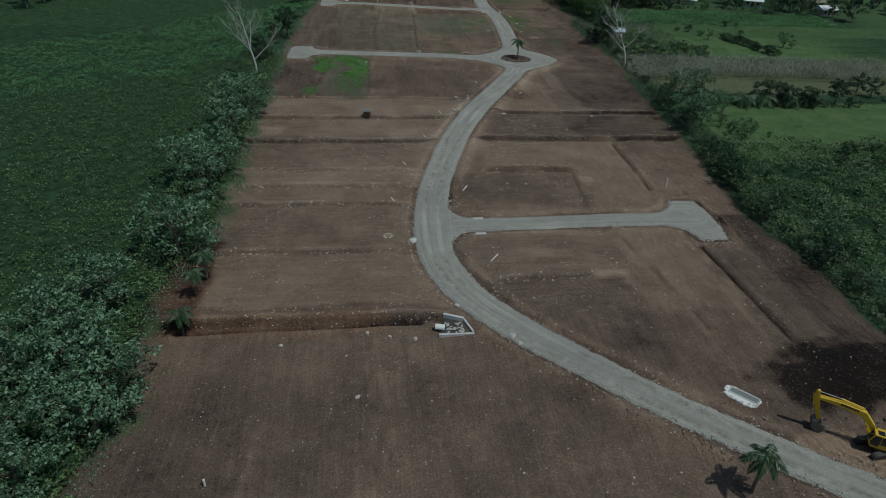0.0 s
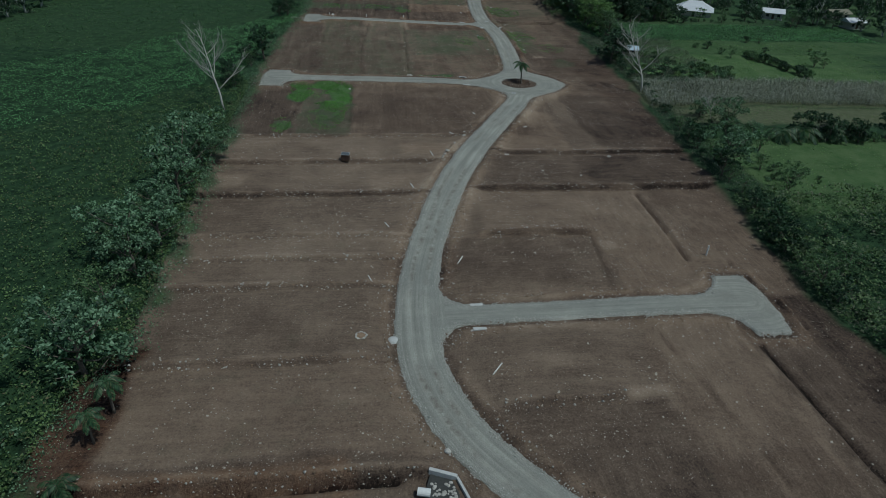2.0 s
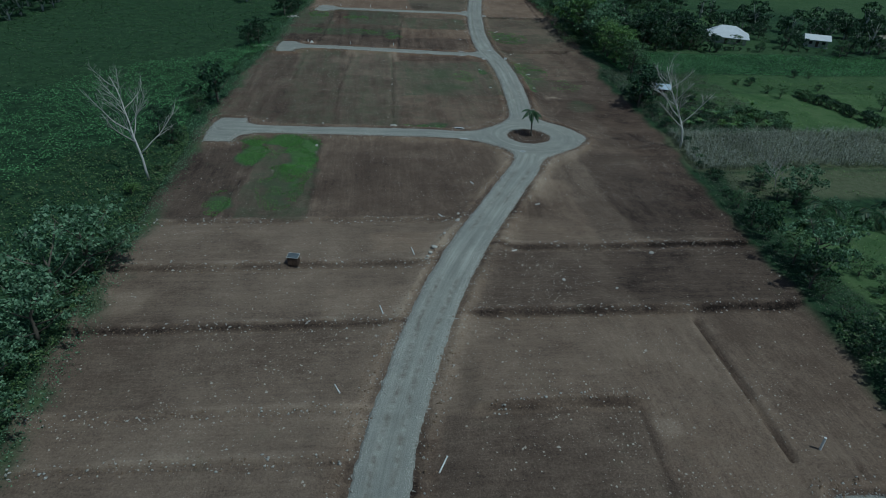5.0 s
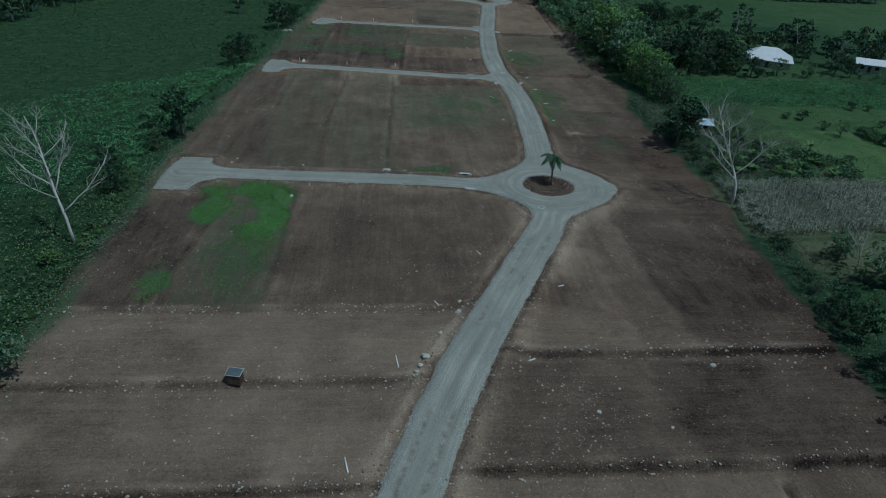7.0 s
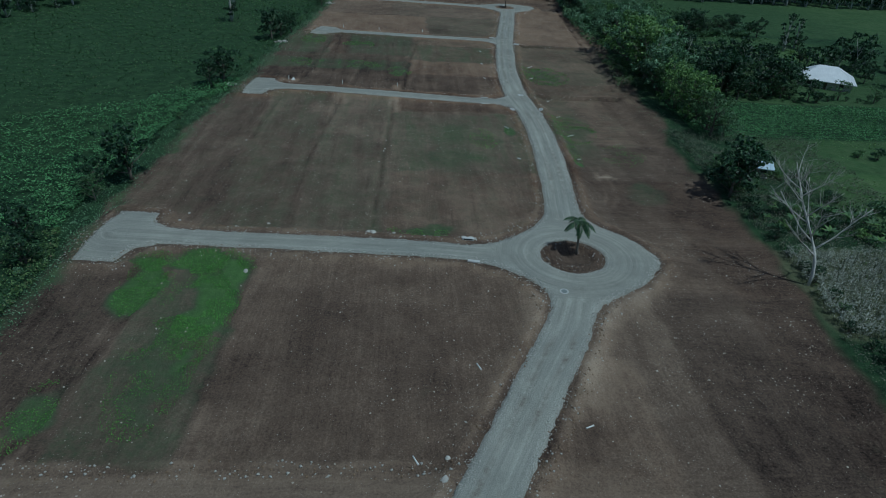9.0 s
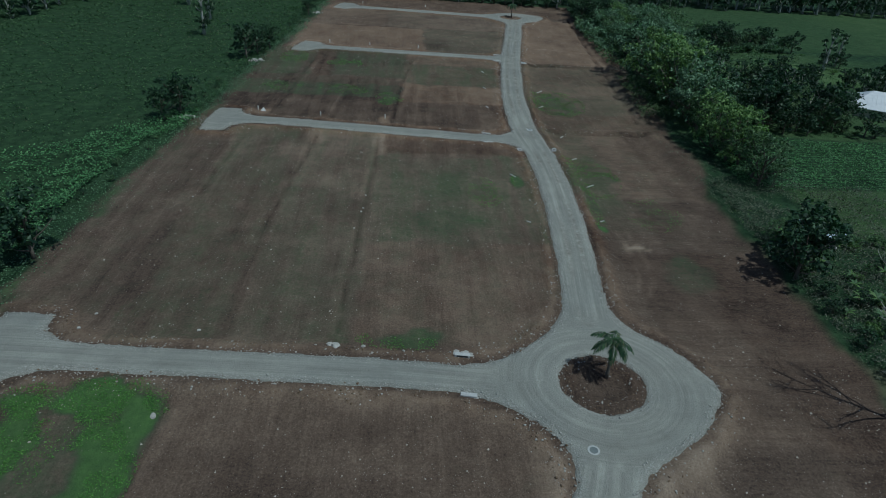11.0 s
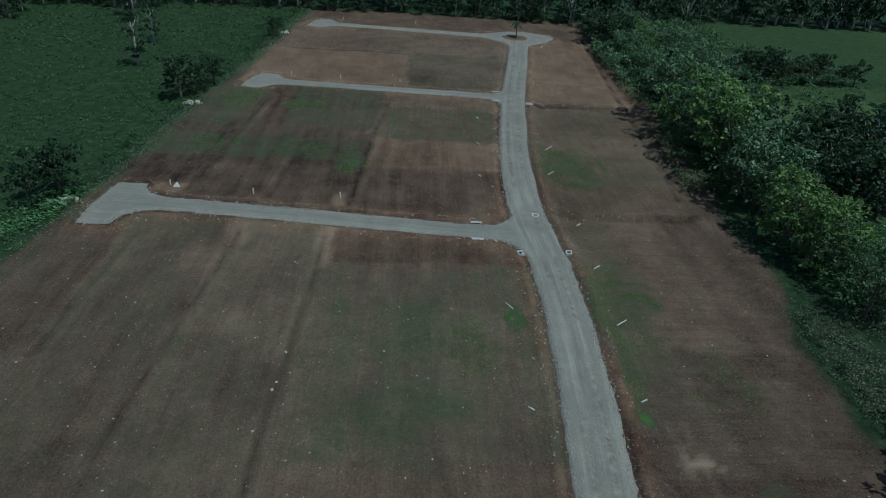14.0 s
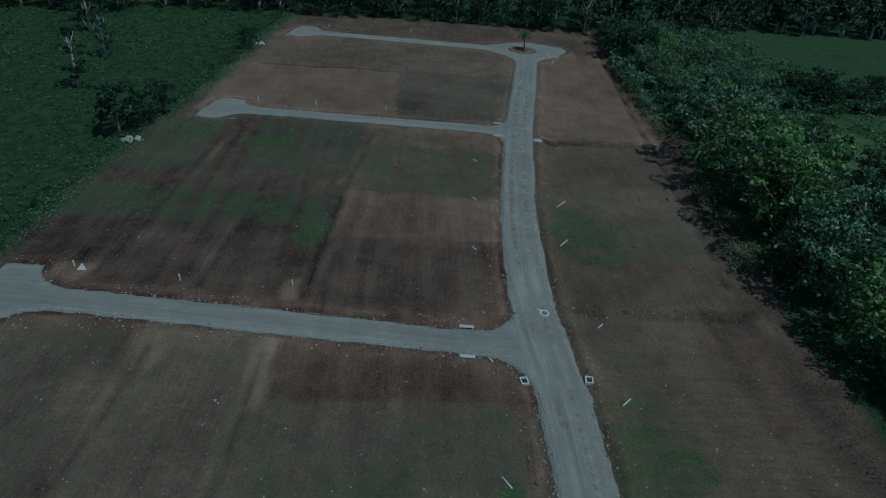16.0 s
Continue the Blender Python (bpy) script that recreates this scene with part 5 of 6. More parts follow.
ROW_TURN = 0.36
field_of_leaves("weeds", 101, 84000, west("weeds"), 0.36, 0.05, 0.75, LEAF_WEED, "rank green weeds covering the west field", 0.4, mound=(1.5, 0.55))
field_of_leaves("crop", 102, 96000, west("crop"), 0.36, 0.15, 1.0, LEAF_CROP, "dense leafy green crop in rows", 0.7, 0.7, 1.3, 0.12, (2.2, 0.6))
field_of_leaves("tall_grass", 103, 38000, west("grass"), 0.38, 0.05, 0.6, LEAF_GRASS_SHADED, "tall green grass and weeds of the far west field", 0.45, mound=(2.0, 0.6))


field_of_leaves("young_rows", 116, 7000, lambda rng, n: (rng.uniform(-64, -40, n), rng.uniform(26, 64, n)), 0.30, 0.25, 0.6, LEAF_SILVER, "pale green young crop in wide rows", 0.5, 0.5, 2.2, ROW_TURN)


def block(x0, x1, y0, y1, gaps=0.25, seed=92):
    def where(rng, n):
        x, y = rng.uniform(x0, x1, n), rng.uniform(y0, y1, n)
        keep = (value_noise(x, y, 4, seed) > gaps) & (x > np.interp(y, EDGE_Y_R, RIGHT_X) + 0.8)
        return x[keep], y[keep]
    return where


field_of_leaves("scrub", 104, 44000, block(66, 125, 40, 119, 0.2), 0.46, 0.05, 0.9, LEAF_SCRUB, "rough green scrub beyond the east hedge", 0.45, mound=(4.2, 2.4))
field_of_leaves("bean_rows", 105, 38000, block(88, 200, 247, 273, 0.05), 0.30, 0.03, 0.28, LEAF_CROP, "low green crop in straight rows", 0.6, 0.7, 1.25, 0.03)
field_of_leaves("undergrowth", 106, 22000, block(78, 132, 284, 318, 0.3), 0.40, 0.05, 1.2, LEAF_SCRUB, "green undergrowth east of the hedge", 0.4, mound=(3.5, 1.6))
field_of_leaves("thicket", 113, 28000, block(78, 140, 335, 432, 0.35, 95), 0.48, 0.1, 1.6, LEAF_TREE, "mid-green undergrowth east of the hedge", 0.4, mound=(3.5, 1.8))
field_of_leaves("hedge_undergrowth", 107, 28000, lambda rng, n: (lambda y: (np.interp(y, EDGE_Y_R, RIGHT_X) + rng.uniform(0.7, 9, n), y))(np.where(rng.random(n) < 0.8, rng.uniform(40, 250, n), rng.uniform(250, 432, n))), 0.22, 0.05, 0.8, LEAF_BRUSH, "grey-green undergrowth along the east hedge", 0.4)
field_of_leaves("meadow_tufts", 108, 30000, block(80, 175, 112, 247, 0.5), 0.28, 0.0, 0.3, LEAF_LIME, "tufts of grass on the pasture", 0.4)
field_of_leaves("meadow_tufts", 114, 16000, block(97, 175, 318, 360, 0.45), 0.26, 0.0, 0.4, LEAF_TREE, "tufts of grass on the northern pasture", 0.4)
field_of_leaves("rough_growth", 111, 26000, block(80, 112, 194, 247, 0.25), 0.26, 0.05, 0.9, LEAF_BRUSH, "tangled grey-green growth beside the corn", 0.4, mound=(2.5, 0.9))
field_of_leaves("pale_undergrowth", 112, 40000, block(86, 128, 350, 430, 0.25), 0.75, 0.2, 1.6, LEAF_SILVER, "tall pale green blade-leaved thicket", 0.25, 0.3, mound=(4.5, 3.2))
field_of_leaves("pale_undergrowth", 115, 9000, block(128, 154, 358, 376, 0.3), 0.7, 0.2, 1.4, LEAF_SILVER, "tall pale green blade-leaved thicket", 0.25, 0.3, mound=(4.0, 2.4))
field_of_leaves("verge_weeds", 109, 26000, lambda rng, n: (lambda y: (np.interp(y, EDGE_Y, LEFT_X) + rng.normal(size=n) * 1.3 + 0.2 - 4.5 * rng.random(n) * ease(y, 186, 200) * (1 - ease(y, 255, 270)), y))(rng.uniform(25, 430, n)), 0.24, 0.0, 0.4, LEAF_SILVER, "grey-green weeds along the edge of the earthworks", 0.4)


def lot_weeds(rng, n):
    xs, ys = [], []
    for cx, cy, rx, ry, g in WEEDS:
        k = int(n * g * rx * ry / 330)
        r, w = np.sqrt(rng.random(k)) * 1.05, rng.uniform(0, 2 * math.pi, k)
        xs.append(cx + r * rx * np.cos(w)), ys.append(cy + r * ry * np.sin(w))
    x, y = np.concatenate(xs), np.concatenate(ys)
    keep = (value_noise(x, y, 2.0, 93) > 0.42) & (road_distance(x, y) > 0.6)
    return x[keep], y[keep]


field_of_leaves("young_weeds", 110, 60000, lot_weeds, 0.15, 0.0, 0.16, LEAF_SPROUT, "bright green weeds sprouting on the bare lots", 0.35)


def corn_field():
    """Dry maize: stalks with hanging leaves, in rows."""
    rng = np.random.default_rng(120)
    n = 7000
    x, y = rng.uniform(77, 172, n), rng.uniform(172.5, 193.5, n)
    y = np.round(y / 0.9) * 0.9 + rng.normal(size=n) * 0.08
    keep = x > np.interp(y, EDGE_Y_R, RIGHT_X) + 1.5
    x, y = x[keep], y[keep]
    n = len(x)
    z = height(x, y)
    tall = rng.uniform(1.3, 2.2, n)
    base, axis, side, length, width = [], [], [], [], []
    up = np.tile([0.0, 0, 1], (n, 1)) + rng.normal(size=(n, 3)) * 0.08
    up /= np.linalg.norm(up, axis=1)[:, None]
    for k in range(6):
        w = rng.uniform(0, 2 * math.pi, n)
        out = np.stack([np.cos(w), np.sin(w), np.full(n, 0.0)], -1)
        if k == 0:
            base.append(np.stack([x, y, z], -1)), axis.append(up), side.append(np.cross(up, out)), length.append(tall), width.append(np.full(n, 0.09))
            continue
        a = out + np.array([0, 0, 0.35]) - np.array([0, 0, 0.7]) * rng.random((n, 1))
        a /= np.linalg.norm(a, axis=1)[:, None]
        s = np.stack([-np.sin(w), np.cos(w), np.zeros(n)], -1)
        base.append(np.stack([x, y, z], -1) + up * (tall * (0.25 + 0.14 * k))[:, None]), axis.append(a), side.append(s), length.append(rng.uniform(0.4, 0.8, n)), width.append(np.full(n, 0.14))
    me = leaf_sheet("corn", np.concatenate(base), np.concatenate(axis), np.concatenate(side), np.concatenate(length), np.concatenate(width), CORN)
    tagged(new("corn", me), "dry pale maize stalks standing in rows", "plants", kind="stuff")


corn_field()


# ---- stones and clods ----
def stone_mesh(name, seed, radius=0.5):
    rr = random.Random(seed)
    bm = bmesh.new()
    bmesh.ops.create_icosphere(bm, subdivisions=2, radius=radius)
    stretch = Vector((rr.uniform(0.9, 1.35), rr.uniform(0.75, 1.1), rr.uniform(0.55, 0.8)))
    for v in bm.verts:
        k = 1 + 0.35 * (noise.noise(v.co * 2.2 / radius * 0.5 + Vector((seed, 0, 0)))) + rr.uniform(-0.06, 0.06)
        v.co = Vector((v.co.x * stretch.x, v.co.y * stretch.y, v.co.z * stretch.z)) * k
    me = bpy.data.meshes.new(name)
    bm.to_mesh(me)
    bm.free()
    me.materials.append(ROCK)
    return me


STONES = [stone_mesh("boulder", s) for s in (1, 2, 3, 4)]
BOULDERS = [(16.2, 55.5, 1.0), (16.9, 54.0, 0.7), (9.8, 62.9, 0.8), (12.9, 95.7, 0.5), (-13.6, 55.8, 0.6), (-3.9, 46.2, 0.6), (3.5, 56.2, 0.6), (0.2, 56.8, 0.5), (-2.7, 57.7, 0.5),
            (19.1, 141.1, 0.9), (18.4, 139.7, 0.7), (17.9, 138.7, 0.6), (24.3, 152.5, 0.6), (23.9, 149.9, 0.6), (21.2, 145.6, 0.5), (54.1, 140, 0.8), (14.6, 196.7, 0.8), (15.3, 196.5, 0.9), (18.4, 196.6, 0.6)]
BOULDERS_NORTH = [(-12.1, 234.8, 0.35), (16.0, 232.8, 0.4), (14.0, 256.7, 0.25), (15.8, 231.6, 0.35), (15.1, 225.7, 0.3), (16.1, 237.8, 0.4), (27.3, 238.2, 0.2), (-1.2, 199.7, 0.5), (-14.2, 202.6, 0.4), (-14.5, 198.9, 0.5), (-1.8, 185.9, 0.6), (37.5, 132.4, 0.5), (44.7, 129.8, 0.5)]
for i, (x, y, s) in enumerate(BOULDERS + BOULDERS_NORTH):
    ob = new("boulder", STONES[i % 4])
    ob.matrix_basis = pose(x, y, ground_z(x, y) + 0.12 * s, 8 * (i % 3), 5 * (i % 5), 47 * i) @ Matrix.Diagonal((s, s, s, 1))
    tagged(ob, "pale rough limestone boulder lying on the earth", "rock", "boulders beside the road")


def scatter(name, seed, x, y, size, material, label, sink=0.3, small=False):
    """Small angular stones as one mesh."""
    rng = np.random.default_rng(seed)
    n = len(x)
    shape = np.array([[1, 0, 0], [-1, 0, 0], [0, 1, 0], [0, -1, 0], [0, 0, 0.7], [0, 0, -0.5]], float)[:5 if small else 6]
    if small:
        shape[:4, 2] = -0.35
    m = len(shape)
    v = shape[None] * rng.uniform(0.65, 1.3, (n, m, 1)) + rng.normal(size=(n, m, 3)) * 0.16
    w = rng.uniform(0, 2 * math.pi, n)
    c, s = np.cos(w)[:, None], np.sin(w)[:, None]
    v = np.stack([v[:, :, 0] * c - v[:, :, 1] * s, v[:, :, 0] * s + v[:, :, 1] * c, v[:, :, 2]], -1)
    v = v * size[:, None, None]
    z = height(x, y) + size * (0.5 - sink)
    on_road = road_distance(x, y) < 0
    dd = road_distance(x, y)
    z = z + np.where(on_road, 0.05 + 0.14 * ease(-dd, 0.0, 0.7) + size * 0.25, 0)
    v = v + np.stack([x, y, z], -1)[:, None]
    tri = np.array([[4, 0, 2], [4, 2, 1], [4, 1, 3], [4, 3, 0], [5, 2, 0], [5, 1, 2], [5, 3, 1], [5, 0, 3]])[:4 if small else 8]
    idx = (np.arange(n) * m)[:, None, None] + tri[None]
    me = bpy.data.meshes.new(name)
    me.vertices.add(m * n)
    me.vertices.foreach_set("co", v.ravel().astype(np.float32))
    me.loops.add(idx.size)
    me.loops.foreach_set("vertex_index", idx.ravel().astype(np.int32))
    me.polygons.add(len(tri) * n)
    me.polygons.foreach_set("loop_start", np.arange(0, idx.size, 3, dtype=np.int32))
    me.materials.append(material)
    me.update(calc_edges=True)
    return tagged(new(name, me), label, "stones", kind="stuff")


def on_site(x, y):
    return (x > site_left(y) + 0.5) & (x < site_right(y) - 0.5)


rng_s = np.random.default_rng(200)
x, y = rng_s.uniform(-32, 90, 190000), rng_s.uniform(16, 428, 190000)
keep = on_site(x, y) & (road_distance(x, y) > 0.3) & (rng_s.random(190000) < 0.12 + 0.75 * ease(value_noise(x, y, 9, 60) * 0.6 + value_noise(x, y * 3, 6, 62) * 0.4, 0.4, 0.8) * (1 - 0.7 * ease(y, 185, 215)) * (1 - 0.35 * (1 - ease(y, 56, 62))))
x, y = x[keep], y[keep]
scatter("field_stones", 201, x, y, (0.022 + 0.11 * rng_s.random(len(x)) ** 10 + 0.04 * rng_s.random(len(x)) ** 1.5) * (1 + 0.35 * ease(y, 58, 64) * (1 - ease(y, 138, 156))), FIELD_ROCK, "small pale stones scattered on the bare lots", small=True)

x, y = rng_s.uniform(-28, 84, 280000), rng_s.uniform(12, 420, 280000)
d = road_distance(x, y)
keep = (d > -0.45) & (d < 3.0) & (rng_s.random(280000) < 1.5 * np.exp(-(((d - 0.9) / 1.0) ** 2)) * (0.2 + 1.3 * ease(value_noise(x, y, 6, 61), 0.3, 0.75)))
x, y, d = x[keep], y[keep], d[keep]
half = rng_s.random(len(x)) < 0.42
scatter("roadside_stones", 202, x[half], y[half], 0.045 + 0.13 * rng_s.random(half.sum()) ** 4, ROCK, "loose pale stones along the road edge")
scatter("roadside_clods", 203, x[~half], y[~half], 0.05 + 0.13 * rng_s.random((~half).sum()) ** 2.5, CLOD, "brown earth clods along the road edge")

x, y = rng_s.uniform(-28, 84, 420000), rng_s.uniform(12, 420, 420000)
d = road_distance(x, y)
keep = (d > -1.3) & (d < 0.7) & (rng_s.random(420000) < 0.75 * np.exp(-(((d + 0.2) / 0.5) ** 2)))
x, y = x[keep], y[keep]
scatter("road_gravel", 207, x, y, 0.05 + 0.10 * rng_s.random(len(x)) ** 2, ROCK, "coarse pale gravel along the road edges")

xs_, ys_ = [], []
for steps in (STEPS_WEST, STEPS_EAST):
    for i, (at, rise, x0, x1) in enumerate(steps):
        n = int((x1 - x0) * 8)
        px = rng_s.uniform(max(x0, -29), x1, n)
        xs_.append(px), ys_.append(terrace_line(px, at, i) + rng_s.normal(size=n) * 0.5 - 0.1)
x, y = np.concatenate(xs_), np.concatenate(ys_)
keep = on_site(x, y) & (road_distance(x, y) > 0.5)
x, y = x[keep], y[keep]
half = rng_s.random(len(x)) < 0.45
scatter("terrace_stones", 204, x[half], y[half], 0.06 + 0.16 * rng_s.random(half.sum()) ** 3, ROCK, "pale stones along the terrace edges")
scatter("terrace_clods", 205, x[~half], y[~half], 0.05 + 0.13 * rng_s.random((~half).sum()) ** 2, CLOD, "brown clods along the terrace edges")
x, y = np.r_[rng_s.normal(62, 5, 260), rng_s.normal(53, 3, 60)], np.r_[rng_s.normal(45, 3.5, 260), rng_s.normal(40, 2.5, 60)]
keep = (road_distance(x, y) > 0.5) & (x < 70)
x, y = x[keep], y[keep]
scatter("spoil_clods", 206, x, y, 0.06 + 0.18 * rng_s.random(len(x)) ** 2, SPOIL, "dark clods on the spoil heap")


def rubble_heap(x, y, seed, count, spread, label):
    """White rubble tipped in a low heap, piece by piece."""
    rr = random.Random(seed)
    root = new("rubble_heap")
    root.matrix_basis = pose(x, y, ground_z(x, y))
    for i in range(count):
        w, r = rr.uniform(0, 2 * math.pi), spread * math.sqrt(rr.random())
        s = rr.uniform(0.35, 0.9)
        ob = part("stone", STONES[i % 4], ROCK, root)
        px, py = r * math.cos(w) * 1.5, r * math.sin(w)
        ob.matrix_basis = pose(px, py, ground_z(x + px, y + py) - ground_z(x, y) + 0.15 * s + max(0, 0.3 - 0.15 * r), rr.uniform(0, 40), rr.uniform(0, 40), rr.uniform(0, 360)) @ Matrix.Diagonal((s, s, s, 1))
    return tagged(root, label, "rubble", "rubble heaps")


rubble_heap(-24.6, 272.0, 1, 26, 1.5, "heap of white limestone rubble under a tree")
rubble_heap(-19.6, 321.4, 2, 22, 1.4, "heap of white limestone rubble under a tree")
rubble_heap(-11.4, 391.0, 3, 14, 1.2, "heap of white limestone rubble at the edge")


# ---- drains and concrete ----
def rest(ob, x, y, turn=0.0, dz=0.0):
    ob.matrix_basis = pose(x, y, ground_z(x, y) + dz, 0, 0, turn)
    return ob


def culvert_headwall():
    """Two splayed concrete walls round a stony hollow, with a pipe end."""
    root = new("culvert_headwall")
    part("front_wall", box(bmesh.new(), 0, 4.7, -0.16, 0.16, -0.3, 0.38, 0.03), CONCRETE, root, "pale concrete front wall")
    m = pose(1.0, 3.9, 0, 0, 0, -22)
    part("back_wall", box(bmesh.new(), 0, 2.9, -0.2, 0.2, -0.3, 0.75, 0.03, m), CONCRETE, root, "pale concrete back wall")
    m = pose(3.7, 2.8, 0, 0, 0, -72)
    part("side_wall", box(bmesh.new(), 0, 2.8, -0.14, 0.14, -0.3, 0.6, 0.03, m), CONCRETE, root, "pale concrete wing wall")
    bm = bmesh.new()
    vs = [bm.verts.new(p) for p in ((0.2, 0.16, 0.13), (4.4, 0.16, 0.13), (3.6, 2.8, 0.16), (1.1, 3.7, 0.16), (0.5, 1.8, 0.15))]
    top = bm.faces.new(vs)
    bmesh.ops.extrude_face_region(bm, geom=[top])
    for v in vs:
        v.co.z = -0.3
    part("floor", bm, DAMP_AND_SHADE, root, "dark wet floor with rubble")
    v, f = tube([(-0.35, 1.5, 0.45), (0.9, 1.25, 0.4)], [0.42, 0.42], 14)
    v2, f2 = tube([(-0.36, 1.5, 0.45), (-0.2, 1.47, 0.45)], [0.33, 0.33], 14)
    pipe = part("pipe", mesh_of("pipe", v, f, PLASTER, False), PLASTER, root, "white concrete pipe end")
    # dark disc on the closed pipe end stands for the shade inside
    part("opening", mesh_of("opening", *tube([(-0.365, 1.503, 0.45), (-0.352, 1.5, 0.45)], [0.33, 0.33], 14), DAMP_AND_SHADE), DAMP_AND_SHADE, pipe, "dark disc for the shaded pipe opening")
    rr = random.Random(5)
    for i in range(34):
        s = rr.uniform(0.18, 0.42)
        ob = part("stone", STONES[i % 4], ROCK, root)
        ob.matrix_basis = pose(rr.uniform(1.0, 3.4), rr.uniform(0.5, 2.5), 0.18, 0, 0, rr.uniform(0, 360)) @ Matrix.Diagonal((s, s, s, 1))
    return tagged(root, "open concrete culvert headwall with rubble and pipe", "culvert")


rest(culvert_headwall(), 6.6, 56.5, 0, 0.1)


def drain_inlet():
    """A long inlet box with a rough skirt of poured concrete."""
    root = new("drain_inlet")
    rr = random.Random(8)
    bm = bmesh.new()
    ring, rim = [], []
    for k in range(30):
        w = 2 * math.pi * k / 30
        u = 1.0 + rr.uniform(-0.12, 0.12)
        c, s = math.cos(w), math.sin(w)
        px, py = 2.55 * math.copysign(abs(c) ** 0.6, c) * u, 1.35 * math.copysign(abs(s) ** 0.6, s) * u
        ring.append(bm.verts.new((px, py, -0.15 + rr.uniform(-0.02, 0.03))))
        rim.append(bm.verts.new((px * 0.93, py * 0.9, 0.20 + rr.uniform(-0.05, 0.06))))
    for k in range(30):
        bm.faces.new((ring[k], ring[(k + 1) % 30], rim[(k + 1) % 30], rim[k]))
    bm.faces.new(rim)
    part("skirt", bm, PLASTER, root, "rough white poured concrete skirt")
    part("trough", box(bmesh.new(), -1.75, 2.15, -0.1, 0.85, 0.215, 0.25, 0.01), WET, root, "grey wet trough floor")
    for nm, b in (("kerb", (-1.95, 2.35, 0.85, 1.02)), ("kerb", (-1.95, 2.35, -0.27, -0.1)), ("kerb", (-1.95, -1.75, -0.1, 0.85)), ("kerb", (2.15, 2.35, -0.1, 0.85))):
        part(nm, box(bmesh.new(), b[0], b[1], b[2], b[3], 0.1, 0.3, 0.02), CONCRETE, root)
    for i in range(40):
        w, k = rr.uniform(0, 2 * math.pi), rr.uniform(0.72, 0.98)
        sz = rr.uniform(0.15, 0.38)
        ob = part("stone", STONES[i % 4], ROCK, root)
        ob.matrix_basis = pose(2.5 * math.cos(w) * k, -abs(1.3 * math.sin(w) * k) if i % 3 else 1.25 * abs(math.sin(w)) * k, 0.18, 0, 0, rr.uniform(0, 360)) @ Matrix.Diagonal((sz, sz, sz, 1))
    return tagged(root, "long concrete drain inlet with rough white skirt", "drain")


inlet = rest(drain_inlet(), 41.7, 43.1, -46)
inlet.matrix_basis = inlet.matrix_basis @ Matrix.Diagonal((0.82, 0.95, 1, 1))


def manhole(label, apron, mat_apron):
    root = new("manhole")
    rr = random.Random(int(apron * 10))
    v, f = tube([(0, 0, -0.2), (0, 0, 0.24)], [0.62, 0.62], 18)
    part("ring", mesh_of("ring", v, f, mat_apron), mat_apron, root)
    v, f = tube([(0, 0, 0.235), (0, 0, 0.262)], [0.42, 0.42], 18)
    part("cover", mesh_of("cover", v, f, WET), WET, root, "dark grey round cover")
    bm = bmesh.new()
    lo, hi = [], []
    for k in range(22):
        w = 2 * math.pi * k / 22
        r = apron * rr.uniform(0.8, 1.15)
        lo.append(bm.verts.new((r * math.cos(w) * 1.15, r * math.sin(w) * 0.9, -0.1)))
        hi.append(bm.verts.new((r * math.cos(w) * 1.08, r * math.sin(w) * 0.84, 0.17 + rr.uniform(-0.02, 0.02))))
    for k in range(22):
        bm.faces.new((lo[k], lo[(k + 1) % 22], hi[(k + 1) % 22], hi[k]))
    bm.faces.new(hi)
    part("apron", bm, mat_apron, root, "uneven cement apron")
    return tagged(root, label, "manhole")


rest(manhole("concrete manhole with dark cover in the gravel", 0.95, CONCRETE), 41.9, 181.4, 20)
rest(manhole("manhole with white cement apron in the gravel", 1.1, PLASTER), 50.5, 273.6, 0)
rest(manhole("small concrete manhole beside the road bank", 0.8, PLASTER), 57.6, 330.5, 0)


def ring_pit():
    """A square pit with a low stone kerb."""
    root = new("stone_pit")
    rr = random.Random(2)
    for k in range(20):
        w = 2 * math.pi * k / 20
        s = rr.uniform(0.22, 0.42)
        r = rr.uniform(0.78, 0.98)
        ob = part("stone", STONES[k % 4], ROCK, root)
        ob.matrix_basis = pose(r * math.cos(w), r * math.sin(w), 0.06, 0, 0, rr.uniform(0, 360)) @ Matrix.Diagonal((s, s * 0.8, s, 1))
    v, f = tube([(0, 0, -0.2), (0, 0, 0.06)], [0.8, 0.8], 18)
    part("bottom", mesh_of("bottom", v, f, CLOD), CLOD, root, "dark earth bottom")
    return tagged(root, "round pit edged with pale stones", "pit")


pit = rest(ring_pit(), 0.9, 82.3)
pit.matrix_basis = pit.matrix_basis @ Matrix.Diagonal((0.75, 0.75, 0.75, 1))


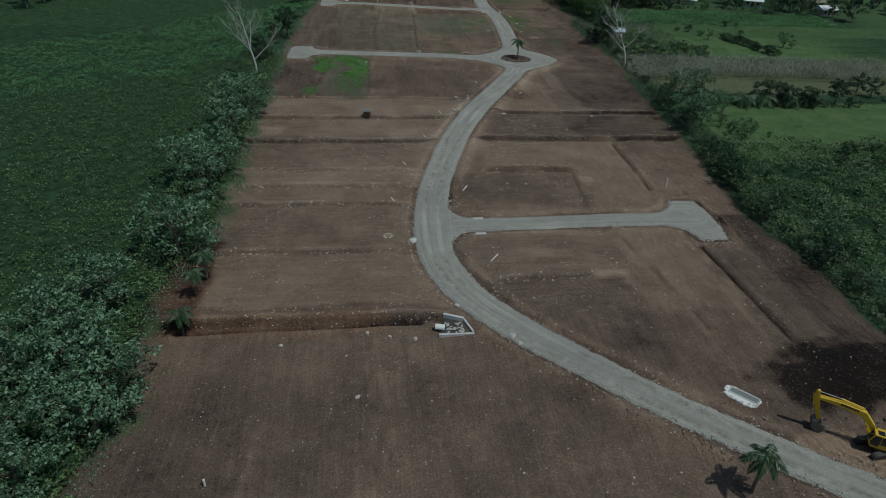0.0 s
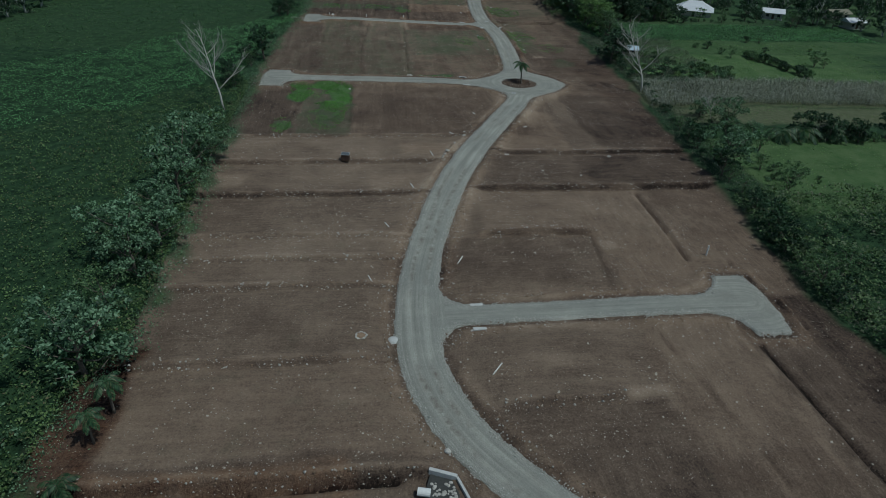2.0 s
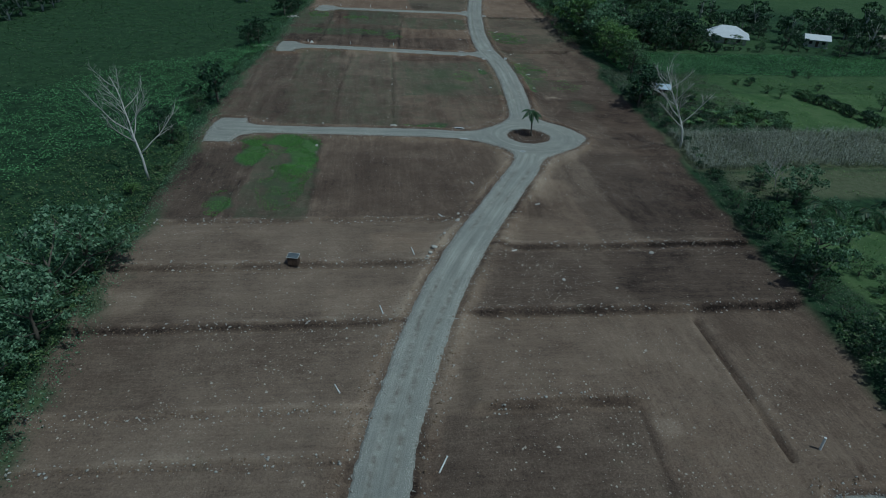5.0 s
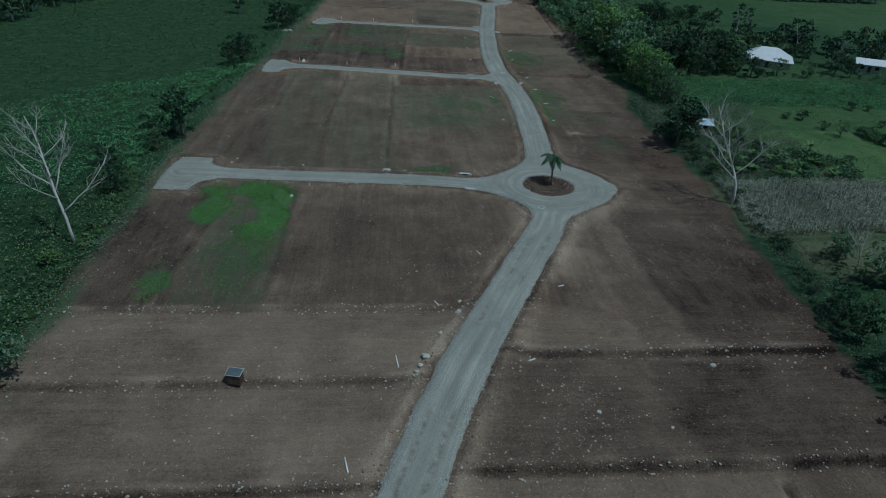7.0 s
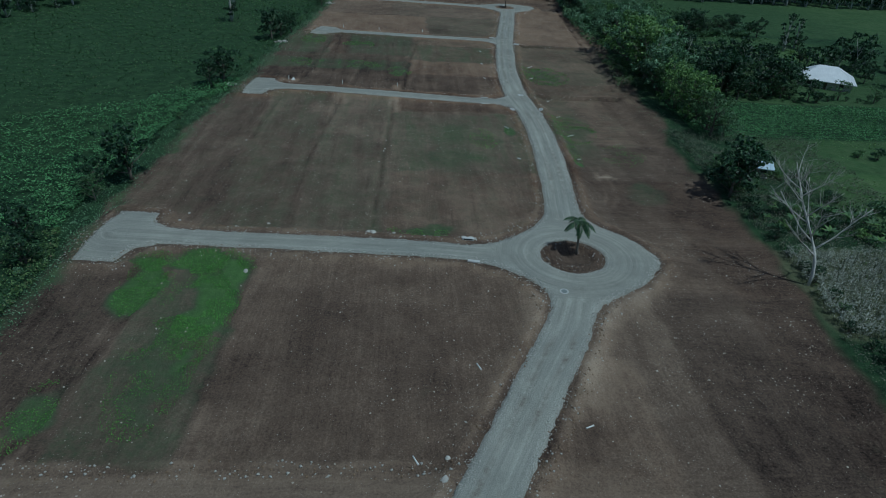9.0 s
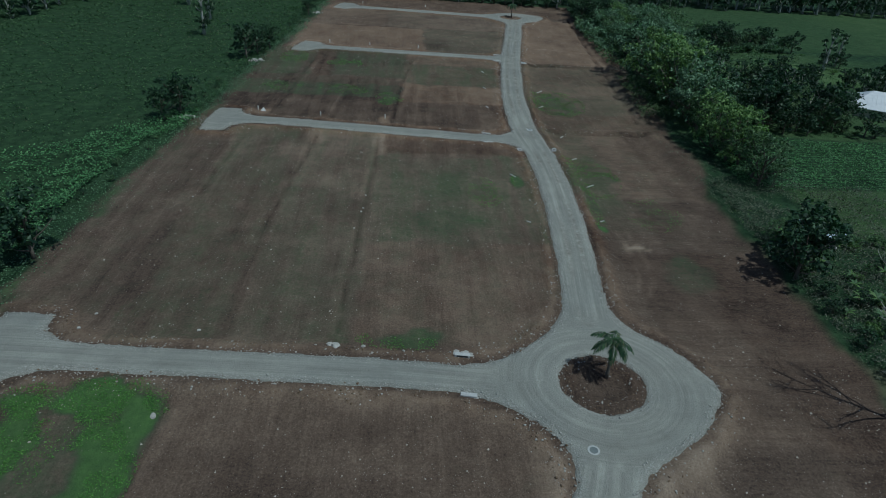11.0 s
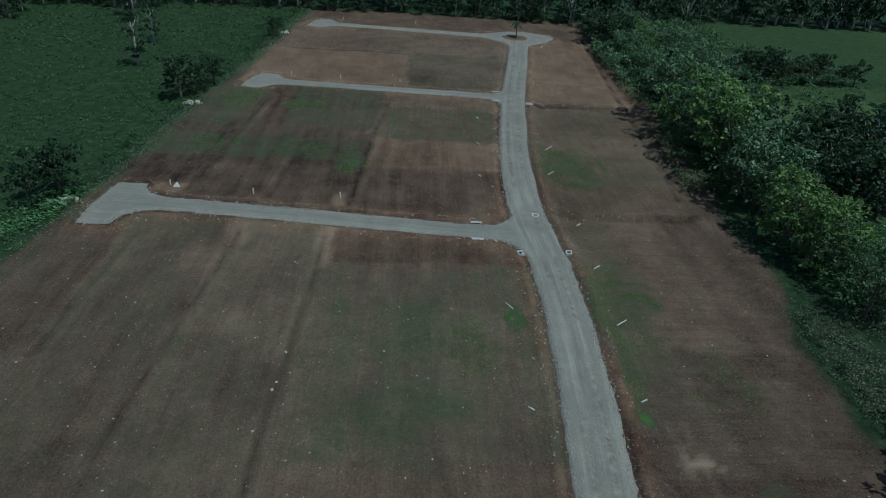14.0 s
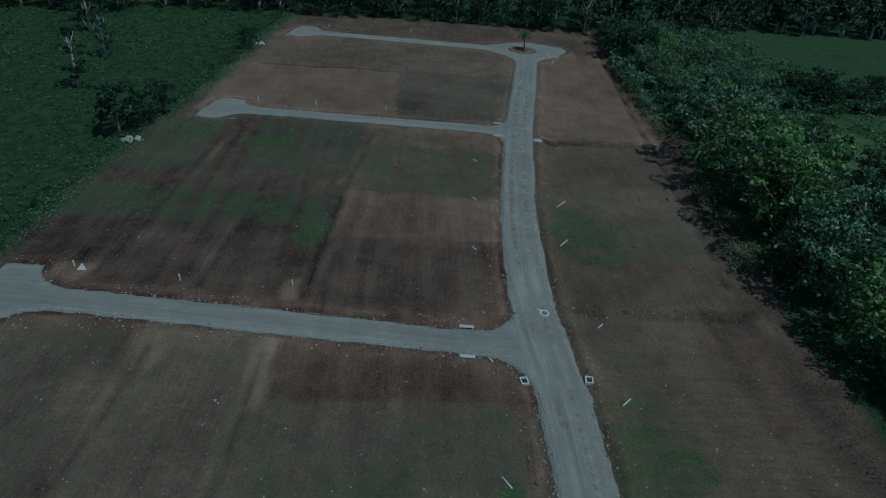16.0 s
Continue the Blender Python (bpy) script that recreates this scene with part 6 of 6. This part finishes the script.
def ribbed_cap():
    """A shallow ribbed dome of pale concrete."""
    bm = bmesh.new()
    rings, sides = 5, 36
    rows = []
    for i in range(rings + 1):
        a = math.pi / 2 * i / rings
        r = 0.72 * math.cos(a)
        rows.append([bm.verts.new((r * math.cos(2 * math.pi * k / sides), r * math.sin(2 * math.pi * k / sides), 0.34 * math.sin(a) + (0.03 if k % 4 < 2 else 0) * math.cos(a))) for k in range(sides)])
    for a, b in zip(rows, rows[1:]):
        for k in range(sides):
            bm.faces.new((a[k], a[(k + 1) % sides], b[(k + 1) % sides], b[k]))
    bm.faces.new(rows[0][::-1])
    bmesh.ops.remove_doubles(bm, verts=bm.verts, dist=0.002)
    root = new("concrete_cap")
    part("dome", bm, CONCRETE, root)
    v, f = tube([(0, 0, -0.2), (0, 0, 0.04)], [0.8, 0.8], 20)
    part("rim", mesh_of("rim", v, f, CONCRETE), CONCRETE, root, "flat concrete rim")
    return tagged(root, "round ribbed pale concrete cap beside the gravel", "drain cap")


rest(ribbed_cap(), 5.0, 82.1)


def kerb_slab(w, d, label):
    root = new("concrete_slab")
    part("slab", box(bmesh.new(), -w / 2, w / 2, -d / 2, d / 2, -0.2, 0.2, 0.03), CONCRETE, root)
    # dark block on the slab's front: the slot's shade as colour
    part("opening", box(bmesh.new(), -w * 0.36, w * 0.36, -d / 2 - 0.03, -d / 2 + 0.1, -0.05, 0.16), DAMP_AND_SHADE, root, "dark block for the shaded drain slot")
    rr = random.Random(5)
    for k in range(9):
        z = rr.uniform(0.35, 0.75)
        lump = part("cement_lump", STONES[k % 4], PLASTER, root, "lump of spilt white cement")
        lump.matrix_basis = pose(rr.uniform(-0.62, 0.62) * w, d * rr.uniform(0.3, 1.3), -0.05, 0, 0, rr.uniform(0, 360)) @ Matrix.Diagonal((z, z * 0.8, z * 0.4, 1))
    return tagged(root, label, "drain", "concrete drain slabs at the junctions")


slab = kerb_slab(1.8, 0.55, "white concrete drain slab at a road junction")
rest(slab, 29.9, 195.3, -6)
for x, y, w in ((30.2, 189.0, 172), (17.0, 88.9, 2), (16.6, 83.4, 180), (40.4, 270.3, -4), (40.2, 264.7, 176), (50.2, 338.6, -4), (49.6, 331.8, 176), (58.5, 404.5, -6)):
    copy_thing(slab, pose(x, y, ground_z(x, y), 0, 0, w))


def catch_basin():
    root = new("catch_basin")
    for b in ((-0.55, 0.55, 0.3, 0.45), (-0.55, 0.55, -0.45, -0.3), (-0.55, -0.4, -0.3, 0.3), (0.4, 0.55, -0.3, 0.3)):
        part("kerb", box(bmesh.new(), *b, -0.3, 0.3, 0.02), PLASTER, root)
    # dark plug in the shaft: its shade put into the colour
    part("hole", box(bmesh.new(), -0.4, 0.4, -0.3, 0.3, -0.3, 0.08), DAMP_AND_SHADE, root, "dark plug for the shaded shaft")
    return tagged(root, "open white concrete catch basin beside the road", "drain", "catch basins")


basin = catch_basin()
rest(basin, 53.6, 261.4, 80)
for x, y, w in ((46.3, 261.0, 100),):
    copy_thing(basin, pose(x, y, ground_z(x, y), 0, 0, w))


# ---- lot markers and poles ----
def marker_post():
    root = new("marker_post")
    v, f = tube([(0, 0, -0.3), (0, 0, 1.0)], [0.11, 0.11], 10)
    part("pipe", mesh_of("pipe", v, f, PVC), PVC, root)
    v, f = tube([(0, 0, 0.99), (0, 0, 1.03)], [0.125, 0.125], 10)
    part("cap", mesh_of("cap", v, f, PLASTER), PLASTER, root)
    return tagged(root, "upright white plastic pipe marking a lot", "post", "white lot marker posts")


post = marker_post()
rest(post, 56.0, 99.0, 0)
post.matrix_basis = post.matrix_basis @ Matrix.Diagonal((1.2, 1.2, 1.7, 1))
POSTS = [(18.0, 277.2), (3.6, 277.4), (-10.6, 279.4), (-1.8, 344.8), (10.7, 344.6), (26, 343.4), (3.8, 416.2), (29.5, 414.6), (-18.8, 35.3)]
for x, y in POSTS:
    copy_thing(post, pose(x, y, ground_z(x, y)) @ Matrix.Diagonal((1 / 1.2, 1 / 1.2, 0.9 / 1.7, 1)))


def lying_pole(a, b):
    """A white pipe that lies on the earth from a to b."""
    pa, pb = Vector((*a, ground_z(*a) + 0.07)), Vector((*b, ground_z(*b) + 0.07))
    root = new("white_pipe")
    v, f = tube([pa, pa.lerp(pb, 0.5), pb], [0.085] * 3, 8)
    part("pipe", mesh_of("pipe", v, f, PVC, True), PVC, root)
    d = (pb - pa).normalized()
    v, f = tube([pb - d * 0.01, pb + d * 0.03], [0.11, 0.11], 8)
    part("collar", mesh_of("collar", v, f, PLASTER), PLASTER, root)
    return tagged(root, "white plastic pipe lying on bare earth", "pipe", "white pipes lying on the lots")


for a, b in (((42.5, 265.0), (43.0, 263.8)), ((42.6, 248.3), (43.4, 247.0)), ((56.7, 245.0), (58.3, 246.4)), ((56.9, 258.6), (58.1, 259.9)), ((57.4, 272.5), (58.1, 273.2)), ((55.6, 291.0), (57.2, 293.3)),
             ((57.2, 303.5), (59.1, 306.2)), ((55.7, 231.3), (56.5, 231.9)), ((42.9, 229.8), (43.5, 229.3)), ((42.1, 288.9), (42.6, 288.2)), ((43.0, 304.8), (43.5, 304.0)), ((44.0, 320.0), (44.5, 319.2)), ((70.2, 389.4), (72.4, 394.2))):
    lying_pole(a, b)
for a, b in (((16.6, 73.9), (18.0, 75.7)), ((15.7, 99.1), (16.7, 101.0)), ((15.6, 142.0), (15.9, 139.8)), ((10.4, 127.1), (10.8, 125.2)), ((5.0, 112.0), (5.6, 110.7)), ((2.0, 96.2), (2.4, 94.9)),
             ((28.5, 166.8), (28.9, 165.7)), ((21.0, 153.0), (21.5, 152.0)), ((31.5, 141.2), (32.4, 141.8)), ((38.9, 156.8), (39.8, 157.3))):
    lying_pole(a, b)


def tarp():
    bm = bmesh.new()
    vs = [bm.verts.new(p) for p in ((-0.6, -0.4, 0.02), (0.65, -0.3, 0.02), (0.1, 0.1, 0.85), (0.0, 0.55, 0.02))]
    for f in ((0, 1, 2), (1, 3, 2), (3, 0, 2), (0, 3, 1)):
        bm.faces.new([vs[i] for i in f])
    ob = part("tarpaulin", bm, PLASTER)
    return tagged(ob, "small white tarpaulin over a heap of earth", "tarpaulin")


rest(tarp(), -9.4, 279.0)


# ---- shed ----
def shed():
    root = new("shed")
    for nm, b in (("wall", (-0.95, -0.9, -0.65, 0.65)), ("wall", (0.9, 0.95, -0.65, 0.65)), ("wall", (-0.9, 0.9, -0.65, -0.6)), ("wall", (-0.9, 0.9, 0.6, 0.65))):
        w = part(nm, box(bmesh.new(), *b, -0.15, 1.62, 0.008), TIMBER, root)
    for k in range(9):
        part("plank", box(bmesh.new(), -0.93 + k * 0.207, -0.75 + k * 0.207, -0.685, -0.655, 0.02 * (k % 2), 1.6, 0.006), TIMBER, root)
    for k in range(6):
        part("plank", box(bmesh.new(), 0.955, 0.985, -0.64 + k * 0.215, -0.45 + k * 0.215, 0.02 * (k % 2), 1.6, 0.006), TIMBER, root)
    tilt = pose(0, 0, 1.68, 5, 0, 0)
    bm = bmesh.new()
    rows = 40
    for i in range(rows + 1):
        xx = -1.05 + 2.1 * i / rows
        zz = 0.018 * math.sin(i * math.pi / 2)
        for yy, up in ((-0.75, 0), (0.75, 0), (-0.75, 0.02), (0.75, 0.02)):
            bm.verts.new((xx, yy, zz + up))
    bm.verts.ensure_lookup_table()
    for i in range(rows):
        a, b = 4 * i, 4 * i + 4
        for p, q in ((0, 1), (3, 2), (2, 0), (1, 3)):
            bm.faces.new((bm.verts[a + p], bm.verts[a + q], bm.verts[b + q], bm.verts[b + p]))
    bmesh.ops.transform(bm, matrix=tilt, verts=bm.verts)
    roof = part("roof", bm, ZINC, root, "blue-grey corrugated metal roof")
    for b in ((-1.1, 1.1, -0.81, -0.75), (-1.1, 1.1, 0.75, 0.81), (-1.1, -1.04, -0.75, 0.75), (1.04, 1.1, -0.75, 0.75)):
        part("edge_trim", box(bmesh.new(), *b, -0.05, 0.05, 0.006, tilt), CONCRETE, roof, "pale edge trim")
    return tagged(root, "small brown plank shed with metal roof", "shed")


hut = rest(shed(), -2.0, 138.0, -12)
hut.matrix_basis = hut.matrix_basis @ Matrix.Diagonal((0.78, 0.78, 0.8, 1))


# ---- houses among the eastern trees ----
def house(length, depth, wall_h, rise, roof_mat, label, gable=False):
    root = new("house")
    t = 0.2
    x, y = length / 2, depth / 2
    for b in ((-x, x, -y, -y + t), (-x, x, y - t, y), (-x, -x + t, -y + t, y - t), (x - t, x, -y + t, y - t)):
        part("wall", box(bmesh.new(), *b, -0.4, wall_h), WALL, root)
    part("floor_slab", box(bmesh.new(), -x - 0.3, x + 0.3, -y - 0.3, y + 0.3, -0.5, -0.02 + 0.1), CONCRETE, root)
    ex, ey, z0 = x + 0.9, y + 0.9, wall_h - 0.15
    ridge = x + 0.9 if gable else max(0.6, x - y * 0.9)
    bm = bmesh.new()
    low = [bm.verts.new(p) for p in ((-ex, -ey, z0), (ex, -ey, z0), (ex, ey, z0), (-ex, ey, z0))]
    low2 = [bm.verts.new((v.co.x, v.co.y, z0 + 0.14)) for v in low]
    ra, rb = bm.verts.new((-ridge, 0, z0 + rise)), bm.verts.new((ridge, 0, z0 + rise))
    bm.faces.new(low[::-1])
    for i in range(4):
        bm.faces.new((low[i], low[(i + 1) % 4], low2[(i + 1) % 4], low2[i]))
    bm.faces.new((low2[0], low2[1], rb, ra))
    bm.faces.new((low2[2], low2[3], ra, rb))
    bm.faces.new((low2[1], low2[2], rb))
    bm.faces.new((low2[3], low2[0], ra))
    roof = part("roof", bm, roof_mat, root, "sheet-metal roof")
    # seams of the roof sheets
    n = int(length / 0.9)
    for i in range(n):
        px = -ex + 2 * ex * (i + 0.5) / n
        top = max(0.0, min(1.0, (ex - abs(px)) / max(0.05, ex - ridge))) if not gable else 1.0
        for sgn in (-1, 1):
            v, f = tube([(px, sgn * ey, z0 + 0.15), (px, sgn * ey * (1 - top), z0 + 0.15 + (rise - 0.14) * top)], [0.03, 0.03], 4)
            part("seam", mesh_of("seam", v, f, roof_mat), roof_mat, roof)
    for px in (-x * 0.6, x * 0.6):
        # dark plate on the solid wall imitates the shade of an unlit opening
        win = part("window", box(bmesh.new(), px - 0.6, px + 0.6, -y - 0.03, -y + 0.02, 1.0, 2.1), DARK_PAINT, root, "dark plate for an unlit window opening")
        part("window_frame", box(bmesh.new(), px - 0.68, px + 0.68, -y - 0.05, -y - 0.031, 0.92, 1.0), CONCRETE, win)
    part("door", box(bmesh.new(), -0.5, 0.5, -y - 0.03, -y + 0.02, 0.1, 2.1), TIMBER, root, "brown wooden door")
    return tagged(root, label, "house")


rest(house(14.5, 10.5, 2.6, 3.6, ROOF_WHITE, "single-storey house with white hipped metal roof"), 147.5, 297, -28)
rest(house(7.5, 6, 2.7, 1.6, ROOF_WHITE, "small house with white metal roof among trees", True), 181, 291, -25)
rest(house(9, 6, 2.7, 1.6, ROOF_RUST, "small house with weathered olive metal roof", True), 212, 292, 5)
rest(house(7, 6, 2.7, 1.5, ROOF_WHITE, "low house with pale metal roof", True), 207, 274, 5)
rest(house(4.2, 3.4, 2.2, 1.0, ROOF_BLUE, "small hut with pale blue metal roof", True), 91.0, 226.5, -15)


# ---- excavator ----
def prism(profile, half, bevel=0.0):
    """A plate outline in x and z, given thickness in y."""
    bm = bmesh.new()
    a = [bm.verts.new((x, -half, z)) for x, z in profile]
    b = [bm.verts.new((x, half, z)) for x, z in profile]
    bm.faces.new(a)
    bm.faces.new(b[::-1])
    for i in range(len(a)):
        j = (i + 1) % len(a)
        bm.faces.new((a[i], b[i], b[j], a[j]))
    bmesh.ops.recalc_face_normals(bm, faces=bm.faces)
    if bevel:
        bmesh.ops.bevel(bm, geom=list(bm.edges), offset=bevel, segments=2, affect="EDGES", profile=0.5)
    return bm


def rod(a, b, r, material, parent, name, label="", sides=10):
    v, f = tube([a, b], [r, r], sides)
    return part(name, mesh_of(name, v, f, material, False), material, parent, label)


def excavator():
    root = new("excavator")
    under = pose(0, 0, 0, 0, 0, 38)
    for sgn in (-1, 1):
        outline = []
        for k in range(9):
            w = math.pi / 2 + math.pi * k / 8
            outline.append((-1.75 + 0.42 * math.cos(w), 0.42 + 0.42 * math.sin(w)))
        for k in range(9):
            w = -math.pi / 2 + math.pi * k / 8
            outline.append((1.75 + 0.42 * math.cos(w), 0.42 + 0.42 * math.sin(w)))
        bm = prism(outline, 0.27, 0.02)
        bmesh.ops.transform(bm, matrix=under @ pose(0, sgn * 1.15, 0), verts=bm.verts)
        track = part("track", bm, RUBBER, root, "muddy black crawler track")
        for k in range(22):
            for zz in (-0.012, 0.84):
                part("track_shoe", box(bmesh.new(), -1.78 + k * 0.165, -1.67 + k * 0.165, sgn * 1.15 - 0.3, sgn * 1.15 + 0.3, zz, zz + 0.035, 0, under), STEEL, track)
    part("car_body", box(bmesh.new(), -0.9, 0.9, -0.9, 0.9, 0.35, 0.95, 0.08, under), STEEL, root)
    v, f = tube([(0, 0, 0.9), (0, 0, 1.12)], [0.68, 0.68], 20)
    part("slew_ring", mesh_of("slew_ring", v, f, STEEL), STEEL, root)
    part("deck", box(bmesh.new(), -2.2, 1.35, -1.3, 1.3, 1.1, 1.3, 0.05), YELLOW, root)
    part("engine_hood", box(bmesh.new(), -2.0, -0.45, -1.27, 1.27, 1.302, 2.15, 0.12), YELLOW, root)
    bm = prism([(-2.75, 1.15), (-2.05, 1.15), (-2.05, 2.1), (-2.55, 2.1), (-2.75, 1.8)], 1.28, 0.06)
    part("counterweight", bm, YELLOW, root, "rounded yellow counterweight")
    part("tank", box(bmesh.new(), -0.4, 0.7, -1.27, -0.55, 1.302, 1.95, 0.08), YELLOW, root)
    cab = part("cab", prism([(-0.35, 1.302), (1.45, 1.302), (1.6, 1.9), (1.3, 2.92), (-0.3, 2.92)], 0.5, 0.05), YELLOW, root, "yellow operator cab")
    cab.matrix_basis = pose(0.05, 0.8, 0)
    for nm, prof, y0, y1 in (("side_window", [(-0.15, 1.75), (0.5, 1.75), (0.5, 2.75), (-0.15, 2.75)], 0.502, 0.515), ("door_window", [(0.58, 1.45), (1.36, 1.45), (1.48, 1.95), (1.22, 2.75), (0.58, 2.75)], 0.502, 0.515)):
        for sgn in (1, -1):
            bm = prism(prof, 0.0065)
            bmesh.ops.translate(bm, vec=(0, sgn * 0.51, 0), verts=bm.verts)
            part(nm, bm, GLASS, cab, "dark glass pane")
    part("windscreen", box(bmesh.new(), -0.006, 0.006, -0.42, 0.42, 0, 0.92, 0, pose(1.605, 0, 1.93, 0, -16, 0)), GLASS, cab, "dark glass windscreen")
    part("roof_window", box(bmesh.new(), 0.35, 1.0, -0.35, 0.35, 2.921, 2.935), GLASS, cab, "dark roof glass")
    rod((-1.6, -0.6, 2.1), (-1.6, -0.6, 2.65), 0.07, STEEL, root, "exhaust")
    for k in range(5):
        part("hood_louvre", box(bmesh.new(), -1.85 + k * 0.25, -1.72 + k * 0.25, -0.7, 0.7, 2.152, 2.175), DARK_PAINT, root)
    # boom, arm and bucket
    boom = part("boom", prism([(0.75, 1.55), (1.1, 1.45), (1.75, 2.6), (2.75, 3.72), (5.0, 4.2), (7.45, 4.32), (7.55, 4.52), (7.35, 4.65), (4.9, 4.75), (2.6, 4.42), (1.35, 3.0), (0.7, 1.9)], 0.27, 0.03), YELLOW, root, "cranked yellow boom")
    boom.matrix_basis = pose(0, -0.1, 0)
    for sgn in (-1, 1):
        for k in range(7):
            part("lettering_bar", box(bmesh.new(), 3.35 + k * 0.27, 3.55 + k * 0.27, sgn * 0.272 - 0.004, sgn * 0.272 + 0.004, -0.14, 0.14, 0, pose(0, 0, 4.36 - 0.0, 0, 0, 0) @ pose(0, 0, 0.10 + (k - 3) * 0.03)), DARK_PAINT, boom, "dark lettering bar")
        rod((1.3, sgn * 0.42 - 0.1, 1.5), (2.05, sgn * 0.42 - 0.1, 2.55), 0.085, YELLOW, root, "boom_cylinder", "yellow hydraulic cylinder")
        rod((2.05, sgn * 0.42 - 0.1, 2.55), (2.75, sgn * 0.42 - 0.1, 3.6), 0.05, CHROME, root, "boom_piston", "bright piston rod")
    rod((2.9, -0.1, 4.75), (5.2, -0.1, 5.12), 0.09, YELLOW, root, "arm_cylinder", "yellow hydraulic cylinder")
    rod((5.2, -0.1, 5.12), (7.55, -0.1, 5.25), 0.05, CHROME, root, "arm_piston", "bright piston rod")
    arm = part("arm", prism([(7.4, 5.4), (7.7, 5.35), (7.85, 4.5), (6.65, 1.5), (6.4, 1.4), (6.25, 1.55), (7.1, 4.2)], 0.2, 0.025), YELLOW, root, "yellow dipper arm")
    arm.matrix_basis = pose(0, -0.1, 0)
    rod((7.85, -0.1, 4.6), (7.45, -0.1, 3.2), 0.08, YELLOW, root, "bucket_cylinder", "yellow hydraulic cylinder")
    rod((7.45, -0.1, 3.2), (7.05, -0.1, 2.0), 0.045, CHROME, root, "bucket_piston", "bright piston rod")
    rod((7.05, -0.1, 2.0), (6.55, -0.1, 1.2), 0.07, STEEL, root, "bucket_link")
    bucket = new("bucket")
    bucket.parent = root
    bucket.matrix_basis = pose(6.3, -0.1, 0.3) @ Matrix.Diagonal((1.2, 1.15, 1.2, 1))
    curve = [(-0.45, 0.75), (0.15, 1.15), (0.55, 0.85), (0.62, 0.4), (0.4, 0.0), (-0.05, -0.12), (-0.5, 0.05)]
    shell = []
    for i, (x, z) in enumerate(curve[1:]):
        shell.append((x, z))
    inner = [(x * 0.88 - 0.02, z * 0.88 + 0.06) for x, z in shell][::-1]
    part("shell", prism(shell + inner, 0.6), STEEL, bucket, "worn steel bucket shell")
    for sgn in (-1, 1):
        bm = prism([(0.15, 1.15), (0.55, 0.85), (0.62, 0.4), (0.4, 0.0), (-0.05, -0.12), (-0.5, 0.05), (-0.3, 0.6)], 0.02)
        bmesh.ops.translate(bm, vec=(0, sgn * 0.6, 0), verts=bm.verts)
        part("cheek", bm, STEEL, bucket)
    for k in range(5):
        bm = prism([(-0.45, 0.1), (-0.45, -0.02), (-0.8, 0.1)], 0.05)
        bmesh.ops.translate(bm, vec=(0, -0.5 + k * 0.25, 0), verts=bm.verts)
        part("tooth", bm, STEEL, bucket)
    return tagged(root, "yellow crawler excavator digging beside the road", "excavator")


rest(excavator(), 53.0, 34.4, 148)
